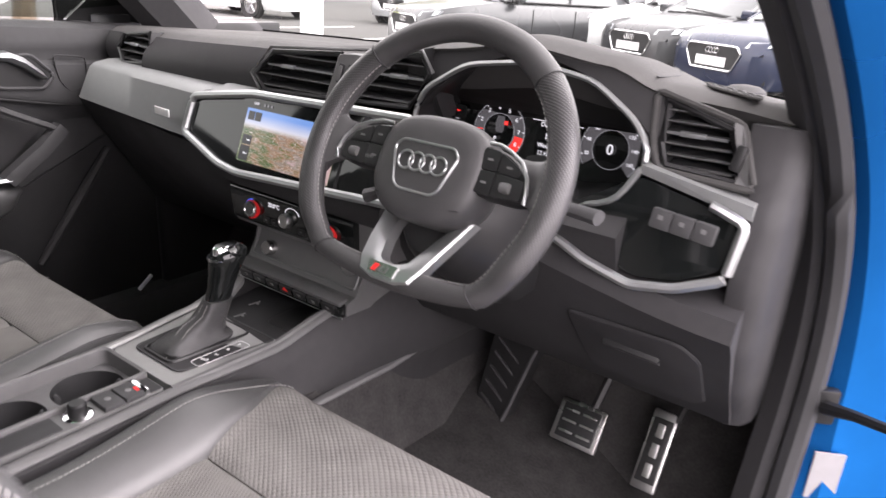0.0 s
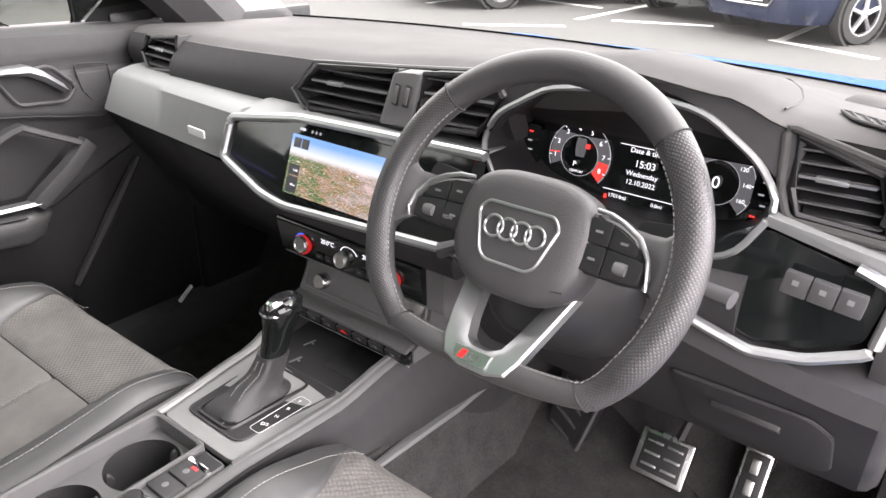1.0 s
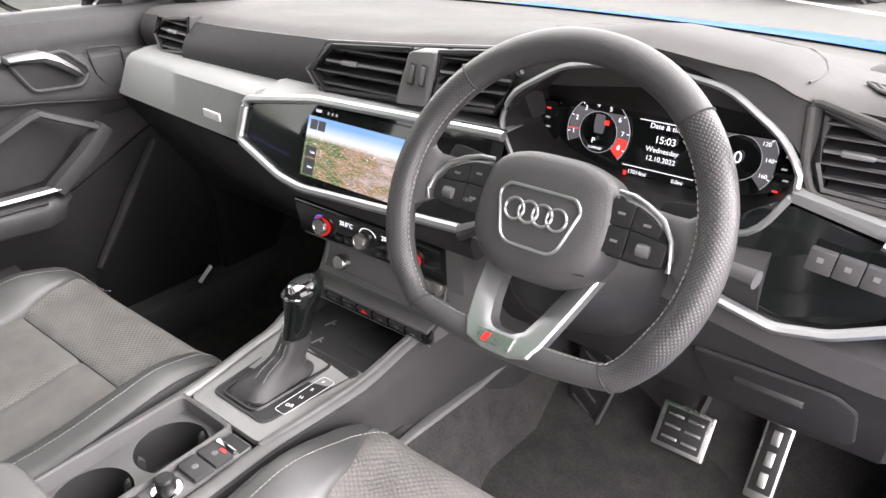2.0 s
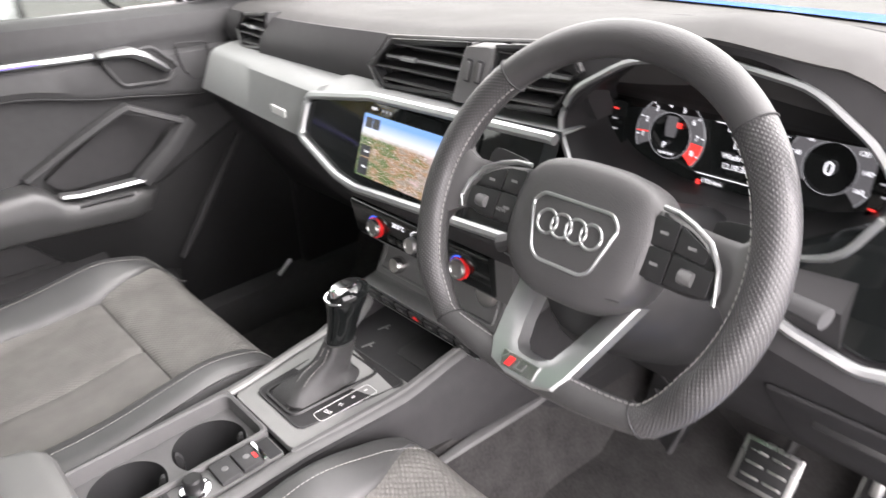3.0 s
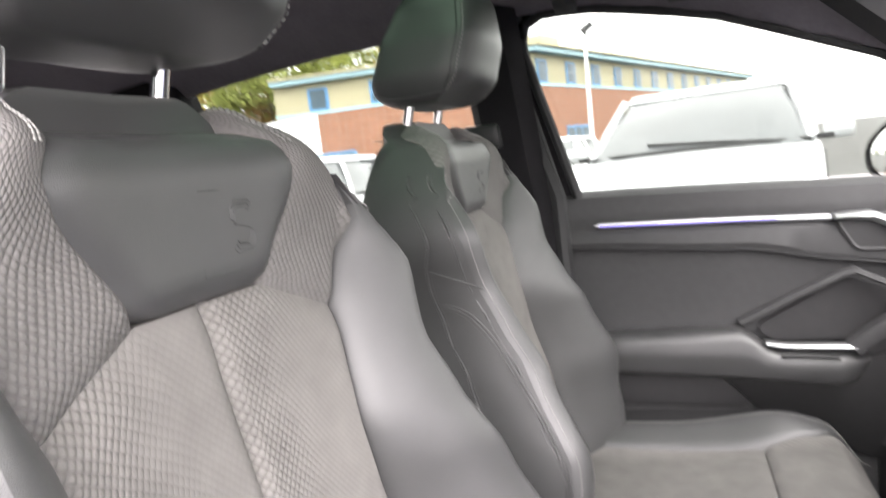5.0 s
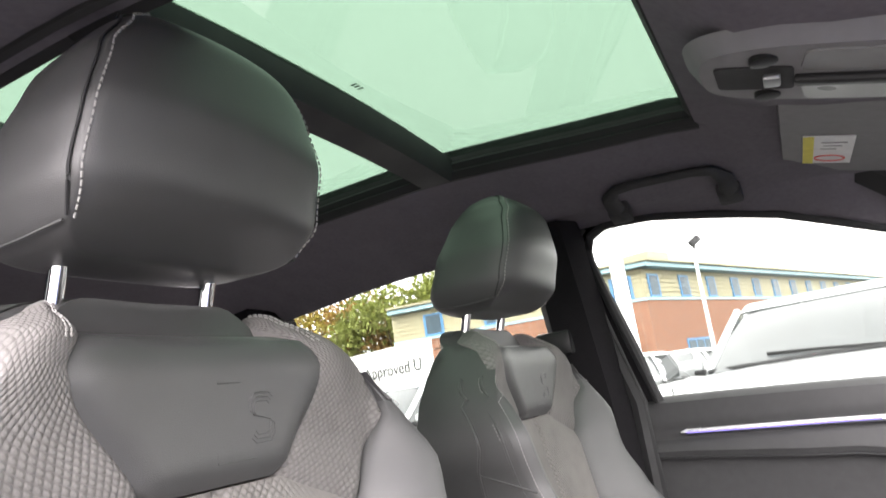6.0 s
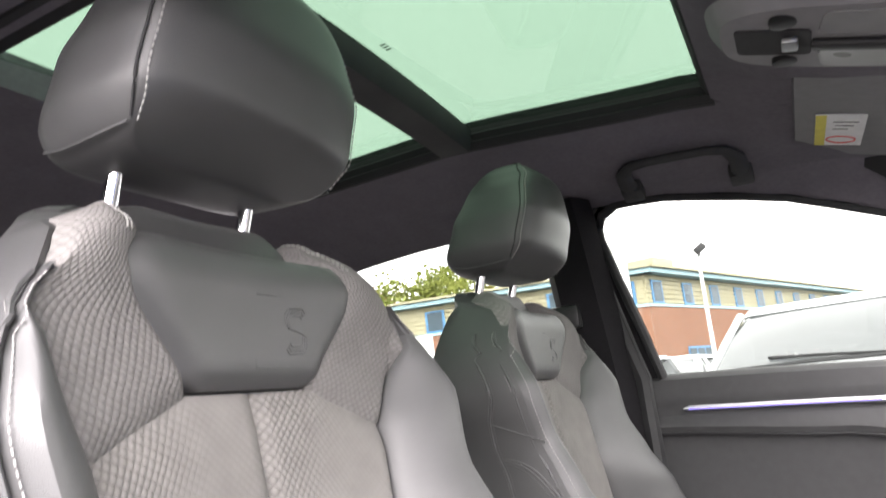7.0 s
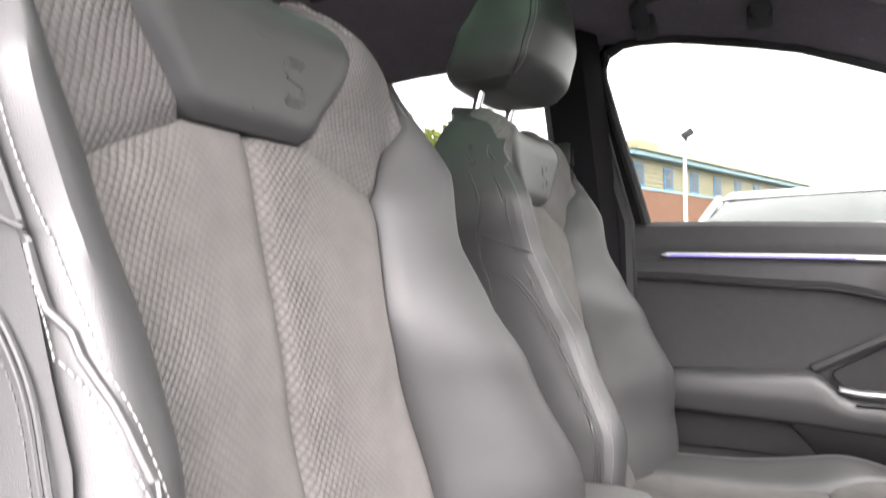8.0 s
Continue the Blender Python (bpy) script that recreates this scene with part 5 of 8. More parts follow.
part("knob_band", tube([Vector((0.026 + 0.0235 * math.cos(t) * 0.9, -0.0185 + 0.0265 * math.sin(t) * 1.1, 0.789)) for t in np.linspace(0, 2 * math.pi, 28, endpoint=False)], 0.0022, 6, True), CHROME, kn)
part("boot", loft([[Vector((0.004 + cx + w * (1 + 0.10 * math.sin(5 * t + z * 160)) * math.copysign(abs(math.cos(t)) ** 0.7, math.cos(t)), -0.06 + cy + d * (1 + 0.06 * math.sin(4 * t + z * 130)) * math.copysign(abs(math.sin(t)) ** 0.7, math.sin(t)), z)) for t in np.linspace(0, 2 * math.pi, 40, endpoint=False)] for cx, cy, z, w, d in ((-0.003, -0.006, 0.655, 0.036, 0.060), (-0.002, -0.006, 0.664, 0.034, 0.058), (0.000, -0.003, 0.673, 0.026, 0.048), (0.006, 0.008, 0.686, 0.020, 0.033), (0.011, 0.017, 0.700, 0.018, 0.026), (0.014, 0.023, 0.712, 0.0175, 0.022), (0.016, 0.027, 0.724, 0.018, 0.020))]), mat("boot_leather", (0.034, 0.034, 0.0345), 0.46, 0, 0.2, 60, 0.4, 900), gear, "black leather boot with white stitching")

part("phone_tray", plate(rounded([(-0.085, 0.024, 0.640), (0.100, 0.024, 0.640), (0.108, 0.17, 0.650), (-0.095, 0.17, 0.650)], 0.01, 2), (0, 0, 0.006)), RUBBER, cons, "black rubber phone tray", smooth=False)
for s in (-1, 1):
    part("console_edge", tube([((0.018 if s < 0 else 0) + s * interp(y, [(-0.16, 0.088), (0.0, 0.102), (0.12, 0.118), (0.2, 0.13)]), y, interp(y, [(-0.16, 0.656), (0.0, 0.664), (0.10, 0.693), (0.16, 0.722)])) for y in np.linspace(-0.16, 0.15, 12)], 0.006, 6, flat=0.5), SATIN_L if s < 0 else CONSOLE, cons)

for px, py in ((-0.043, 0.084), (-0.025, 0.039)):
    part("socket_mark", box((px, py, 0.6545), (0.003, 0.020, 0.001), (6, 0, -18)), MARK, cons)
    part("socket_mark", box((px + 0.004, py + 0.002, 0.6545), (0.008, 0.003, 0.001), (6, 0, -18)), MARK, cons)
tm = [(0.012, 0.060, 0.6478), (0.085, 0.060, 0.6478), (0.092, 0.150, 0.6572), (0.020, 0.150, 0.6572)]
part("tray_mat", plate(rounded(tm, 0.012, 3), (0, 0, 0.002), 0.0008), BLACK, cons, "ribbed mat in the phone tray")

# ---- passenger door ----
door = thing("passenger_door", (-0.78, -0.15, 0.45), "dark grey door panel with armrest, pull frame and light strip", "car door")
def door_ring(y):
    sill = interp(y, [(-0.52, 1.078), (0.3, 1.045)])
    zl = interp(y, [(-0.52, 0.962), (-0.17, 0.938), (-0.01, 0.906), (0.18, 0.876), (0.36, 0.86)])
    zt = interp(y, [(-0.52, 1.004), (0.3, 0.978)])
    return [(-0.90, y, sill - 0.01), (-0.80, y, sill), (-0.765, y, sill - 0.003), (-0.748, y, sill - 0.012), (-0.742, y, zt + 0.030), (-0.744, y, zt + 0.012), (-0.747, y, zt + 0.008), (-0.747, y, zt - 0.010), (-0.738, y, zt - 0.018), (-0.732, y, zl + 0.012), (-0.738, y, zl + 0.001), (-0.752, y, zl - 0.004), (-0.756, y, zl - 0.02), (-0.772, y, 0.84), (-0.776, y, 0.74), (-0.768, y, 0.66), (-0.762, y, 0.40), (-0.90, y, 0.38)]
part("panel", loft([door_ring(y) for y in np.linspace(-0.545, 0.36, 30)]), PLASTIC, door)
part("light_strip", loft([[(-0.748, y, z - h), (-0.738, y, z - h), (-0.735, y, z - h * 0.3), (-0.736, y, z + h), (-0.748, y, z + h)] for y, z, h in ((-0.466, 1.006, 0.001), (-0.455, 1.006, 0.005), (-0.2, 0.996, 0.0055), (-0.025, 0.987, 0.006))]), SILVER, door, "silver strip with violet ambient light")
part("handle", loft([[(-0.742, y, z - h), (-0.716, y, z - h * 0.8), (-0.708, y, z), (-0.716, y, z + h * 0.8), (-0.742, y, z + h)] for y, z, h in ((-0.022, 0.988, 0.006), (0.0, 0.988, 0.008), (0.04, 0.985, 0.011), (0.065, 0.973, 0.013), (0.098, 0.946, 0.010), (0.103, 0.942, 0.004))]), SILVER, door, "satin chrome door handle")
cup = rounded([(-0.734, -0.018, 0.982), (-0.734, 0.085, 0.988), (-0.732, 0.128, 0.945), (-0.731, 0.105, 0.918), (-0.731, 0.014, 0.924)], 0.012, 3)
part("handle_cup", plate(cup, (-0.01, 0, 0)), BLACK, door, "dark recess behind the handle", smooth=False)
part("cup_edge", tube([Vector(p) + Vector((0.001, 0, 0)) for p in cup], 0.004, 6, True), PLASTIC, door)
sq = rounded([(-0.735, 0.13, 0.985), (-0.735, 0.20, 0.978), (-0.735, 0.20, 0.915), (-0.735, 0.16, 0.905), (-0.735, 0.14, 0.93)], 0.01, 2)
part("side_recess", tube(sq, 0.002, 6, True), DASH_D, door)
part("armrest", loft([rounded([(-0.775, y, zt - 0.002), (xi - 0.012, y, zt), (xi, y, zt - 0.012), (xi + 0.003, y, (zt + zb) / 2), (xi - 0.008, y, zb), (-0.775, y, zb - 0.008)], 0.010, 3) for y, xi, zt, zb in ((-0.535, -0.722, 0.772, 0.70), (-0.42, -0.704, 0.778, 0.695), (-0.20, -0.698, 0.780, 0.682), (-0.178, -0.697, 0.768, 0.680), (-0.155, -0.697, 0.744, 0.677), (-0.135, -0.697, 0.736, 0.675), (-0.03, -0.697, 0.730, 0.664), (0.0, -0.703, 0.728, 0.672), (0.028, -0.725, 0.722, 0.70))]), LEATHER, door, "grey padded door armrest")
part("arm_line", tube([(-0.6955, y, z) for y, z in ((-0.13, 0.7285), (-0.08, 0.7275), (-0.03, 0.7235))], 0.003, 6), RUBBER, door)
recess = rounded([(-0.757, -0.165, 0.775), (-0.757, 0.0, 0.868), (-0.757, 0.10, 0.832), (-0.757, 0.0, 0.745), (-0.757, -0.14, 0.745)], 0.012, 3)
part("pull_recess", plate(recess, (-0.02, 0, 0)), DASH_D, door, "dark recess behind the pull handle", smooth=False)
def bar_run(pts, hw, th):
    """A flat bar through (x, y, z), its face to the cabin."""
    rings = []
    P = [Vector(p) for p in pts]
    for i, p in enumerate(P):
        d = (P[min(i + 1, len(P) - 1)] - P[max(i - 1, 0)]).normalized()
        nrm = Vector((1, 0, 0))
        w = d.cross(nrm).normalized()
        rings.append([p + w * hw - nrm * th, p + w * hw * 0.8, p + w * hw * 0.3 + nrm * 0.003, p - w * hw * 0.8, p - w * hw - nrm * th])
    return loft(rings)
part("pull_frame", bar_run([(-0.752, -0.195, 0.782), (-0.742, -0.10, 0.832), (-0.725, -0.01, 0.878), (-0.722, 0.012, 0.884)], 0.008, 0.02), PLASTIC, door, "grey upper arm of the pull frame")
part("pull_frame", bar_run([(-0.722, 0.008, 0.884), (-0.712, 0.04, 0.868), (-0.698, 0.095, 0.842), (-0.695, 0.112, 0.832)], 0.007, 0.02), PLASTIC, door, "grey top corner of the pull frame")
part("pull_frame", bar_run([(-0.694, 0.118, 0.838), (-0.692, 0.07, 0.795), (-0.693, 0.01, 0.752), (-0.697, -0.005, 0.738)], 0.017, 0.022), PLASTIC, door, "grey grip of the pull frame")
part("pull_bar", bar_run([(-0.708, -0.155, 0.751), (-0.700, -0.12, 0.747), (-0.696, -0.02, 0.744), (-0.696, 0.0, 0.744)], 0.005, 0.02), SILVER, door, "satin silver edge of the grip")
part("speaker_wall", plate([(-0.760, -0.20, 0.68), (-0.760, -0.235, 0.672), (-0.760, -0.15, 0.58), (-0.760, 0.04, 0.50), (-0.760, 0.04, 0.40), (-0.760, 0.35, 0.40), (-0.760, 0.35, 0.85), (-0.760, 0.24, 0.80), (-0.760, 0.05, 0.71)], (0.006, 0, 0), 0.002), BLACK, door, "black lower door and loudspeaker field")
part("lower_panel", plate([(-0.757, -0.52, 0.70), (-0.757, -0.245, 0.68), (-0.757, -0.185, 0.612), (-0.757, -0.52, 0.622)], (0.006, 0, 0), 0.003), DASH_D, door)
part("front_ridge", tube([(-0.745, 0.235, 0.77), (-0.742, 0.15, 0.66), (-0.74, 0.05, 0.53)], [0.008, 0.012, 0.008], 8), DASH_D, door)
part("lower_pocket", loft([[(-0.76, y, 0.60), (-0.715, y, 0.59), (-0.705, y, 0.56), (-0.715, y, 0.40), (-0.76, y, 0.40)] for y in (-0.5, -0.3, -0.10)]), DASH_D, door)
wg = part("window_pane", plate([(-0.80, -0.52, 1.07), (-0.80, 0.38, 1.05), (-0.712, -0.05, 1.42), (-0.715, -0.585, 1.455)], (-0.004, 0, 0)), GLASS, door, smooth=False)
wg.visible_shadow = False

part("ambient_light", loft([[(-0.745, y, z - 0.0018), (-0.7335, y, z - 0.0018), (-0.7335, y, z + 0.0012), (-0.745, y, z + 0.0012)] for y, z in ((-0.455, 1.0055), (-0.20, 0.9955), (-0.12, 0.992))]), glow("violet_light", (0.33, 0.27, 1.0), 0.16), door, "violet ambient light line")
# dark tube that draws the shadow line under the upper door panel
part("door_shadow_line", tube([(-0.742, y, interp(y, [(-0.52, 0.960), (-0.17, 0.936), (-0.01, 0.904), (0.18, 0.874), (0.36, 0.858)])) for y in np.linspace(-0.54, 0.34, 20)], 0.0035, 6), RUBBER, door)
part("frame_rear", plate([(-0.757, -0.495, 1.072), (-0.754, -0.512, 1.16), (-0.747, -0.545, 1.28), (-0.738, -0.573, 1.375), (-0.737, -0.574, 1.402), (-0.735, -0.564, 1.428), (-0.734, -0.535, 1.444), (-0.733, -0.49, 1.447), (-0.732, -0.49, 1.47), (-0.732, -0.70, 1.47), (-0.757, -0.70, 1.072)], (-0.02, 0, 0)), PILLAR, door, "black rear frame of the door window", smooth=False)
rw = plate([(-0.80, -1.38, 1.05), (-0.80, -0.66, 1.07), (-0.715, -0.68, 1.46), (-0.71, -1.48, 1.42)], (-0.004, 0, 0))
rg = tagged(part("window_1", rw, GLASS, smooth=False), "clear rear side window", "window", kind="structure")
rg.visible_shadow = False
mir = thing("door_mirror", (-0.97, 0.24, 1.08), "blue and black door mirror with reflecting glass", "mirror")
mo = rounded([(-0.895, 0.235, 1.025), (-0.90, 0.235, 1.12), (-0.95, 0.21, 1.155), (-1.05, 0.16, 1.15), (-1.105, 0.13, 1.10), (-1.10, 0.13, 1.04), (-1.04, 0.16, 1.01)], 0.025, 3)
mo = [Vector(p) for p in mo]
mc = sum(mo, Vector()) / len(mo)
part("housing", loft([mo, [p + Vector((0.01, 0.05, 0)) for p in mo], [mc + (p - mc) * 0.88 + Vector((0.035, 0.12, 0)) for p in mo], [mc + (p - mc) * 0.4 + Vector((0.04, 0.16, 0)) for p in mo]]), BLACK, mir, "black inner mirror housing")
part("cap", loft([[p + Vector((-0.004, 0.006, 0.003)) for p in mo if p.z > 1.06], [p + Vector((0.0, 0.06, 0.004)) for p in mo if p.z > 1.06]], False, False), BLUE, mir, "blue painted mirror cap")
part("glass", plate([mc + (p - mc) * 0.90 + Vector((0.003, -0.004, 0)) for p in mo], (0, 0.002, 0)), MIRROR, mir, "reflecting mirror glass", smooth=False)
part("rim", tube([p + Vector((0, -0.004, 0)) for p in mo], 0.005, 6, True), BLACK, mir)
part("foot", box((-0.85, 0.30, 1.04), (0.12, 0.10, 0.05), (0, 0, 0), 0.012), BLACK, mir)
part("corner_panel", plate([(-0.80, 0.20, 1.05), (-0.80, 0.40, 1.04), (-0.775, 0.33, 1.17)], (-0.012, 0, 0)), BLACK, door, "black triangle at the mirror foot", smooth=False)

# ---- pedals ----
def pedal(name, c, w, h, rx, label):
    p = thing(name, c, label, "pedal")
    part("pad", box(c, (w, 0.012, h), (rx, 0, 0), 0.004), STEEL, p)
    rot = pose(*c, rx, 0, 0)
    rows, cols = (3, 2) if w > 0.07 else (3, 1)
    part("rubber_field", box(tuple(rot @ Vector((0, -0.006, 0))), (w * 0.80, 0.005, h * 0.80), (rx, 0, 0), 0.002), BLACK, p)
    for i in range(rows):
        for j in range(cols):
            part("steel_stud", box(tuple(rot @ Vector(((j - (cols - 1) / 2) * w * 0.38, -0.009, (i - (rows - 1) / 2) * h * 0.25))), (w * 0.30, 0.004, h * (0.055 if cols > 1 else 0.17)), (rx, 0, 0), 0.0012), STEEL, p)
    part("arm", tube([(c[0] + 0.01, c[1] + 0.01, c[2]), (c[0] + 0.03, c[1] + 0.06, c[2] + 0.12), (c[0] + 0.03, c[1] + 0.08, c[2] + 0.25)], 0.008, 6), BLACK, p)
pedal("brake_pedal", (0.427, 0.413, 0.460), 0.088, 0.078, -35, "steel brake pedal with black rubber bars")
pedal("accelerator_pedal", (0.558, 0.44, 0.455), 0.043, 0.140, -30, "long steel accelerator pedal with rubber inserts")

# footrest and mat
fr_ = thing("footrest", (0.25, 0.42, 0.32), "black ribbed footrest panel beside the pedals", "footrest")
FOOT = [(0.340, 0.305, 0.222, 0.258), (0.366, 0.37, 0.220, 0.272), (0.392, 0.44, 0.222, 0.290), (0.414, 0.52, 0.227, 0.308), (0.432, 0.60, 0.232, 0.328)]
part("panel", loft([[(x0, y, z), (x1, y - 0.004, z), (x1 + 0.008, y + 0.03, z), (x0, y + 0.05, z)] for y, z, x0, x1 in FOOT]), BLACK, fr_)
part("edge", tube([(x1 + 0.002, y - 0.004, z) for y, z, x0, x1 in FOOT], 0.005, 6), PLASTIC, fr_, "grey raised edge")
for k in range(8):
    z = 0.36 + 0.027 * k
    y = float(np.interp(z, [f_[1] for f_ in FOOT], [f_[0] for f_ in FOOT]))
    xa, xb = (float(np.interp(z, [f_[1] for f_ in FOOT], [f_[j] for f_ in FOOT])) for j in (2, 3))
    part("rib", box(((xa + xb) / 2 - 0.004, y - 0.004, z), ((xb - xa) * 0.72, 0.007, 0.006), (-20, 38, 0), 0.002), DASH_D, fr_)
fm = thing("floor_mat", (0.42, 0.1, 0.31), "black textile floor mat in the driver footwell", "floor mat")
mo_ = rounded([(0.20, -0.2, 0.309), (0.66, -0.2, 0.309), (0.66, 0.28, 0.309), (0.56, 0.36, 0.314), (0.30, 0.36, 0.314), (0.28, 0.25, 0.309), (0.20, 0.2, 0.309)], 0.04, 4)
part("mat", plate(mo_, (0, 0, 0.010), 0.003), CARPET, fm)
part("mat_edge", tube([Vector(p) + Vector((0, 0, 0.010)) for p in mo_], 0.004, 6, True), RUBBER, fm)

# ---- footwell sides, sills, windscreen and bonnet ----
for s, nm in ((-1, "wall_kick_passenger"), (1, "wall_kick_driver")):
    bm = box((s * 0.745, 0.55, 0.65), (0.03, 0.40, 0.80), (0, 0, 0), 0.01)
    tagged(part(nm, bm, BLACK), "grey plastic footwell side trim", "wall", kind="structure")
bm = box((-0.76, -0.1, 0.33), (0.12, 1.3, 0.14), (0, 0, 0), 0.02)
tagged(part("sill_passenger", bm, PLASTIC), "grey door sill trim", "sill", kind="structure")
bm = box((0.76, -0.1, 0.32), (0.12, 1.3, 0.14), (0, 0, 0), 0.02)
tagged(part("sill_driver", bm, PLASTIC), "grey door sill trim", "sill", kind="structure")
def seal_z(y):
    """Upper edge of the passenger side windows."""
    return interp(y, [(-1.6, 1.38), (-1.0, 1.435), (-0.64, 1.448), (-0.53, 1.448), (-0.43, 1.4415), (-0.332, 1.423), (-0.205, 1.390), (-0.137, 1.362), (-0.03, 1.318), (0.06, 1.28), (0.14, 1.24)])
rings = []
for y in np.linspace(-1.6, 0.12, 90):
    z = seal_z(y)
    zr = max(roof_z(-0.60, y), z + 0.012) + 0.004
    rings.append([(-0.60, y, zr), (-0.655, y, (z + zr) / 2 + 0.004), (-0.690, y, z + 0.008), (-0.706, y, z), (-0.735, y, z + 0.004), (-0.78, y, z + 0.05), (-0.72, y, zr + 0.06), (-0.62, y, zr + 0.05)])
tagged(part("roof_rail_trim", loft(rings), HEAD), "dark cloth trim above the side windows", "trim", kind="structure")

# unseen rail added over the driver door to keep light off the headrests
rings = []
for y in np.linspace(-1.6, 0.0, 40):
    z = seal_z(y) - 0.012
    zr = max(roof_z(0.68, y), z + 0.012) + 0.004
    rings.append([(0.66, y, zr), (0.695, y, z + 0.006), (0.715, y, z), (0.745, y, z + 0.004), (0.79, y, z + 0.05), (0.74, y, zr + 0.06), (0.66, y, zr + 0.05)])
tagged(part("roof_rail_driver", loft(rings), HEAD), "unseen dark cloth trim above the driver door, added to cut light", "trim", kind="structure")
# two panes added with a dark tint to dim light in the rear cabin
TINT = glass("rear_dimming_glass", (0.22, 0.23, 0.225))
tagged(part("window_2", plate([(0.80, -1.38, 1.06), (0.80, -0.97, 1.07), (0.735, -0.97, 1.44), (0.73, -1.45, 1.42)], (0.004, 0, 0)), TINT, smooth=False), "rear side window behind the driver, tinted to dim the cabin", "window", kind="structure")
tagged(part("window_3", plate([(-0.66, -1.74, 1.24), (0.66, -1.74, 1.24), (0.62, -1.68, 1.47), (-0.62, -1.68, 1.47)], (0, -0.004, 0)), TINT, smooth=False), "unseen tailgate pane added and tinted to dim the cabin", "window", kind="structure")

ws = thing("windscreen", (0, 0.4, 1.2), "clear windscreen with a dark edge", "windscreen")
def ws_fn(u, v):
    x = -0.72 + 1.44 * u
    y0, y1 = 0.84 - 0.14 * abs(x / 0.72) ** 2.2, 0.06 - 0.05 * (x / 0.72) ** 2
    return (x * (1 - 0.12 * v), y0 + (y1 - y0) * v, 1.015 + 0.40 * v + 0.05 * math.sin(math.pi * v))
ws_pane = part("pane", grid(ws_fn, 24, 12), GLASS, ws)
ws_pane.visible_shadow = False
part("edge_band", grid(lambda u, v: Vector(ws_fn(u, 0.005 + 0.03 * v)) + Vector((0, -0.002, -0.002)), 24, 2), RUBBER, ws, "black printed edge of the windscreen")
bon = thing("bonnet", (0, 1.2, 0.95), "glossy bright blue bonnet beyond the windscreen", "bonnet")
def bon_fn(u, v):
    x = -0.80 + 1.6 * u
    y = 1.0 + 0.80 * v - 0.14 * abs(x / 0.8) ** 2.5
    z = 0.950 - 0.20 * max(0, y - 1.10) ** 2 - 0.04 * abs(x / 0.8) ** 3 + 0.012 * smooth01((abs(x) - 0.42) / 0.12) - 0.03 * smooth01((abs(x) - 0.62) / 0.18)
    return (x, y, z)
part("panel", grid(bon_fn, 48, 20, None, (0, 0, -0.05)), BLUE, bon)
part("scuttle", grid(lambda u, v: (-0.78 + 1.56 * u, 0.83 + 0.19 * v - 0.14 * abs((-0.78 + 1.56 * u) / 0.78) ** 2.3, 0.985 - 0.03 * v), 24, 3, None, (0, 0, -0.03)), RUBBER, bon, "black plastic scuttle panel")
for x0, x1 in ((-0.55, 0.12), (0.0, 0.60)):
    part("wiper", tube([(x0, 0.86, 0.992), ((x0 + x1) / 2, 0.85, 1.004), (x1, 0.82, 1.008)], 0.006, 6), RUBBER, bon, "black wiper arm")

# driver's side door opening: trim, rubber seal, painted skin, check strap
body = thing("door_frame", (0.78, 0.3, 0.7), "bright blue painted door opening with black rubber seal", "car body")
RAILS = [  # height, then x and y of trim edge, seal, paint edge, outer edge
    (1.45, 0.56, -0.16, 0.602, -0.17, 0.634, -0.16, 0.7, -0.08),
    (1.3, 0.608, 0.01, 0.65, 0, 0.682, 0.01, 0.75, 0.08),
    (1.18, 0.643, 0.14, 0.684, 0.13, 0.714, 0.14, 0.78, 0.2),
    (1.1, 0.668, 0.235, 0.712, 0.22, 0.742, 0.23, 0.82, 0.29),
    (1, 0.688, 0.32, 0.737, 0.3, 0.769, 0.31, 0.86, 0.38),
    (0.88, 0.706, 0.335, 0.75, 0.315, 0.786, 0.325, 0.89, 0.4),
    (0.75, 0.712, 0.335, 0.754, 0.315, 0.789, 0.325, 0.9, 0.4),
    (0.6, 0.712, 0.32, 0.762, 0.31, 0.809, 0.325, 0.9, 0.4),
    (0.4, 0.71, 0.28, 0.762, 0.27, 0.814, 0.29, 0.9, 0.38)]
RAIL_FIT = [[np.polynomial.Polynomial.fit([r[0] for r in RAILS], [r[1 + 2 * k + j] for r in RAILS], 4) for j in (0, 1)] for k in range(4)]
def rail(k, z):
    return Vector((RAIL_FIT[k][0](z), RAIL_FIT[k][1](z), z))
zs = np.linspace(1.45, 0.40, 40)
part("pillar_trim", loft([[rail(0, z), rail(0, z).lerp(rail(1, z), 0.5) + Vector((0.0, -0.012, 0)), rail(1, z), rail(1, z) + Vector((0.0, 0.05, 0.02)), rail(0, z) + Vector((0.0, 0.07, 0.02))] for z in zs]), DASH_D, body, "grey plastic pillar trim")
part("inner_seal", tube([rail(1, z) + Vector((0.006, -0.002, 0)) for z in zs], 0.016, 8), RUBBER, body, "thick black rubber door seal")
part("pillar_skin", loft([[rail(1, z) + Vector((0.008, 0.014, 0)), rail(2, z) + Vector((0.004, -0.002, 0)), rail(2, z).lerp(rail(3, z), 0.35) + Vector((0, -0.004, 0)), rail(2, z).lerp(rail(3, z), 0.7) + Vector((0, 0.004, 0)), rail(3, z), rail(3, z) + Vector((0.05, 0.05, 0)), rail(3, z) + Vector((0.16, 0.10, 0)), rail(3, z) + Vector((0.10, 0.20, 0.0)), rail(2, z) + Vector((-0.01, 0.12, 0.0))] for z in zs]), BLUE, body, "bright blue painted pillar")
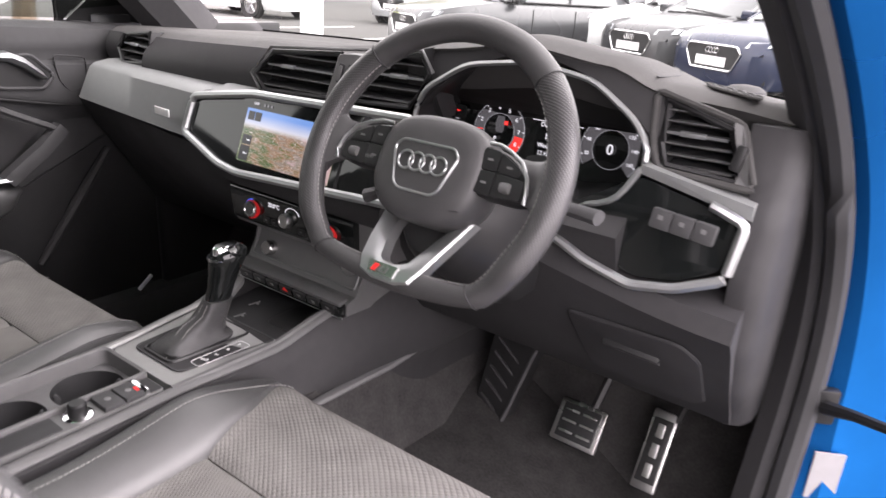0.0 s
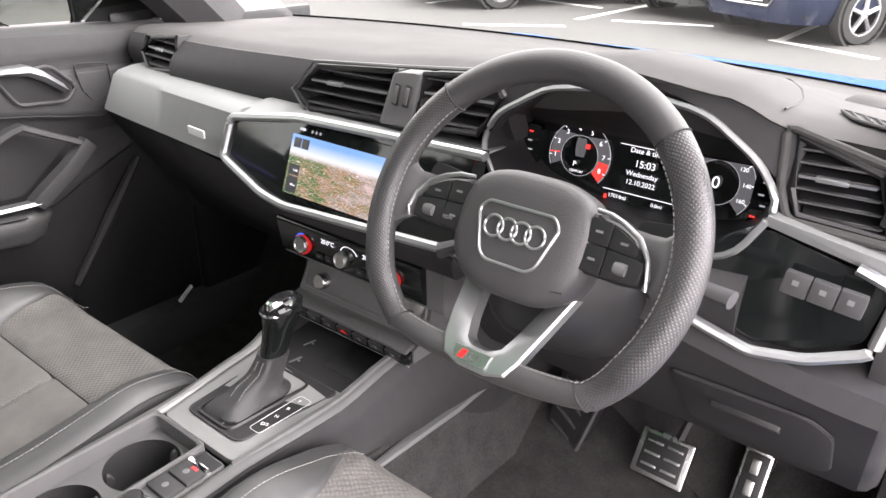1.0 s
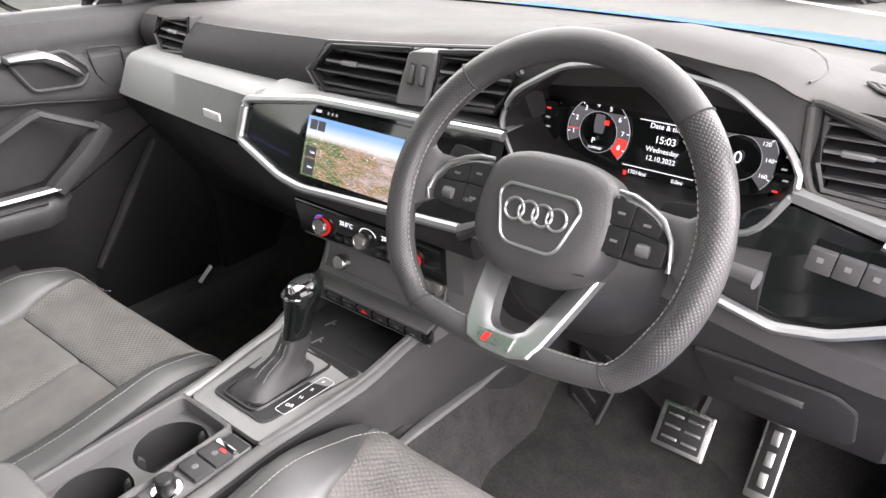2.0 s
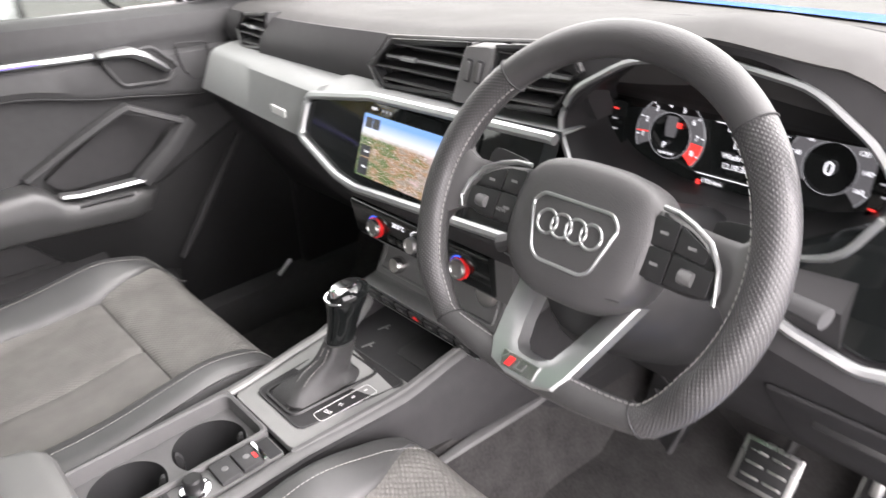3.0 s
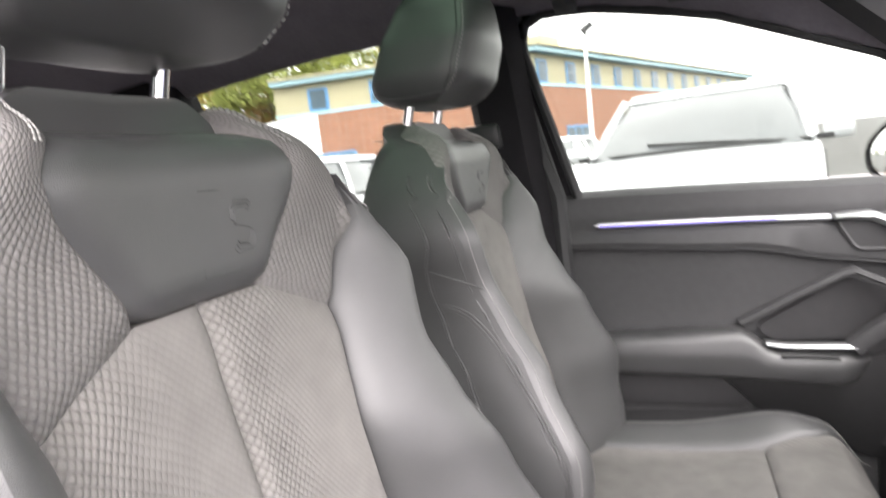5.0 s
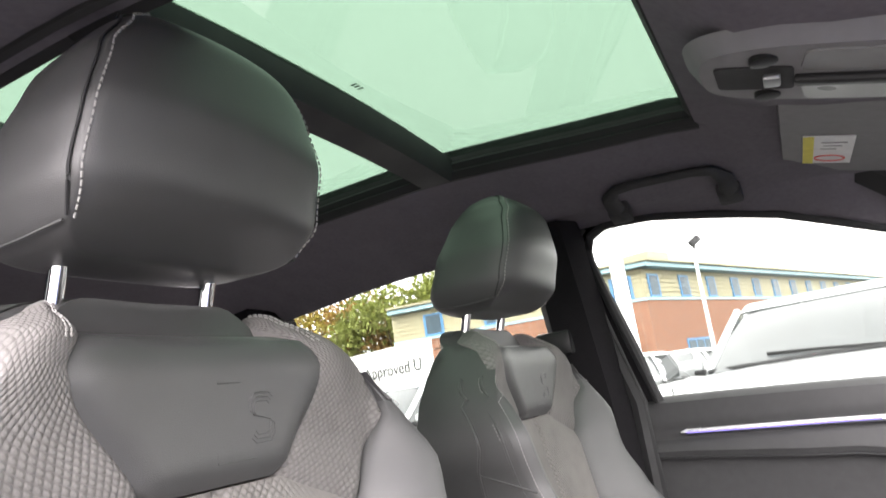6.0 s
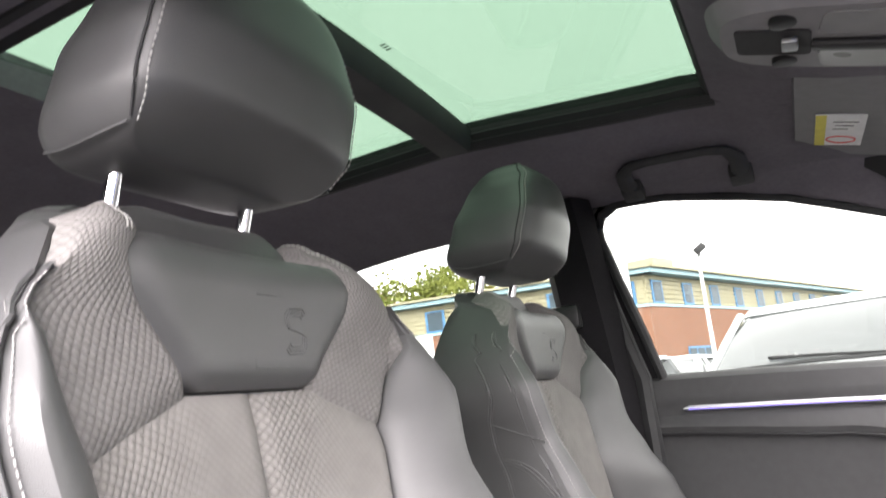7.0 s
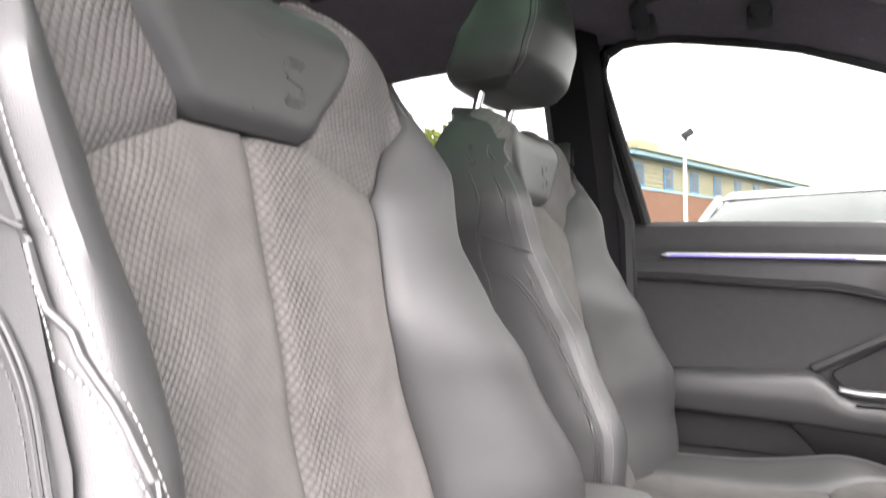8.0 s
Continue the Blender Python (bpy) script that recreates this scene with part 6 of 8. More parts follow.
part("check_strap", tube([(0.785, 0.325, 0.700), (0.82, 0.265, 0.733), (0.853, 0.205, 0.762), (0.885, 0.15, 0.785)], [0.010, 0.007, 0.006, 0.006], 8), RUBBER, body, "black door check strap")
part("strap_plate", box((0.782, 0.325, 0.702), (0.035, 0.014, 0.05), (0, 0, 30), 0.004), BLACK, body)
part("paper_label", box((0.808, 0.312, 0.612), (0.038, 0.003, 0.070), (0, 0, 30), 0.0), mat("paper_grey", (0.20, 0.195, 0.20), 0.6), body, "small pale paper label")
part("sill_skin", box((0.80, -0.3, 0.30), (0.12, 1.3, 0.12), (0, 0, 0), 0.02), BLUE, body)

# ---- roof fittings ----
oh = thing("overhead_console", (-0.05, -0.13, 1.44), "grey overhead console with reading lights and roof switch", "overhead console")
def OH(x, y, d=0.0):
    """A point on the console's lower face."""
    return Vector((x, y, 1.404 - 0.31 * (y + 0.19) - 0.003 * (1 - min(1, abs(x) / 0.085) ** 4) - d))
def oh_fn(u, v):
    a = 2 * math.pi * u
    x = 0.084 * v * math.copysign(abs(math.cos(a)) ** 0.55, math.cos(a))
    y = -0.105 + 0.155 * v * math.copysign(abs(math.sin(a)) ** 0.6, math.sin(a))
    return OH(x, y) + Vector((0, 0, 0.020 * max(0, v - 0.93) / 0.07))
part("cover", grid(oh_fn, 56, 14), ROOFTRIM, oh)
LENS = mat("grey_lens", (0.20, 0.20, 0.195), 0.25, 0, 0.1, 40)
for sx in (-1, 1):
    part("reading_lens", plate(rounded([OH(sx * 0.020, -0.16, 0.002), OH(sx * 0.068, -0.155, 0.002), OH(sx * 0.068, -0.02, 0.002), OH(sx * 0.020, -0.02, 0.002)], 0.01, 2), (0, 0, 0.006)), LENS, oh, "frosted reading lens")
    part("lamp_button", lathe([(0.013, 0.004), (0.013, -0.002), (0.010, -0.003), (0.002, -0.0032)], 20, Matrix.Translation(OH(sx * 0.050, -0.19, 0.002)) @ pose(0, 0, 0, -6, 0, 0)), BLACK, oh, "round black touch light")
part("switch_bar", box(OH(0, -0.07, 0.003), (0.018, 0.20, 0.010), (-17, 0, 0), 0.004), BLACK, oh, "dark slotted switch bar")
part("switch_seat", plate(rounded([OH(-0.032, -0.235, 0.0015), OH(0.032, -0.235, 0.0015), OH(0.032, -0.165, 0.0015), OH(-0.032, -0.165, 0.0015)], 0.008, 2), (0, 0, 0.004)), DASH_D, oh)
part("roof_switch", box(OH(0.004, -0.185, 0.005), (0.026, 0.016, 0.007), (-11, 0, 0), 0.003), SILVER, oh, "small silver roof switch")

vis = thing("sun_visor", (-0.43, -0.1, 1.42), "folded grey sun visor with a warning label", "sun visor")
def V(x, y):
    """A point on the visor's lower face."""
    return Vector((x, y, 1.410 - 0.28 * (y + 0.077)))
o = rounded([V(-0.12, -0.175), V(-0.12, -0.02), V(-0.64, -0.02), V(-0.66, -0.05), V(-0.64, -0.12), V(-0.585, -0.135), V(-0.57, -0.175)], 0.02, 3)
bm = bmesh.new()
loft([o, [p + Vector((0, 0, 0.016)) for p in o]], True, True, bm)
part("body", bm, ROOFTRIM, vis)
def VL(x, y, d):
    return V(x, y) + Vector((0, 0, -d))
lb = part("label", plate([VL(-0.365, -0.148, 0.003), VL(-0.365, -0.083, 0.003), VL(-0.525, -0.083, 0.003), VL(-0.525, -0.148, 0.003)], (0, 0, 0.002)), PRINT, vis, "white and yellow warning label", smooth=False)
YELLOW = mat("yellow_print", (0.70, 0.62, 0.10), 0.6)
part("label_stripe", plate([VL(-0.365, -0.148, 0.0036), VL(-0.365, -0.134, 0.0036), VL(-0.525, -0.134, 0.0036), VL(-0.525, -0.148, 0.0036)], (0, 0, 0.0008)), YELLOW, lb, smooth=False)
for k, (y0, y1) in enumerate(((-0.125, -0.092), (-0.122, -0.098), (-0.125, -0.105))):
    x = -0.395 - 0.018 * k
    part("label_bar", plate([VL(x, y0, 0.0036), VL(x, y1, 0.0036), VL(x - 0.005, y1, 0.0036), VL(x - 0.005, y0, 0.0036)], (0, 0, 0.0008)), LENS, lb, smooth=False)
part("label_ring", tube([VL(-0.490 + 0.018 * math.cos(t), -0.112 + 0.020 * math.sin(t), 0.0035) for t in np.linspace(0, 2 * math.pi, 24, endpoint=False)], 0.0011, 5, True), RED, lb)

gh = thing("grab_handle", (-0.6, -0.37, 1.44), "black folding grab handle on the headliner", "grab handle")
GRIP_PATH = [(-0.615, -0.468), (-0.580, -0.474), (-0.545, -0.472), (-0.520, -0.455), (-0.512, -0.42), (-0.510, -0.37), (-0.512, -0.32), (-0.520, -0.288), (-0.545, -0.270), (-0.580, -0.268), (-0.615, -0.272)]
part("grip", tube([(x, y, roof_z(x, y) - 0.016) for x, y in GRIP_PATH], [0.017, 0.017, 0.015, 0.012, 0.011, 0.011, 0.011, 0.012, 0.015, 0.017, 0.017], 10, flat=0.75), PLASTIC, gh)
for y in (-0.470, -0.270):
    part("hinge_cover", box((-0.612, y, roof_z(-0.612, y) - 0.012), (0.05, 0.042, 0.03), (0, -12, 0), 0.008), PLASTIC, gh, "hinge end of the handle")

# seat belt at the passenger pillar
belt = thing("seat_belt", (-0.70, -0.62, 0.9), "black seat belt with guide on the passenger pillar", "seat belt")
part("webbing", loft([[(-0.705 + dx, y - 0.022, z), (-0.702 + dx, y - 0.022, z), (-0.702 + dx, y + 0.022, z), (-0.705 + dx, y + 0.022, z)] for y, z, dx in ((-0.66, 0.45, 0.03), (-0.66, 0.9, 0.03), (-0.665, 1.16, 0.035), (-0.67, 1.21, 0.045))]), RUBBER, belt)
part("guide", box((-0.665, -0.665, 1.215), (0.03, 0.075, 0.05), (0, 0, 0), 0.008), BLACK, belt)
part("adjuster", box((-0.672, -0.64, 1.235), (0.02, 0.03, 0.09), (0, -6, 0), 0.006), PLASTIC, belt)
bk = thing("seat_belt_buckle", (0.115, -0.42, 0.5), "black belt buckle with a red release button", "buckle")
part("body", box((0.112, -0.447, 0.585), (0.026, 0.052, 0.12), (-32, 0, 0), 0.008), BLACK, bk)
part("button", box((0.112, -0.414, 0.638), (0.020, 0.042, 0.010), (-32, 0, 0), 0.003), RED, bk, "red release button")

# window edge trims on the passenger side
tr = tube([(-0.725, -0.492, 1.070), (-0.720, -0.515, 1.16), (-0.718, -0.548, 1.28), (-0.716, -0.572, 1.375), (-0.716, -0.573, 1.40), (-0.714, -0.562, 1.428), (-0.712, -0.53, 1.444)] + [(-0.710, y, seal_z(y) - 0.002) for y in (-0.49, -0.43, -0.37, -0.273, -0.20, -0.13, -0.03, 0.06)] + [(-0.72, 0.16, 1.22), (-0.73, 0.27, 1.13), (-0.74, 0.34, 1.06)], 0.010, 8)
tagged(part("window_seal", tr, RUBBER), "black rubber seal round the passenger window", "trim", kind="structure")
tr = tube([(-0.738, -0.519, 0.90), (-0.728, -0.523, 1.079), (-0.722, -0.566, 1.256), (-0.716, -0.590, 1.33), (-0.714, -0.601, 1.372), (-0.713, -0.601, 1.40), (-0.712, -0.590, 1.428), (-0.712, -0.57, 1.446)], 0.0045, 8)
tagged(part("window_trim", tr, PLASTIC), "thin grey trim along the door frame edge", "trim", kind="structure")
tr = tube([(-0.735, -0.530, 0.40), (-0.735, -0.535, 1.074), (-0.732, -0.592, 1.28), (-0.728, -0.622, 1.40), (-0.72, -0.61, 1.45)], 0.018, 8)
tagged(part("door_seal", tr, RUBBER), "black rubber seal between door and pillar", "trim", kind="structure")

# ---- screens and markings ----
WGLOW = glow("white_pixels", (0.95, 0.97, 1.0), 0.16)
RGLOW = glow("red_pixels", (1.0, 0.05, 0.04), 0.15)
GGLOW = glow("grey_pixels", (0.5, 0.5, 0.52), 0.024)
MGLOW = glow("middle_grey_pixels", (0.75, 0.77, 0.8), 0.055)
DIM = glow("dark_pixels", (0.25, 0.27, 0.28), 0.02)


def map_material():
    """A lit map picture: pale sky over fields and streets."""
    m = bpy.data.materials.new("map_picture")
    m.use_nodes = True
    nt = m.node_tree
    p = nt.nodes["Principled BSDF"]
    uv = nt.nodes.new("ShaderNodeTexCoord")
    sep = nt.nodes.new("ShaderNodeSeparateXYZ")
    nt.links.new(uv.outputs["UV"], sep.inputs[0])
    mp = nt.nodes.new("ShaderNodeMapping")
    mp.inputs["Scale"].default_value = (11, 20, 1)
    mp.inputs["Rotation"].default_value = (0, 0, 0.6)
    nt.links.new(uv.outputs["UV"], mp.inputs["Vector"])
    cells = nt.nodes.new("ShaderNodeTexVoronoi")
    cells.inputs["Scale"].default_value = 1.6
    nt.links.new(mp.outputs[0], cells.inputs["Vector"])
    edge = nt.nodes.new("ShaderNodeTexVoronoi")
    edge.feature = "DISTANCE_TO_EDGE"
    edge.inputs["Scale"].default_value = 1.6
    nt.links.new(mp.outputs[0], edge.inputs["Vector"])
    fine = nt.nodes.new("ShaderNodeTexNoise")
    fine.inputs["Scale"].default_value, fine.inputs["Detail"].default_value = 0.45, 9.0
    nt.links.new(mp.outputs[0], fine.inputs["Vector"])
    ramp = nt.nodes.new("ShaderNodeValToRGB")
    el = ramp.color_ramp.elements
    el[0].position, el[0].color = 0.30, (0.03, 0.10, 0.02, 1)
    el[1].position, el[1].color = 0.75, (0.50, 0.36, 0.34, 1)
    for pos, col in ((0.42, (0.12, 0.14, 0.05, 1)), (0.52, (0.30, 0.18, 0.10, 1)), (0.6, (0.22, 0.20, 0.15, 1))):
        e = el.new(pos)
        e.color = col
    side = nt.nodes.new("ShaderNodeMath")
    side.operation, side.inputs[1].default_value, side.inputs[2].default_value = "MULTIPLY_ADD", 0.32, -0.13
    nt.links.new(sep.outputs["X"], side.inputs[0])
    both = nt.nodes.new("ShaderNodeMath")
    both.operation = "ADD"
    nt.links.new(side.outputs[0], both.inputs[0])
    nt.links.new(fine.outputs["Fac"], both.inputs[1])
    nt.links.new(both.outputs[0], ramp.inputs["Fac"])
    road = nt.nodes.new("ShaderNodeMath")
    road.operation, road.inputs[1].default_value = "LESS_THAN", 0.022
    nt.links.new(edge.outputs["Distance"], road.inputs[0])
    mx = nt.nodes.new("ShaderNodeMix")
    mx.data_type = "RGBA"
    mx.inputs["B"].default_value = (0.62, 0.55, 0.50, 1)
    nt.links.new(road.outputs[0], mx.inputs["Factor"])
    nt.links.new(ramp.outputs[0], mx.inputs["A"])
    sk = nt.nodes.new("ShaderNodeValToRGB")
    e2 = sk.color_ramp.elements
    e2[0].position, e2[0].color = 0.66, (0.75, 0.76, 0.74, 1)
    e2[1].position, e2[1].color = 0.92, (0.16, 0.33, 0.70, 1)
    nt.links.new(sep.outputs["Y"], sk.inputs["Fac"])
    hor = nt.nodes.new("ShaderNodeMapRange")
    hor.inputs["From Min"].default_value, hor.inputs["From Max"].default_value = 0.62, 0.72
    nt.links.new(sep.outputs["Y"], hor.inputs["Value"])
    mx2 = nt.nodes.new("ShaderNodeMix")
    mx2.data_type = "RGBA"
    nt.links.new(hor.outputs[0], mx2.inputs["Factor"])
    nt.links.new(mx.outputs["Result"], mx2.inputs["A"])
    nt.links.new(sk.outputs[0], mx2.inputs["B"])
    p.inputs["Base Color"].default_value = (0.01, 0.01, 0.01, 1)
    p.inputs["Roughness"].default_value = 0.15
    nt.links.new(mx2.outputs["Result"], p.inputs["Emission Color"])
    p.inputs["Emission Strength"].default_value = 0.15
    return m


mmi = thing("touchscreen", tuple(SP(0.04, 0.92)), "glossy touchscreen showing a satellite map with roads", "screen")
def sp_fn(x0, x1, z0, z1, off):
    return lambda u, v: SP(x0 + (x1 - x0) * u, z0 + (z1 - z0) * v, off)
part("glass", grid(sp_fn(-0.100, 0.132, 0.886, 0.989, 0.0035), 1, 1, None, (0, 0.003, 0)), GLOSS, mmi, smooth=False)
part("picture", grid(sp_fn(-0.086, 0.120, 0.8935, 0.974, 0.0045), 1, 1, None, (0, 0.0008, 0)), map_material(), mmi, "lit map picture", smooth=False)
TILT_S = pose(0, 0, 0, 90 - 19.8, 0, 0)
text("15:03", SP(-0.068, 0.982, 0.005), 0.0055, TILT_S, WGLOW, mmi)
for k in range(3):
    part("status_icon", grid(sp_fn(-0.050 + 0.008 * k, -0.047 + 0.008 * k, 0.980, 0.9835, 0.005), 1, 1, None, (0, 0.0005, 0)), MGLOW, mmi, smooth=False)
for x0, z0, x1, z1 in ((-0.080, 0.957, -0.066, 0.970), (-0.064, 0.957, -0.050, 0.970), (0.098, 0.950, 0.116, 0.966), (-0.081, 0.920, -0.060, 0.934), (-0.081, 0.896, -0.060, 0.918)):
    part("map_button", grid(sp_fn(x0, x1, z0, z1, 0.0055), 1, 1, None, (0, 0.0008, 0)), DIM, mmi, smooth=False)
text("Traffic", SP(-0.066, 0.927, 0.0065), 0.004, TILT_S, WGLOW, mmi)
text("100 m", SP(-0.067, 0.907, 0.0065), 0.004, TILT_S, WGLOW, mmi)

# cluster graphics
def CP(x, z, off=0.0):
    return Vector((x, 0.290 + (z - 0.98) * 0.15 - off, z))
TILT_C = pose(0, 0, 0, 81.5, 0, 0)
def dial(cx, cz, r, numbers, a0, a1, name):
    arc = [CP(cx + r * math.cos(t), cz + r * math.sin(t), 0.002) for t in np.linspace(a0, a1, 40)]
    d = part(name, tube(arc, 0.0006, 5), MGLOW, clu, "lit dial ring with numbers")
    band = bmesh.new()
    inner, outer = r * 0.60, r * 0.97
    pts = [(CP(cx + inner * math.cos(t), cz + inner * math.sin(t), 0.001), CP(cx + outer * math.cos(t), cz + outer * math.sin(t), 0.001)) for t in np.linspace(a0, a1, 40)]
    vs = [(band.verts.new(a), band.verts.new(b)) for a, b in pts]
    for (a, b), (c, e) in zip(vs, vs[1:]):
        band.faces.new((a, b, e, c))
    part("dial_band", band, GGLOW, d, smooth=False)
    part("inner_ring", tube([CP(cx + inner * math.cos(t), cz + inner * math.sin(t), 0.002) for t in np.linspace(0, 2 * math.pi, 36, endpoint=False)], 0.0004, 4, True), MGLOW, d)
    n = len(numbers)
    for k, s in enumerate(numbers):
        t = a0 + (a1 - a0) * (k + 0.6) / (n + 0.2)
        text(s, CP(cx + r * 0.79 * math.cos(t), cz + r * 0.79 * math.sin(t), 0.003), r * (0.20 if len(s) < 2 else 0.155), TILT_C, WGLOW, d)
        part("tick", tube([CP(cx + r * 0.92 * math.cos(t), cz + r * 0.92 * math.sin(t), 0.0025), CP(cx + r * 0.985 * math.cos(t), cz + r * 0.985 * math.sin(t), 0.0025)], 0.0006, 4), WGLOW, d)
    return d
D1 = dial(0.281, 0.977, 0.044, [str(k) for k in range(1, 9)], radians(205), radians(-42), "rev_dial")
D2 = dial(0.460, 0.982, 0.044, ["20", "40", "60", "80", "100", "120", "140", "160"], radians(215), radians(-45), "speed_dial")
red = bmesh.new()
vs = [(red.verts.new(CP(0.281 + 0.028 * math.cos(t), 0.977 + 0.028 * math.sin(t), 0.0016)), red.verts.new(CP(0.281 + 0.0428 * math.cos(t), 0.977 + 0.0428 * math.sin(t), 0.0016))) for t in np.linspace(radians(-5), radians(-42), 10)]
for (a, b), (c, e) in zip(vs, vs[1:]):
    red.faces.new((a, b, e, c))
part("red_zone", red, RGLOW, D1, "red warning zone", smooth=False)
part("needle", tube([CP(0.281 - 0.028, 0.977, 0.003), CP(0.281 - 0.043, 0.976, 0.003)], 0.0008, 4), RGLOW, D1)
part("car_icon", grid(lambda u, v: CP(0.282 + (u - 0.5) * (0.012 + 0.003 * math.sin(v * math.pi)), 0.976 + 0.024 * v, 0.003), 4, 8, None, (0, 0.0005, 0)), GGLOW, D1, "small car picture", smooth=False)
part("door_icon", grid(lambda u, v: CP(0.289 + 0.006 * u, 0.988 + 0.006 * v, 0.0035), 1, 1, None, (0, 0.0005, 0)), RGLOW, D1, smooth=False)
for s, x, z, h in (("P", 0.277, 0.966, 0.010), ("COMFORT", 0.281, 0.957, 0.0042)):
    text(s, CP(x, z, 0.004), h, TILT_C, WGLOW, D1)
text("0", CP(0.460, 0.982, 0.004), 0.020, TILT_C, WGLOW, D2)
scrn = part("message_field", tube([CP(0.335, 1.004, 0.002), CP(0.415, 1.004, 0.002)], 0.0005, 4), WGLOW, clu, "lit lines and words between the dials")
part("message_line", tube([CP(0.322, 0.944, 0.002), CP(0.415, 0.944, 0.002)], 0.0005, 4), WGLOW, scrn)
part("fuel_warning", grid(lambda u, v: CP(0.328 + 0.020 * u, 1.017 + 0.009 * v, 0.002), 1, 1, None, (0, 0.0005, 0)), RGLOW, scrn, "red warning field", smooth=False)
for s, x, z, h, m_ in (("0mi", 0.339, 1.0215, 0.006, WGLOW), ("Date & time", 0.372, 0.999, 0.0090, WGLOW), ("15:03", 0.372, 0.983, 0.0125, WGLOW), ("Wednesday", 0.370, 0.970, 0.0088, WGLOW), ("12.10.2022", 0.370, 0.959, 0.0088, WGLOW), ("17014mi", 0.343, 0.937, 0.0072, WGLOW), ("15:03", 0.343, 0.928, 0.0072, WGLOW), ("0.0mi", 0.396, 0.937, 0.0066, WGLOW), ("+13.0°C", 0.393, 0.928, 0.0066, WGLOW)):
    text(s, CP(x, z, 0.003), h, TILT_C, m_, scrn)
part("station_bar", grid(lambda u, v: CP(0.368 + 0.045 * u, 1.0195 + 0.004 * v, 0.002), 1, 1, None, (0, 0.0005, 0)), MGLOW, scrn, smooth=False)
part("sign_icon", lathe([(0.006, 0), (0.006, 0.0006)], 20, Matrix.Translation(CP(0.416, 0.923, 0.003)) @ pose(0, 0, 0, 90, 0, 0)), glow("pink_pixels", (1.0, 0.45, 0.45), 0.14), scrn, "round sign picture")
part("belt_icon", grid(lambda u, v: CP(0.325 + 0.004 * u, 0.926 + 0.011 * v, 0.003), 1, 1, None, (0, 0.0005, 0)), RGLOW, scrn, smooth=False)
# side gauges
for cx, lines in ((0.211, ((0.0, 0.022, RGLOW), (0.0, 0.010, WGLOW), (0.002, -0.002, WGLOW), (-0.002, -0.013, WGLOW), (0.003, -0.024, WGLOW))), (0.518, ((-0.002, 0.02, WGLOW), (-0.004, 0.006, WGLOW), (0.0, -0.006, WGLOW), (-0.008, -0.02, RGLOW)))):
    gp_ = part("side_gauge", plate(rounded([CP(cx - 0.014, 0.945, 0.012), CP(cx + 0.014, 0.945, 0.012), CP(cx + 0.014, 1.008, 0.012), CP(cx - 0.014, 1.008, 0.012)], 0.006, 2), (0, 0.01, 0)), GLOSS, clu, "small black side gauge", smooth=False)
    for dx, dz, m_ in lines:
        part("gauge_mark", box(CP(cx + dx, 0.977 + dz, 0.0135), (0.006, 0.001, 0.0018)), MGLOW if m_ is WGLOW else m_, gp_)

# climate strip digits and keys
for s, x, z, h in (("20.0°C", -0.004, 0.832, 0.0095), ("20.0°C", 0.078, 0.832, 0.0095)):
    text(s, (x, 0.0962, z), h, pose(0, 0, 0, 84, 0, 0), WGLOW, clim)
part("fan_scale", tube([(0.038 + 0.016 * math.cos(t), 0.0965, 0.826 + 0.012 * math.sin(t)) for t in np.linspace(0.2, math.pi - 0.2, 14)], 0.0007, 4), WGLOW, clim)
for x in (-0.026, -0.006, 0.056, 0.076):
    part("key", box((x, 0.1005, 0.803), (0.016, 0.004, 0.010), (8, 0, 0), 0.0015), BLACK, clim)
    part("key_mark", box((x, 0.0982, 0.8035), (0.005, 0.0008, 0.002), (8, 0, 0)), MARK, clim)
for kx in (-0.056, 0.118):
    part("cold_mark", tube([(kx + 0.0165 * math.cos(t), 0.0965, 0.815 + 0.0165 * math.sin(t)) for t in np.linspace(1.5, 3.0, 8)], 0.0014, 5), glow("blue_mark", (0.05, 0.15, 1.0), 0.12), clim, "blue arc beside the knob")
for k in range(7):
    if k == 3:
        part("hazard_mark", plate([(0.0215, 0.0880, 0.6985), (0.0345, 0.0880, 0.6985), (0.028, 0.0862, 0.7055)], (0, 0.002, 0.0005)), RED, row, "red hazard triangle", smooth=False)
    else:
        part("switch_mark", box((-0.068 + k * 0.032, 0.0884, 0.7015), (0.008, 0.0008, 0.0016), (18, 0, 0)), KEYPRINT, row)
        part("switch_mark", box((-0.0665 + k * 0.032, 0.0890, 0.6988), (0.005, 0.0008, 0.0014), (18, 0, 0)), KEYPRINT, row)

# gear pattern
for s, y in (("P", -0.030), ("R", -0.050), ("N", -0.070), ("D/S", -0.090)):
    text(s, (0.062, y, 0.6600), 0.0075, pose(0, 0, 0, 0, 0, 18), PRINT, gear)
part("pattern_line", tube(rounded([(0.053, -0.020, 0.6597), (0.076, -0.020, 0.6597), (0.070, -0.106, 0.6587), (0.050, -0.106, 0.6587)], 0.005, 2), 0.0004, 4, True), PRINT, gear)

# wheel lettering and switch marks
WR = WM.to_4x4()
text("AIRBAG", W(-0.004, -0.0505, 0.0012), 0.0065, WR @ pose(0, 0, 0, 12, 0, 0), PLASTIC, wheel)
text("VIEW", W(-0.082, -0.005, -0.0008), 0.0055, WR, MARK, wheel)
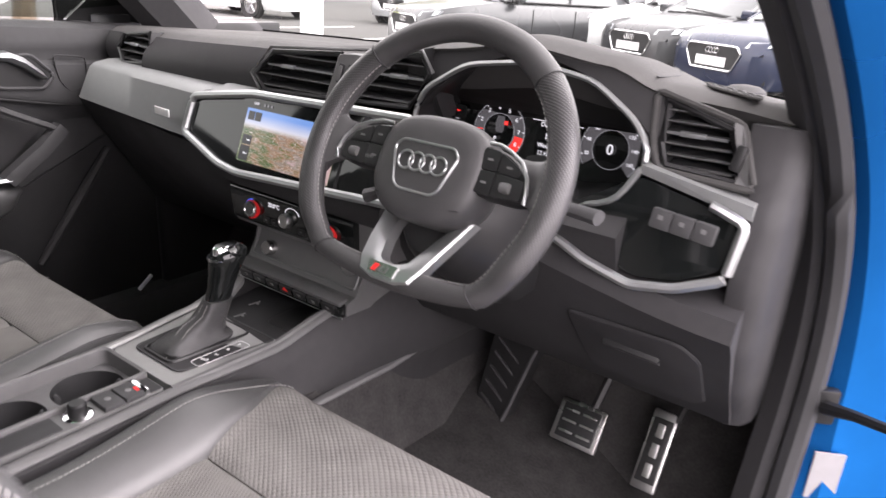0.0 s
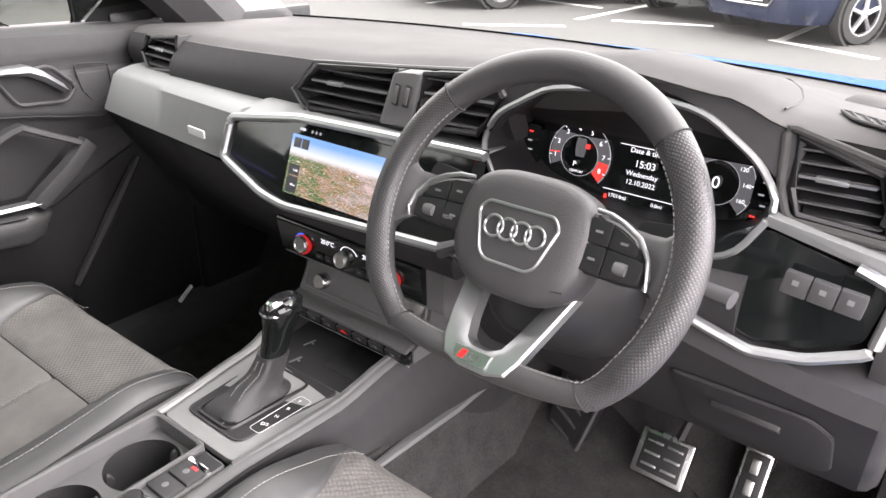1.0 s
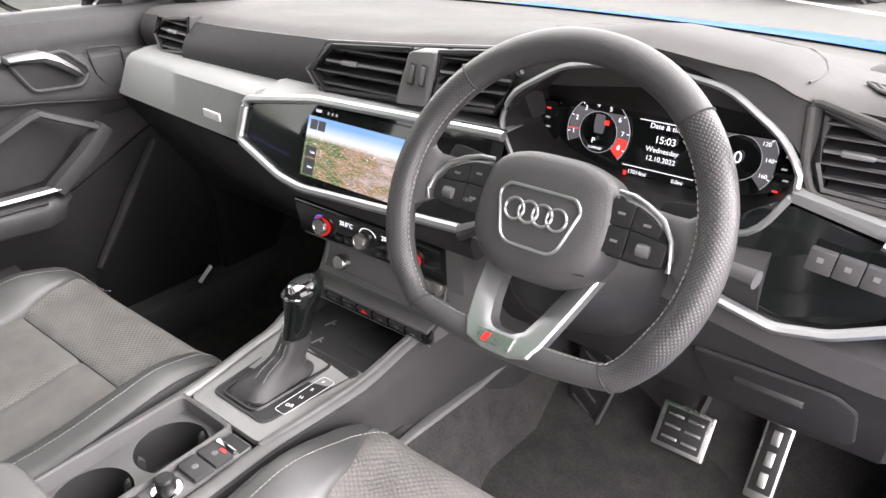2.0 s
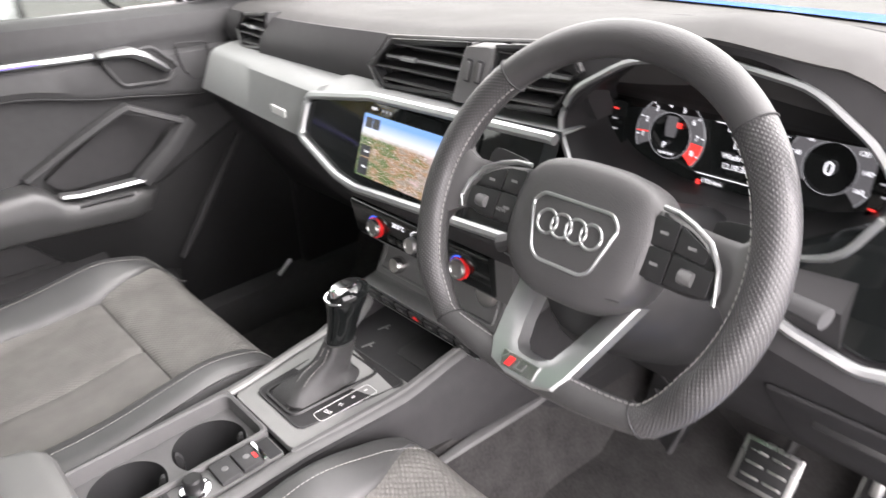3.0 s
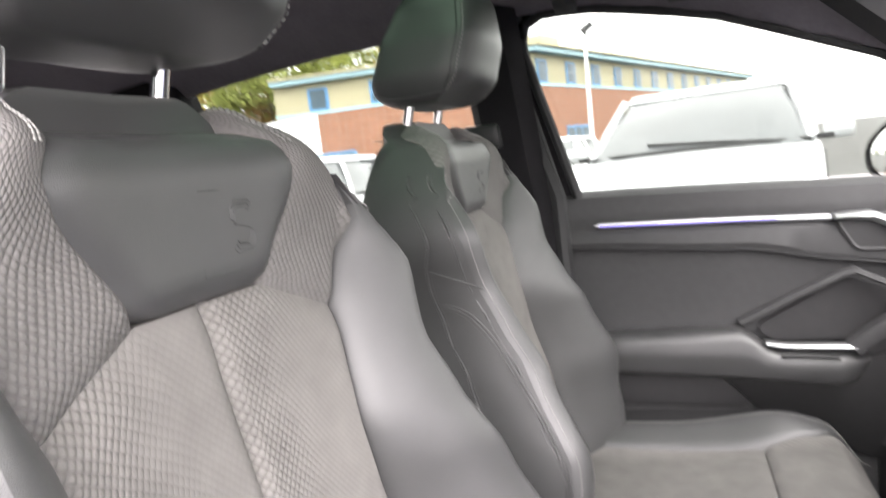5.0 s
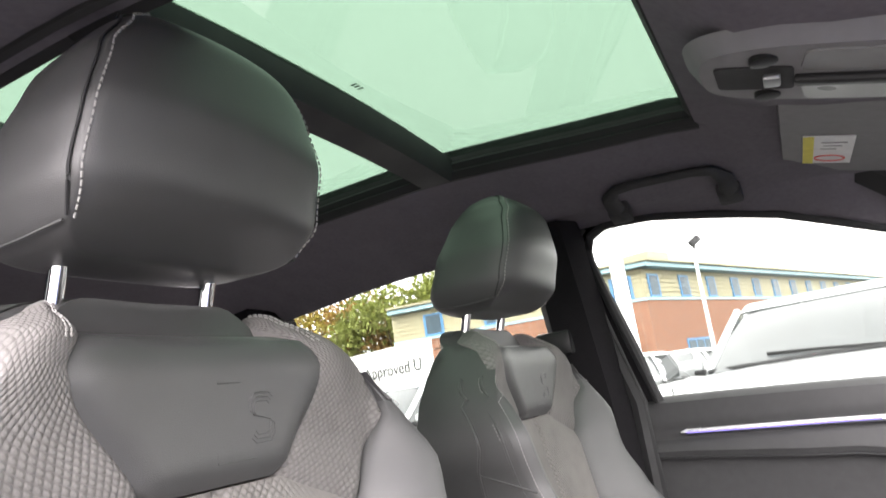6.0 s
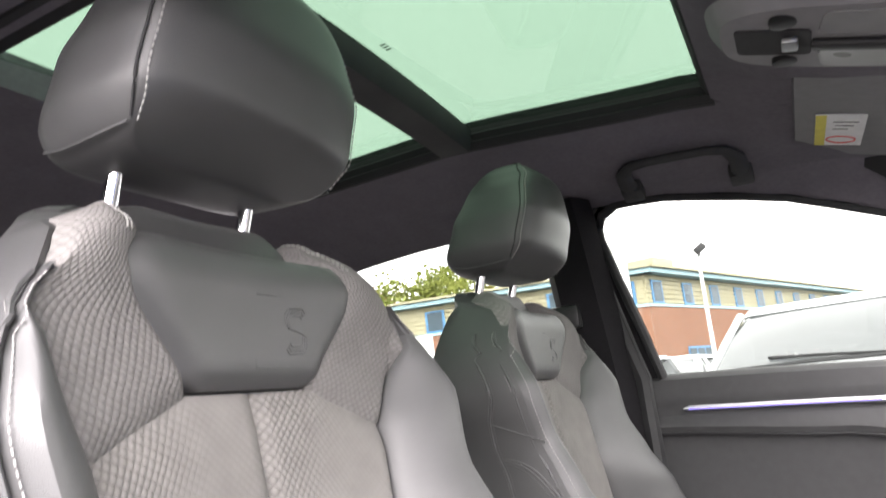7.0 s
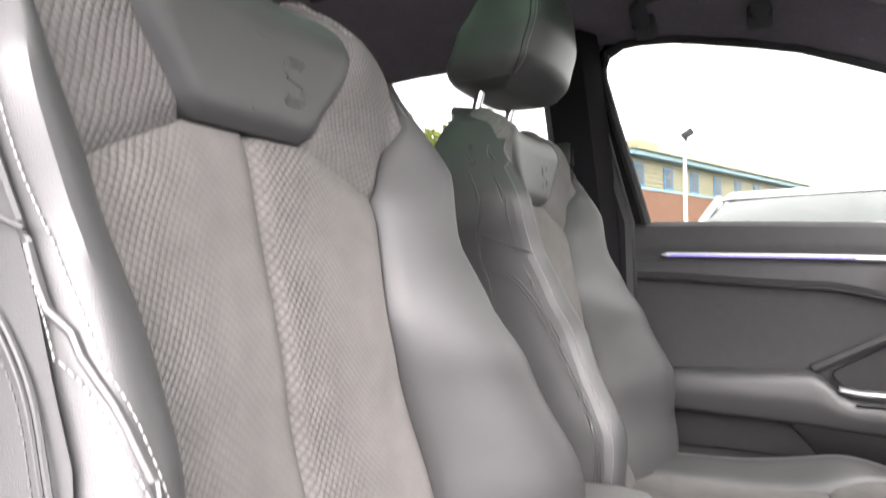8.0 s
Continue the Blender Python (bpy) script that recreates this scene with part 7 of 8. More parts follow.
for k in range(3):
    part("key_mark", box((0.588 + 0.0245 * k, 0.1505 + 0.001 * k, 0.948 - 0.0025 * k), (0.006, 0.0008, 0.005), (-8, 6, 2)), MARK, lsw)
    part("key_word", box((0.588 + 0.0245 * k, 0.1512 + 0.001 * k, 0.9405 - 0.0025 * k), (0.009, 0.0008, 0.0015), (-8, 6, 2)), MARK, lsw)
# rim stitching round the inner edge
for a0, a1 in ((46, 138), (222, 314), (140, 220)):
    run = []
    for a in np.linspace(radians(a0), radians(a1), 40):
        u, v, d_, r, back = rim_section(a)
        run.append(W(u - d_.x * r * 0.96, v - d_.y * r * 0.96, 0.006 - back))
    stitches("rim_stitch", run, 0.0058, 0.0038, wheel, 0.0006)
for a in (45.15, 139.15, 220.85, 314.85):
    u, v, d_, r, back = rim_section(radians(a))
    part("rim_seam", tube([W(u + d_.x * math.cos(t) * r * 1.03, v + d_.y * math.cos(t) * r * 1.03, math.sin(t) * r - back) for t in np.linspace(0, 2 * math.pi, 20, endpoint=False)], 0.0009, 5, True), RUBBER, wheel)

# console switches
for y, w, nm in ((-0.205, 0.025, "parking_brake_switch"), (-0.2325, 0.026, "hold_switch")):
    part(nm, box((0.061, y, 0.659), (0.038, w, 0.008), (0, 0, 0), 0.0025), PLASTIC, cons)
    part("switch_mark", lathe([(0.0045, 0), (0.0035, 0.0008)], 16, Matrix.Translation((0.061, y, 0.6628))), MARK, cons)
part("red_lamp", box((0.066, -0.1965, 0.6632), (0.010, 0.004, 0.001)), RED, cons)
part("brake_plate", box((0.062, -0.1885, 0.660), (0.036, 0.006, 0.009), (18, 0, 0), 0.002), CHROME, cons, "chrome edge of the parking brake switch")
part("switch_well", box((0.062, -0.1765, 0.6565), (0.036, 0.016, 0.004), (0, 0, 0), 0.001), RUBBER, cons)
part("knob_seat", lathe([(0.018, 0), (0.018, 0.002), (0.016, 0.003)], 24, Matrix.Translation((0.060, -0.270, 0.656))), CHROME, cons)
part("volume_knob", lathe([(0.0115, 0.002), (0.011, 0.016), (0.009, 0.018), (0.002, 0.0182)], 24, Matrix.Translation((0.060, -0.270, 0.657))), BLACK, cons, "small dark volume knob in a silver ring")
part("tray_well", box((0.060, -0.333, 0.6562), (0.034, 0.074, 0.005), (0, 0, 0), 0.002), RUBBER, cons)
part("tray_rail", box((0.036, -0.271, 0.6605), (0.005, 0.212, 0.006), (0, 0, 0), 0.002), SATIN, cons, "satin rail between cup tray and switches")
stitches("boot_stitch", [(-0.002, -0.1215, 0.659), (0.001, -0.107, 0.669), (0.006, -0.086, 0.690), (0.013, -0.064, 0.704), (0.016, -0.056, 0.720)], 0.005, 0.0035, gear, 0.0006)
stitches("boot_stitch", [(0.018, -0.1215, 0.659), (0.019, -0.107, 0.669), (0.021, -0.086, 0.690), (0.024, -0.064, 0.704), (0.026, -0.056, 0.720)], 0.005, 0.0035, gear, 0.0006)
# demister grille on the pad
def on_pad(x, y, lift=0.0):
    """A point on the upper pad below x, y."""
    ye, ze = pad_edge(x)
    y0 = 0.82 - 0.14 * abs(x / 0.72) ** 2.2
    v = (y - y0) / (ye - y0)
    return Vector((x, y, 1.028 + (ze - 1.028) * smooth01(v * 1.05) + lift))
go = rounded([on_pad(0.566, 0.300, 0.001), on_pad(0.640, 0.285, 0.001), on_pad(0.640, 0.258, 0.001), on_pad(0.585, 0.268, 0.001)], 0.008, 3)
dg = part("demister_grille", plate(go, (0, 0, 0.002)), RUBBER, dash, "slotted demister grille", smooth=False)
part("grille_rim", tube([p + Vector((0, 0, 0.002)) for p in go], 0.0018, 6, True), DASH, dg)
for k in range(5):
    part("grille_bar", tube([on_pad(0.578 + 0.012 * k, 0.296 - 0.0025 * k, 0.0035), on_pad(0.590 + 0.012 * k, 0.268 - 0.0015 * k, 0.0035)], 0.0016, 5), PLASTIC, dg)
part("sensor_dome", lathe([(0.030, 0.0), (0.028, 0.006), (0.020, 0.011), (0.008, 0.013)], 24, Matrix.Translation(on_pad(0.575, 0.46, -0.002))), DASH, dash, "low round sensor dome")
part("pad_seam", tube([on_pad(x, y, 0.0003) for x, y in ((0.527, 0.235), (0.530, 0.27), (0.528, 0.31), (0.515, 0.36), (0.49, 0.41), (0.45, 0.45), (0.40, 0.475), (0.33, 0.48), (0.26, 0.46), (0.20, 0.42), (0.17, 0.36))], 0.0013, 5), RUBBER, dash)
# etched mark on the roof glass
for k in range(3):
    part("etched_mark", box((-0.008 - 0.008 * k, -0.672, 1.5655), (0.003, 0.009, 0.0006)), MARK, sunroof)
# light reflected in the far footwell, modelled as a small white piece
tg = thing("footwell_glint", (-0.69, 0.25, 0.44), "small white piece standing in for light reflected in the footwell", "tag")
part("tag", box((-0.685, 0.262, 0.438), (0.006, 0.048, 0.010), (38, 0, 0), 0.003), PRINT, tg)

# ---- car park: parked cars, building, trees, lamps ----
CARGLASS = mat("dark_car_glass", (0.085, 0.09, 0.093), 0.05, 0, 0.1, 20, wear=0.02)
TYRE = mat("tyre_rubber", (0.02, 0.02, 0.02), 0.85)
ALLOY = mat("alloy_wheel", (0.5, 0.5, 0.52), 0.3, 0.9)
LAMP = mat("headlamp_glass", (0.55, 0.57, 0.6), 0.1, 0.3)
PAINTS = {"white": mat("white_car_paint", (0.62, 0.63, 0.635), 0.3, 0, 0.03, 10, coat=0.35), "dark grey": mat("grey_car_paint", (0.045, 0.047, 0.05), 0.3, 0.2, 0.05, 10, coat=0.35), "silver": mat("silver_car_paint", (0.45, 0.46, 0.47), 0.32, 0.6, 0.05, 10, coat=0.35), "dark blue": mat("blue_car_paint", (0.008, 0.014, 0.04), 0.3, 0.2, 0.05, 10, coat=0.35)}


def make_car(colour, tall):
    """A parked car, nose towards +y, standing at the origin."""
    H = 1.60 if tall else 1.45
    paint = PAINTS[colour]
    car = thing("parked_car", (0, 0, 0), colour + " parked car with dark windows and alloy wheels", "car", "cars in the car park")
    sc = H / 1.5
    st = [(2.20, 0.62, 0.66), (2.14, 0.74, 0.76), (1.95, 0.84, 0.84), (1.5, 0.89, 0.92), (0.95, 0.90, 0.99), (0.0, 0.905, 1.0), (-1.2, 0.90, 1.01), (-1.8, 0.88, 0.99), (-2.08, 0.80, 0.92), (-2.16, 0.72, 0.80)]
    rings = []
    for y, w, zt in st:
        zt *= sc
        rings.append([(-w * 0.92, y, 0.22), (-w, y, 0.36), (-w, y, 0.62 * sc), (-w * 0.98, y, zt - 0.10), (-w * 0.90, y, zt - 0.015), (-w * 0.5, y, zt + 0.015), (0, y, zt + 0.025), (w * 0.5, y, zt + 0.015), (w * 0.90, y, zt - 0.015), (w * 0.98, y, zt - 0.10), (w, y, 0.62 * sc), (w, y, 0.36), (w * 0.92, y, 0.22)])
    part("body", loft(rings), paint, car)
    def cab(y0, y1, w, z):
        return [(-w * 0.86, y0, z), (w * 0.86, y0, z), (w, y0 - 0.18, z), (w, y1 + 0.18, z), (w * 0.86, y1, z), (-w * 0.86, y1, z), (-w, y1 + 0.18, z), (-w, y0 - 0.18, z)]
    zb = 0.98 * sc
    part("window_glass", loft([cab(1.02, -2.0, 0.83, zb), cab(0.62, -1.86, 0.75, zb + 0.24 * sc), cab(0.22, -1.66, 0.66, zb + 0.44 * sc), cab(0.05, -1.5, 0.60, H - 0.03)]), CARGLASS, car, "dark window glass")
    part("roof", loft([cab(0.24, -1.70, 0.675, zb + 0.435 * sc), cab(0.12, -1.58, 0.64, H - 0.02), cab(-0.2, -1.3, 0.5, H)]), paint, car)
    for s in (-1, 1):
        for a, b, r in (((0.80, 0.90, zb), (0.665, 0.16, zb + 0.45 * sc), 0.035), ((0.835, -0.35, zb), (0.68, -0.42, zb + 0.45 * sc), 0.035), ((0.82, -1.55, zb), (0.67, -1.40, zb + 0.45 * sc), 0.07)):
            part("pillar", tube([(s * a[0], a[1], a[2]), (s * (a[0] + b[0]) / 2 * 1.012, (a[1] + b[1]) / 2, (a[2] + b[2]) / 2), (s * b[0], b[1], b[2])], r, 6), paint, car)
        part("door_mirror", box((s * 0.99, 0.72, zb + 0.06), (0.20, 0.12, 0.13), (0, 0, s * 8), 0.04), paint, car)
        part("headlamp", loft([[(s * 0.48, 2.13, 0.70 * sc), (s * 0.78, 1.98, 0.73 * sc), (s * 0.80, 1.92, 0.80 * sc), (s * 0.50, 2.08, 0.765 * sc)], [(s * 0.48, 2.19, 0.70 * sc), (s * 0.81, 2.05, 0.735 * sc), (s * 0.82, 1.98, 0.80 * sc), (s * 0.50, 2.14, 0.77 * sc)]]), LAMP, car, "clear headlamp")
        for y in (1.36, -1.30):
            m = Matrix.Translation((s * 0.80, y, 0.335)) @ pose(0, 0, 0, 0, s * 90, 0)
            part("wheel_arch", lathe([(0.39, 0.0), (0.39, 0.115), (0.36, 0.118), (0.36, 0.0)], 24, m), TYRE, car)
            w = part("wheel", lathe([(0.22, -0.10), (0.32, -0.10), (0.335, -0.06), (0.335, 0.08), (0.32, 0.115), (0.235, 0.12), (0.235, 0.09), (0.22, 0.09)], 28, m), TYRE, car, "black tyre")
            part("rim", lathe([(0.235, 0.085), (0.235, 0.118), (0.215, 0.118), (0.21, 0.09)], 28, m), ALLOY, w)
            for k in range(5):
                a = 2 * math.pi * k / 5
                part("rim_spoke", tube([m @ Vector((0.03 * math.cos(a), 0.03 * math.sin(a), 0.105)), m @ Vector((0.215 * math.cos(a), 0.215 * math.sin(a), 0.10))], 0.028, 5), ALLOY, w)
            part("rim_hub", lathe([(0.06, 0.07), (0.06, 0.112), (0.02, 0.116)], 14, m), ALLOY, w)
    gr = rounded([(-0.40, 2.19, 0.70 * sc), (0.40, 2.19, 0.70 * sc), (0.46, 2.18, 0.62 * sc), (0.34, 2.18, 0.40 * sc), (-0.34, 2.18, 0.40 * sc), (-0.46, 2.18, 0.62 * sc)], 0.03, 2)
    part("grille", plate(gr, (0, 0.03, 0)), RUBBER, car, "black grille", smooth=False)
    part("grille_frame", tube([Vector(p) + Vector((0, 0.03, 0)) for p in gr], 0.014, 6, True), CHROME, car)
    part("number_plate", box((0, 2.225, 0.50 * sc), (0.50, 0.01, 0.11)), PRINT, car, "plain white plate")
    for k in range(4):
        part("emblem_ring", tube([(-0.075 + 0.05 * k + 0.032 * math.cos(t), 2.222, 0.63 * sc + 0.032 * math.sin(t)) for t in np.linspace(0, 2 * math.pi, 14, endpoint=False)], 0.005, 4, True), CHROME, car)
    for s in (-1, 1):
        part("air_intake", box((s * 0.64, 2.10, 0.36 * sc), (0.26, 0.06, 0.14), (0, 0, -s * 22), 0.02), RUBBER, car)
    part("cowl", tube([(-0.80, 0.90, zb + 0.012), (-0.5, 1.02, zb + 0.02), (0, 1.05, zb + 0.026), (0.5, 1.02, zb + 0.02), (0.80, 0.90, zb + 0.012)], 0.022, 6), RUBBER, car, "black cowl strip below the windscreen")
    part("wiper", tube([(-0.55, 1.0, zb + 0.03), (0.0, 0.94, zb + 0.07), (0.35, 0.90, zb + 0.09)], 0.012, 5), RUBBER, car)
    for s in (-1, 1):
        part("window_trim", tube([(s * 0.845, 0.90, zb + 0.005), (s * 0.848, -0.3, zb + 0.01), (s * 0.84, -1.7, zb + 0.01)], 0.014, 5), RUBBER, car)
        part("pillar_trim", tube([(s * 0.80, 0.84, zb + 0.02), (s * 0.735, 0.46, zb + 0.25 * sc), (s * 0.67, 0.10, zb + 0.44 * sc)], 0.018, 5), RUBBER, car)
        part("mirror_foot", box((s * 0.90, 0.74, zb + 0.02), (0.12, 0.08, 0.04), (0, 0, 0), 0.012), RUBBER, car)
        for y in (0.42, -0.40):
            part("door_gap", tube([(s * 0.908, y, 0.34), (s * 0.908, y - 0.02, 0.62 * sc), (s * 0.892, y - 0.03, zb - 0.09)], 0.007, 4), RUBBER, car)
    part("bumper_lip", box((0, 2.13, 0.25), (1.3, 0.10, 0.05), (0, 0, 0), 0.02), RUBBER, car)
    part("waist_line", tube([(0.905, y, 0.70 * sc) for y in np.linspace(-1.7, 1.0, 6)], 0.008, 4), paint, car)
    return car


def place(colour, tall, spots):
    first = make_car(colour, tall)
    for x, y, rz in spots[1:]:
        copy_thing(first, pose(x, y, 0, 0, 0, rz))
    first.matrix_basis = pose(spots[0][0], spots[0][1], 0, 0, 0, spots[0][2])
place("dark grey", False, [(-5.6, 10.3, 154), (-2.35, 11.6, 152), (-5.4, 19.5, 0), (-13.5, 19.5, 0)])
place("white", True, [(-4.25, 12.7, 152), (-15.8, 12.6, 92), (-8.2, 19.5, 0), (-11.0, 19.5, 0)])
place("silver", False, [(-12.2, 16.6, 184), (-10.2, -3.0, -96), (-7.0, -4.9, -96), (-2.6, 19.5, 0)])
place("silver", True, [(-6.0, 0.05, -100)])
place("dark blue", False, [(-0.75, 10.5, 150), (0.5, 19.5, 0)])
place("white", False, [(-12.6, -5.5, -96), (-14.0, -8.0, -96), (-13.3, -2.6, -96)])

# bay lines
for k in range(10):
    x = -17.0 + 2.6 * k
    tagged(part("bay_line", box((x, 10.6, 0.002), (0.10, 4.2, 0.008)), LINE), "white painted parking bay line on the asphalt", "road marking", "bay lines")
for x, y, rz in ((-3.0, 9.0, 22), (-0.9, 8.3, -25), (-4.3, 7.4, 40), (-5.0, 10.1, -12), (2.0, 8.6, 15)):
    tagged(part("road_dash", box((x, y, 0.003), (1.3, 0.11, 0.008), (0, 0, rz)), LINE), "white painted dash on the asphalt", "road marking", "bay lines")

# building
BRICK = bpy.data.materials.new("red_brick")
BRICK.use_nodes = True
nt = BRICK.node_tree
bp = nt.nodes["Principled BSDF"]
bt = nt.nodes.new("ShaderNodeTexBrick")
bt.inputs["Color1"].default_value, bt.inputs["Color2"].default_value, bt.inputs["Mortar"].default_value = (0.27, 0.125, 0.075, 1), (0.19, 0.085, 0.052, 1), (0.27, 0.22, 0.18, 1)
bt.inputs["Scale"].default_value, bt.inputs["Mortar Size"].default_value = 4.4, 0.012
tcb = nt.nodes.new("ShaderNodeTexCoord")
mpb = nt.nodes.new("ShaderNodeMapping")
mpb.inputs["Rotation"].default_value = (radians(90), 0, 0)
nt.links.new(tcb.outputs["Object"], mpb.inputs["Vector"])
nt.links.new(mpb.outputs[0], bt.inputs["Vector"])
nt.links.new(bt.outputs["Color"], bp.inputs["Base Color"])
bp.inputs["Roughness"].default_value = 0.9
CLAD = mat("cream_cladding", (0.34, 0.31, 0.20), 0.6, 0, 0.06, 3)
FASCIA = mat("pale_blue_fascia", (0.30, 0.46, 0.52), 0.5, 0, 0.05, 3)
FRAME_B = mat("blue_window_frame", (0.07, 0.21, 0.40), 0.5)
WPANE = mat("window_pane", (0.05, 0.075, 0.095), 0.3, 0, 0.2, 2, spec=0.3)
POLE = mat("white_post_paint", (0.7, 0.7, 0.69), 0.5, 0, 0.06, 6)
bld = thing("office_building", (-31.7, -5.8, 0), "two storey red brick office with cream upper floor", "building")
def wing_wall(p0, p1, n, ground):
    """One front: brick below, ribbed cladding above with n windows, blue fascia and roof edge."""
    p0, p1 = Vector((*p0, 0)), Vector((*p1, 0))
    d = (p1 - p0).normalized()
    nrm = Vector((d.y, -d.x, 0))
    if nrm.dot(Vector((0, 0, 0)) - p0) < 0:
        nrm = -nrm
    L = (p1 - p0).length
    def Q(s, h, o=0.0):
        return p0 + d * s + nrm * o + Vector((0, 0, h))
    def slab(s0, s1, h0, h1, o0, o1):
        return loft([[Q(s0, h0, o0), Q(s1, h0, o0), Q(s1, h0, o1), Q(s0, h0, o1)], [Q(s0, h1, o0), Q(s1, h1, o0), Q(s1, h1, o1), Q(s0, h1, o1)]])
    part("brick_wall", slab(0, L, 0, 4.3, -0.3, 0.0), BRICK, bld, "red brick lower wall", smooth=False)
    part("clad_wall", slab(0, L, 4.4, 5.75, -0.3, -0.08), CLAD, bld, "cream ribbed cladding", smooth=False)
    for k in range(6):
        h = 4.46 + 0.22 * k
        part("cladding_rib", slab(0, L, h, h + 0.13, -0.08, -0.04), CLAD, bld, smooth=False)
    part("blue_band", slab(0, L, 4.28, 4.40, -0.3, 0.04), FASCIA, bld, smooth=False)
    part("fascia", slab(-0.3, L, 5.76, 5.96, -0.3, 0.45), FASCIA, bld, "pale blue roof fascia", smooth=False)
    part("roof", slab(-0.3, L, 5.98, 6.08, -8.0, 0.60), CLAD, bld, smooth=False)
    for k in range(n):
        s = 0.5 + 3.05 * k
        w = part("window", slab(s, s + 1.0, 4.42, 5.50, -0.1, 0.0), FRAME_B, bld, "blue framed window", smooth=False)
        part("pane", slab(s + 0.12, s + 0.88, 4.52, 5.42, 0.0, 0.012), WPANE, w, smooth=False)
    for k in range(ground):
        s = 3.0 + 5.6 * k
        w = part("window", slab(s, s + 2.6, 0.9, 2.4, -0.1, 0.03), FRAME_B, bld, "blue framed window", smooth=False)
        for j in range(3):
            part("pane", slab(s + 0.1 + 0.84 * j, s + 0.82 + 0.84 * j, 1.0, 2.3, 0.03, 0.042), WPANE, w, smooth=False)
wing_wall((-31.7, -5.8), (-71.0, 7.3), 13, 6)
wing_wall((-31.7, -5.8), (-29.9, -18.0), 4, 2)
part("roof_plant", box((-36.5, -6.3, 6.6), (2.2, 1.6, 0.9), (0, 0, -18), 0.03), CLAD, bld, "grey plant box on the roof")
for k in range(4):
    part("roof_vent", box((-41.0 - 3.5 * k, -3.0 + 1.1 * k, 6.3), (1.1, 0.8, 0.35), (0, 0, -18), 0.05), ALLOY, bld)

# lamp post and columns
lp = thing("street_lamp", (-22, -2.5, 0), "thin white lamp post with a tilted flood light", "lamp post")
part("pole", tube([(-22, -2.5, 0), (-22, -2.48, 2.0), (-22, -2.45, 4.6)], [0.075, 0.065, 0.05], 10), POLE, lp)
part("flood_light", box((-21.9, -2.35, 4.82), (0.16, 0.36, 0.22), (35, 0, 20), 0.04), PLASTIC, lp, "dark flood light head")
part("bracket", tube([(-22, -2.45, 4.5), (-21.98, -2.35, 4.8)], 0.03, 6), PLASTIC, lp)
for x, y, h, r in ((-22, -4.85, 6.3, 0.24), (-10.4, 10.0, 5.0, 0.24)):
    cl = thing("white_column", (x, y, 0), "round white painted steel column", "column")
    part("shaft", tube([(x, y, 0), (x, y, h * 0.5), (x, y, h)], r, 14), POLE, cl)
    part("cap", lathe([(r * 1.1, 0), (r * 1.1, 0.1), (r * 0.3, 0.16)], 14, Matrix.Translation((x, y, h))), ALLOY, cl)

# board with lettering
sg = thing("sales_board", (-14.4, -9.0, 0), "white sales board on two posts", "sign")
SD = Vector((0.30, 0.954, 0)).normalized()
def SB(s, h, o=0.0):
    return Vector((-14.4, -9.3, 0)) + SD * s + Vector((0.954, -0.30, 0)) * o + Vector((0, 0, h))
part("board", plate([SB(-1.6, 1.75), SB(1.6, 1.75), SB(1.6, 2.65), SB(-1.6, 2.65)], (-0.04, 0.012, 0), 0.01), PRINT, sg, smooth=False)
for s in (-1.3, 1.3):
    part("post", tube([SB(s, 0, -0.08), SB(s, 2.5, -0.08)], 0.05, 8), POLE, sg)
text("Approved U", SB(0.2, 2.1, 0.03), 0.42, Matrix.Rotation(math.atan2(SD.y, SD.x), 4, "Z") @ pose(0, 0, 0, 90, 0, 0), PLASTIC, sg)

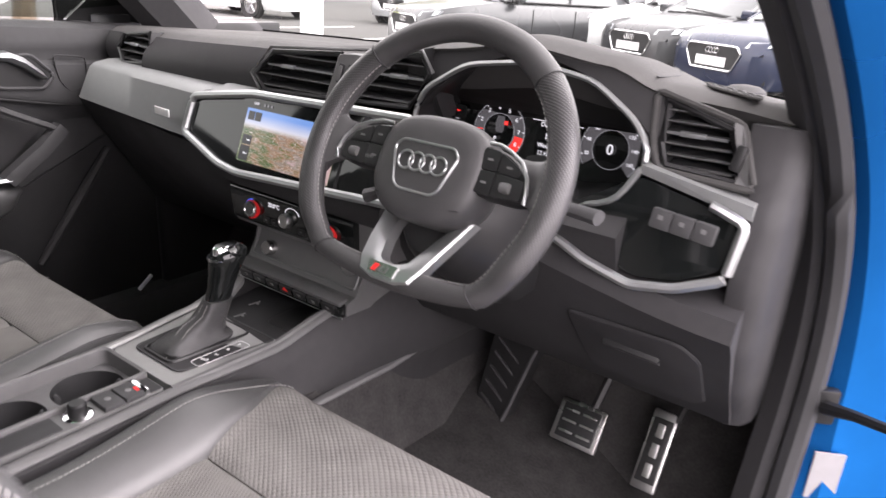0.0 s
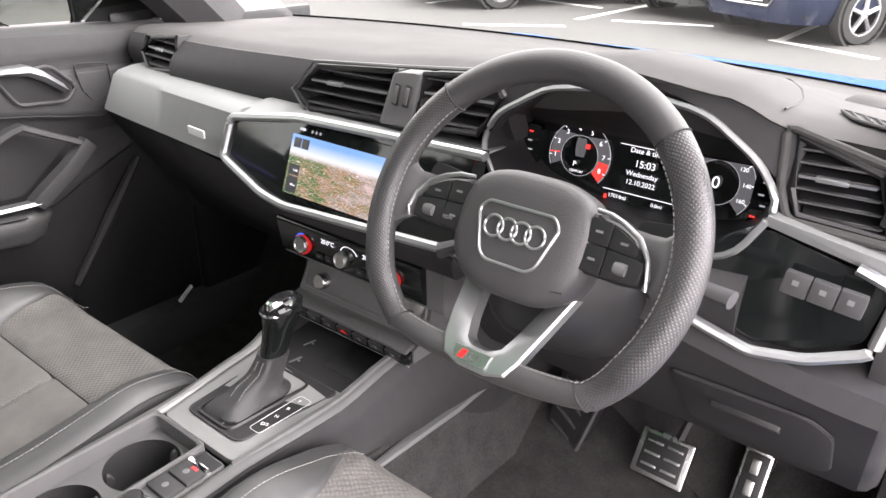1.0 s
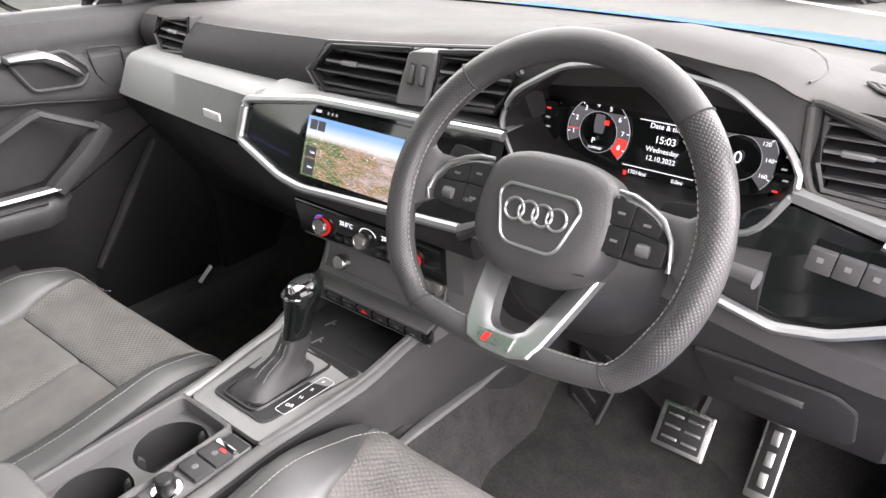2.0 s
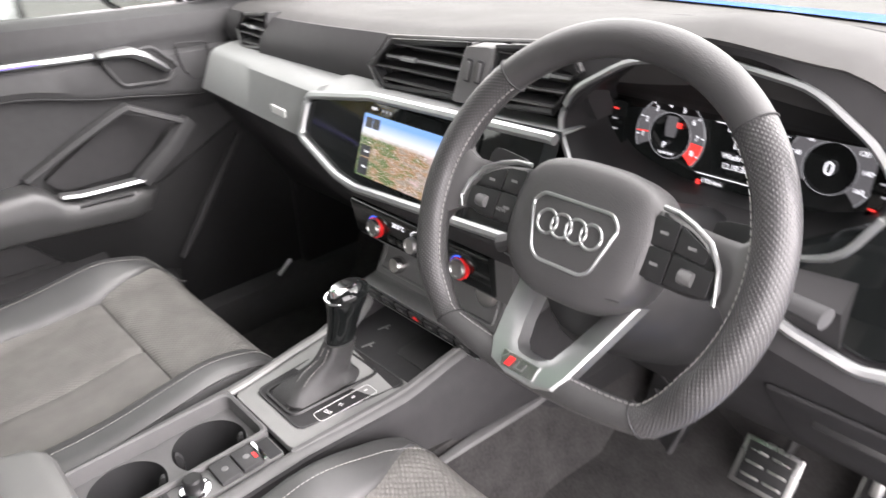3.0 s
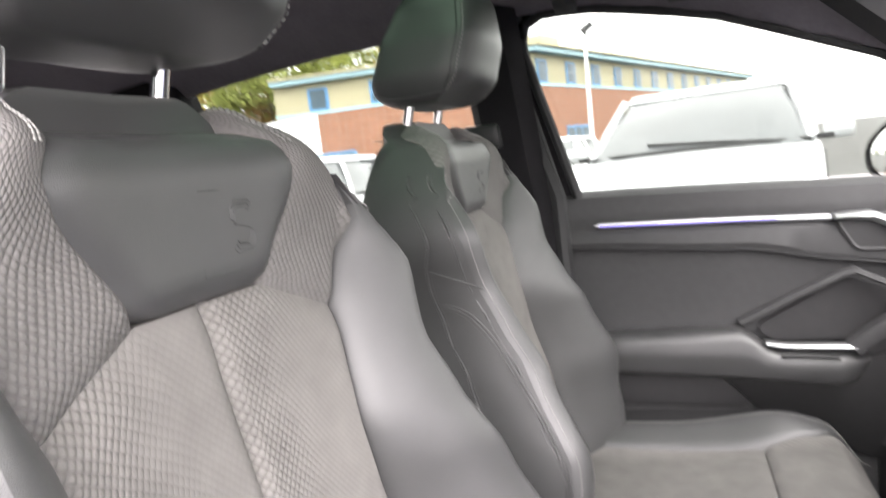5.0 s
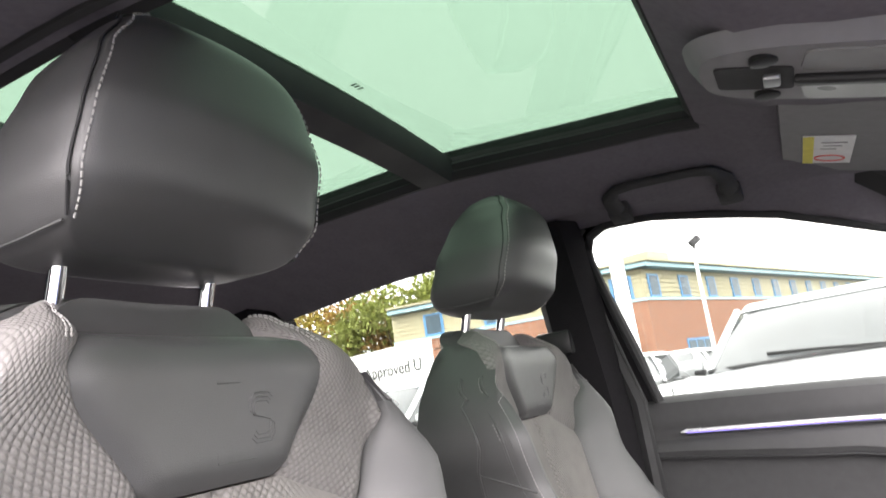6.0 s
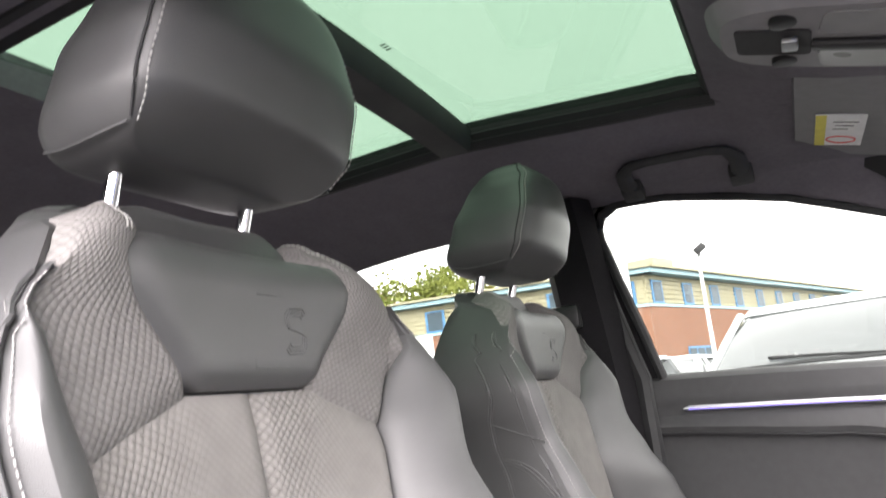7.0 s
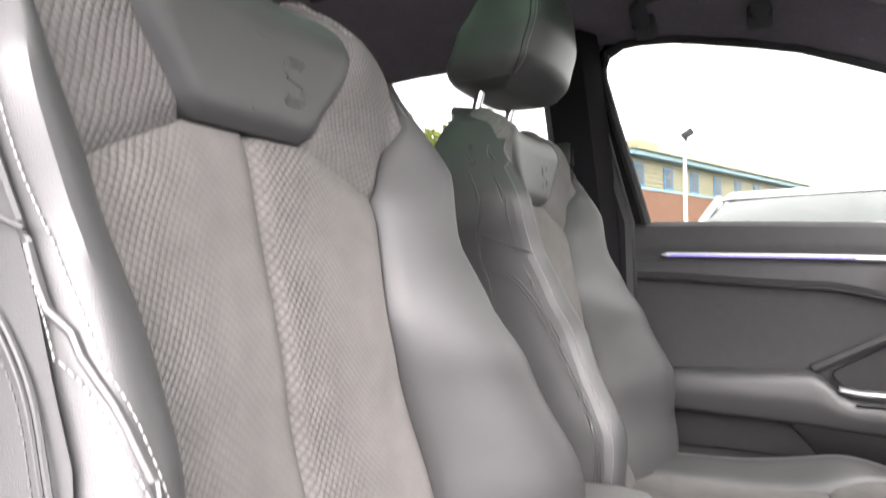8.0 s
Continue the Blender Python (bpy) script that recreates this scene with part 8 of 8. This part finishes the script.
# trees
BARK = mat("bark", (0.10, 0.075, 0.05), 0.95, 0, 0.3, 8)
def leaf_mat(name, c):
    m = mat(name, c, 0.7, 0, 0.35, 0.8)
    m.node_tree.nodes["Principled BSDF"].inputs["Subsurface Weight"].default_value = 0.0
    return m
LEAVES = [leaf_mat("green_leaves", (0.24, 0.27, 0.07)), leaf_mat("yellow_leaves", (0.42, 0.35, 0.09)), leaf_mat("orange_leaves", (0.36, 0.22, 0.07))]
def make_tree(x, y, h, m_, seed):
    rnd = random.Random(seed)
    t = thing("tree", (x, y, 0), "broad autumn tree with green and yellow leaves", "tree", "trees by the car park")
    part("trunk", tube([(x, y, 0), (x + 0.1, y, h * 0.25), (x - 0.05, y + 0.1, h * 0.5), (x, y, h * 0.75)], [0.28, 0.22, 0.15, 0.06], 8), BARK, t)
    tips = []
    for k in range(9):
        a, z0 = rnd.uniform(0, 6.28), h * rnd.uniform(0.28, 0.6)
        r = h * rnd.uniform(0.18, 0.32)
        tip = Vector((x + r * math.cos(a), y + r * math.sin(a), z0 + h * rnd.uniform(0.12, 0.3)))
        part("limb", tube([(x, y, z0), (x + r * 0.5 * math.cos(a), y + r * 0.5 * math.sin(a), z0 + h * 0.08), tip], [0.10, 0.06, 0.02], 5), BARK, t)
        tips.append(tip)
    verts, faces = [], []
    for c in tips + [Vector((x, y, h * 0.8)), Vector((x, y, h * 0.62))]:
        for _ in range(4):
            cc = c + Vector((rnd.gauss(0, 0.5), rnd.gauss(0, 0.5), rnd.gauss(0, 0.45)))
            for _ in range(75):
                p = cc + Vector((rnd.gauss(0, 0.6), rnd.gauss(0, 0.6), rnd.gauss(0, 0.5)))
                u = Vector((rnd.gauss(0, 1), rnd.gauss(0, 1), rnd.gauss(0, 1))).normalized() * rnd.uniform(0.12, 0.24)
                w = u.orthogonal().normalized() * u.length * 0.7
                i = len(verts)
                verts += [p - u, p + w, p + u, p - w]
                faces.append((i, i + 1, i + 2, i + 3))
    me = bpy.data.meshes.new("crown")
    me.from_pydata([v - Vector((x, y, 0)) for v in verts], [], faces)
    me.materials.append(m_)
    cr = new("crown", me)
    cr.parent = t
    tagged(cr, "loose crown of small leaves")
for k, (x, y, h, c) in enumerate(((-38, -26.5, 9.5, 2), (-38.5, -23.0, 10.2, 0), (-37, -30, 8.5, 1), (-41, -20.0, 10.5, 0), (-42, -16.0, 9.6, 1), (-24, 14, 7.5, 0), (-27, 20, 8.0, 1), (-21, 24, 8, 0), (8, -30, 9, 0), (-3, -34, 9, 1), (-12, -33, 9, 0), (-4.5, -17, 6.5, 1), (-7.2, -19.5, 7, 0), (-9.6, -22.5, 7, 1))):
    make_tree(x, y, h, LEAVES[c], k + 3)
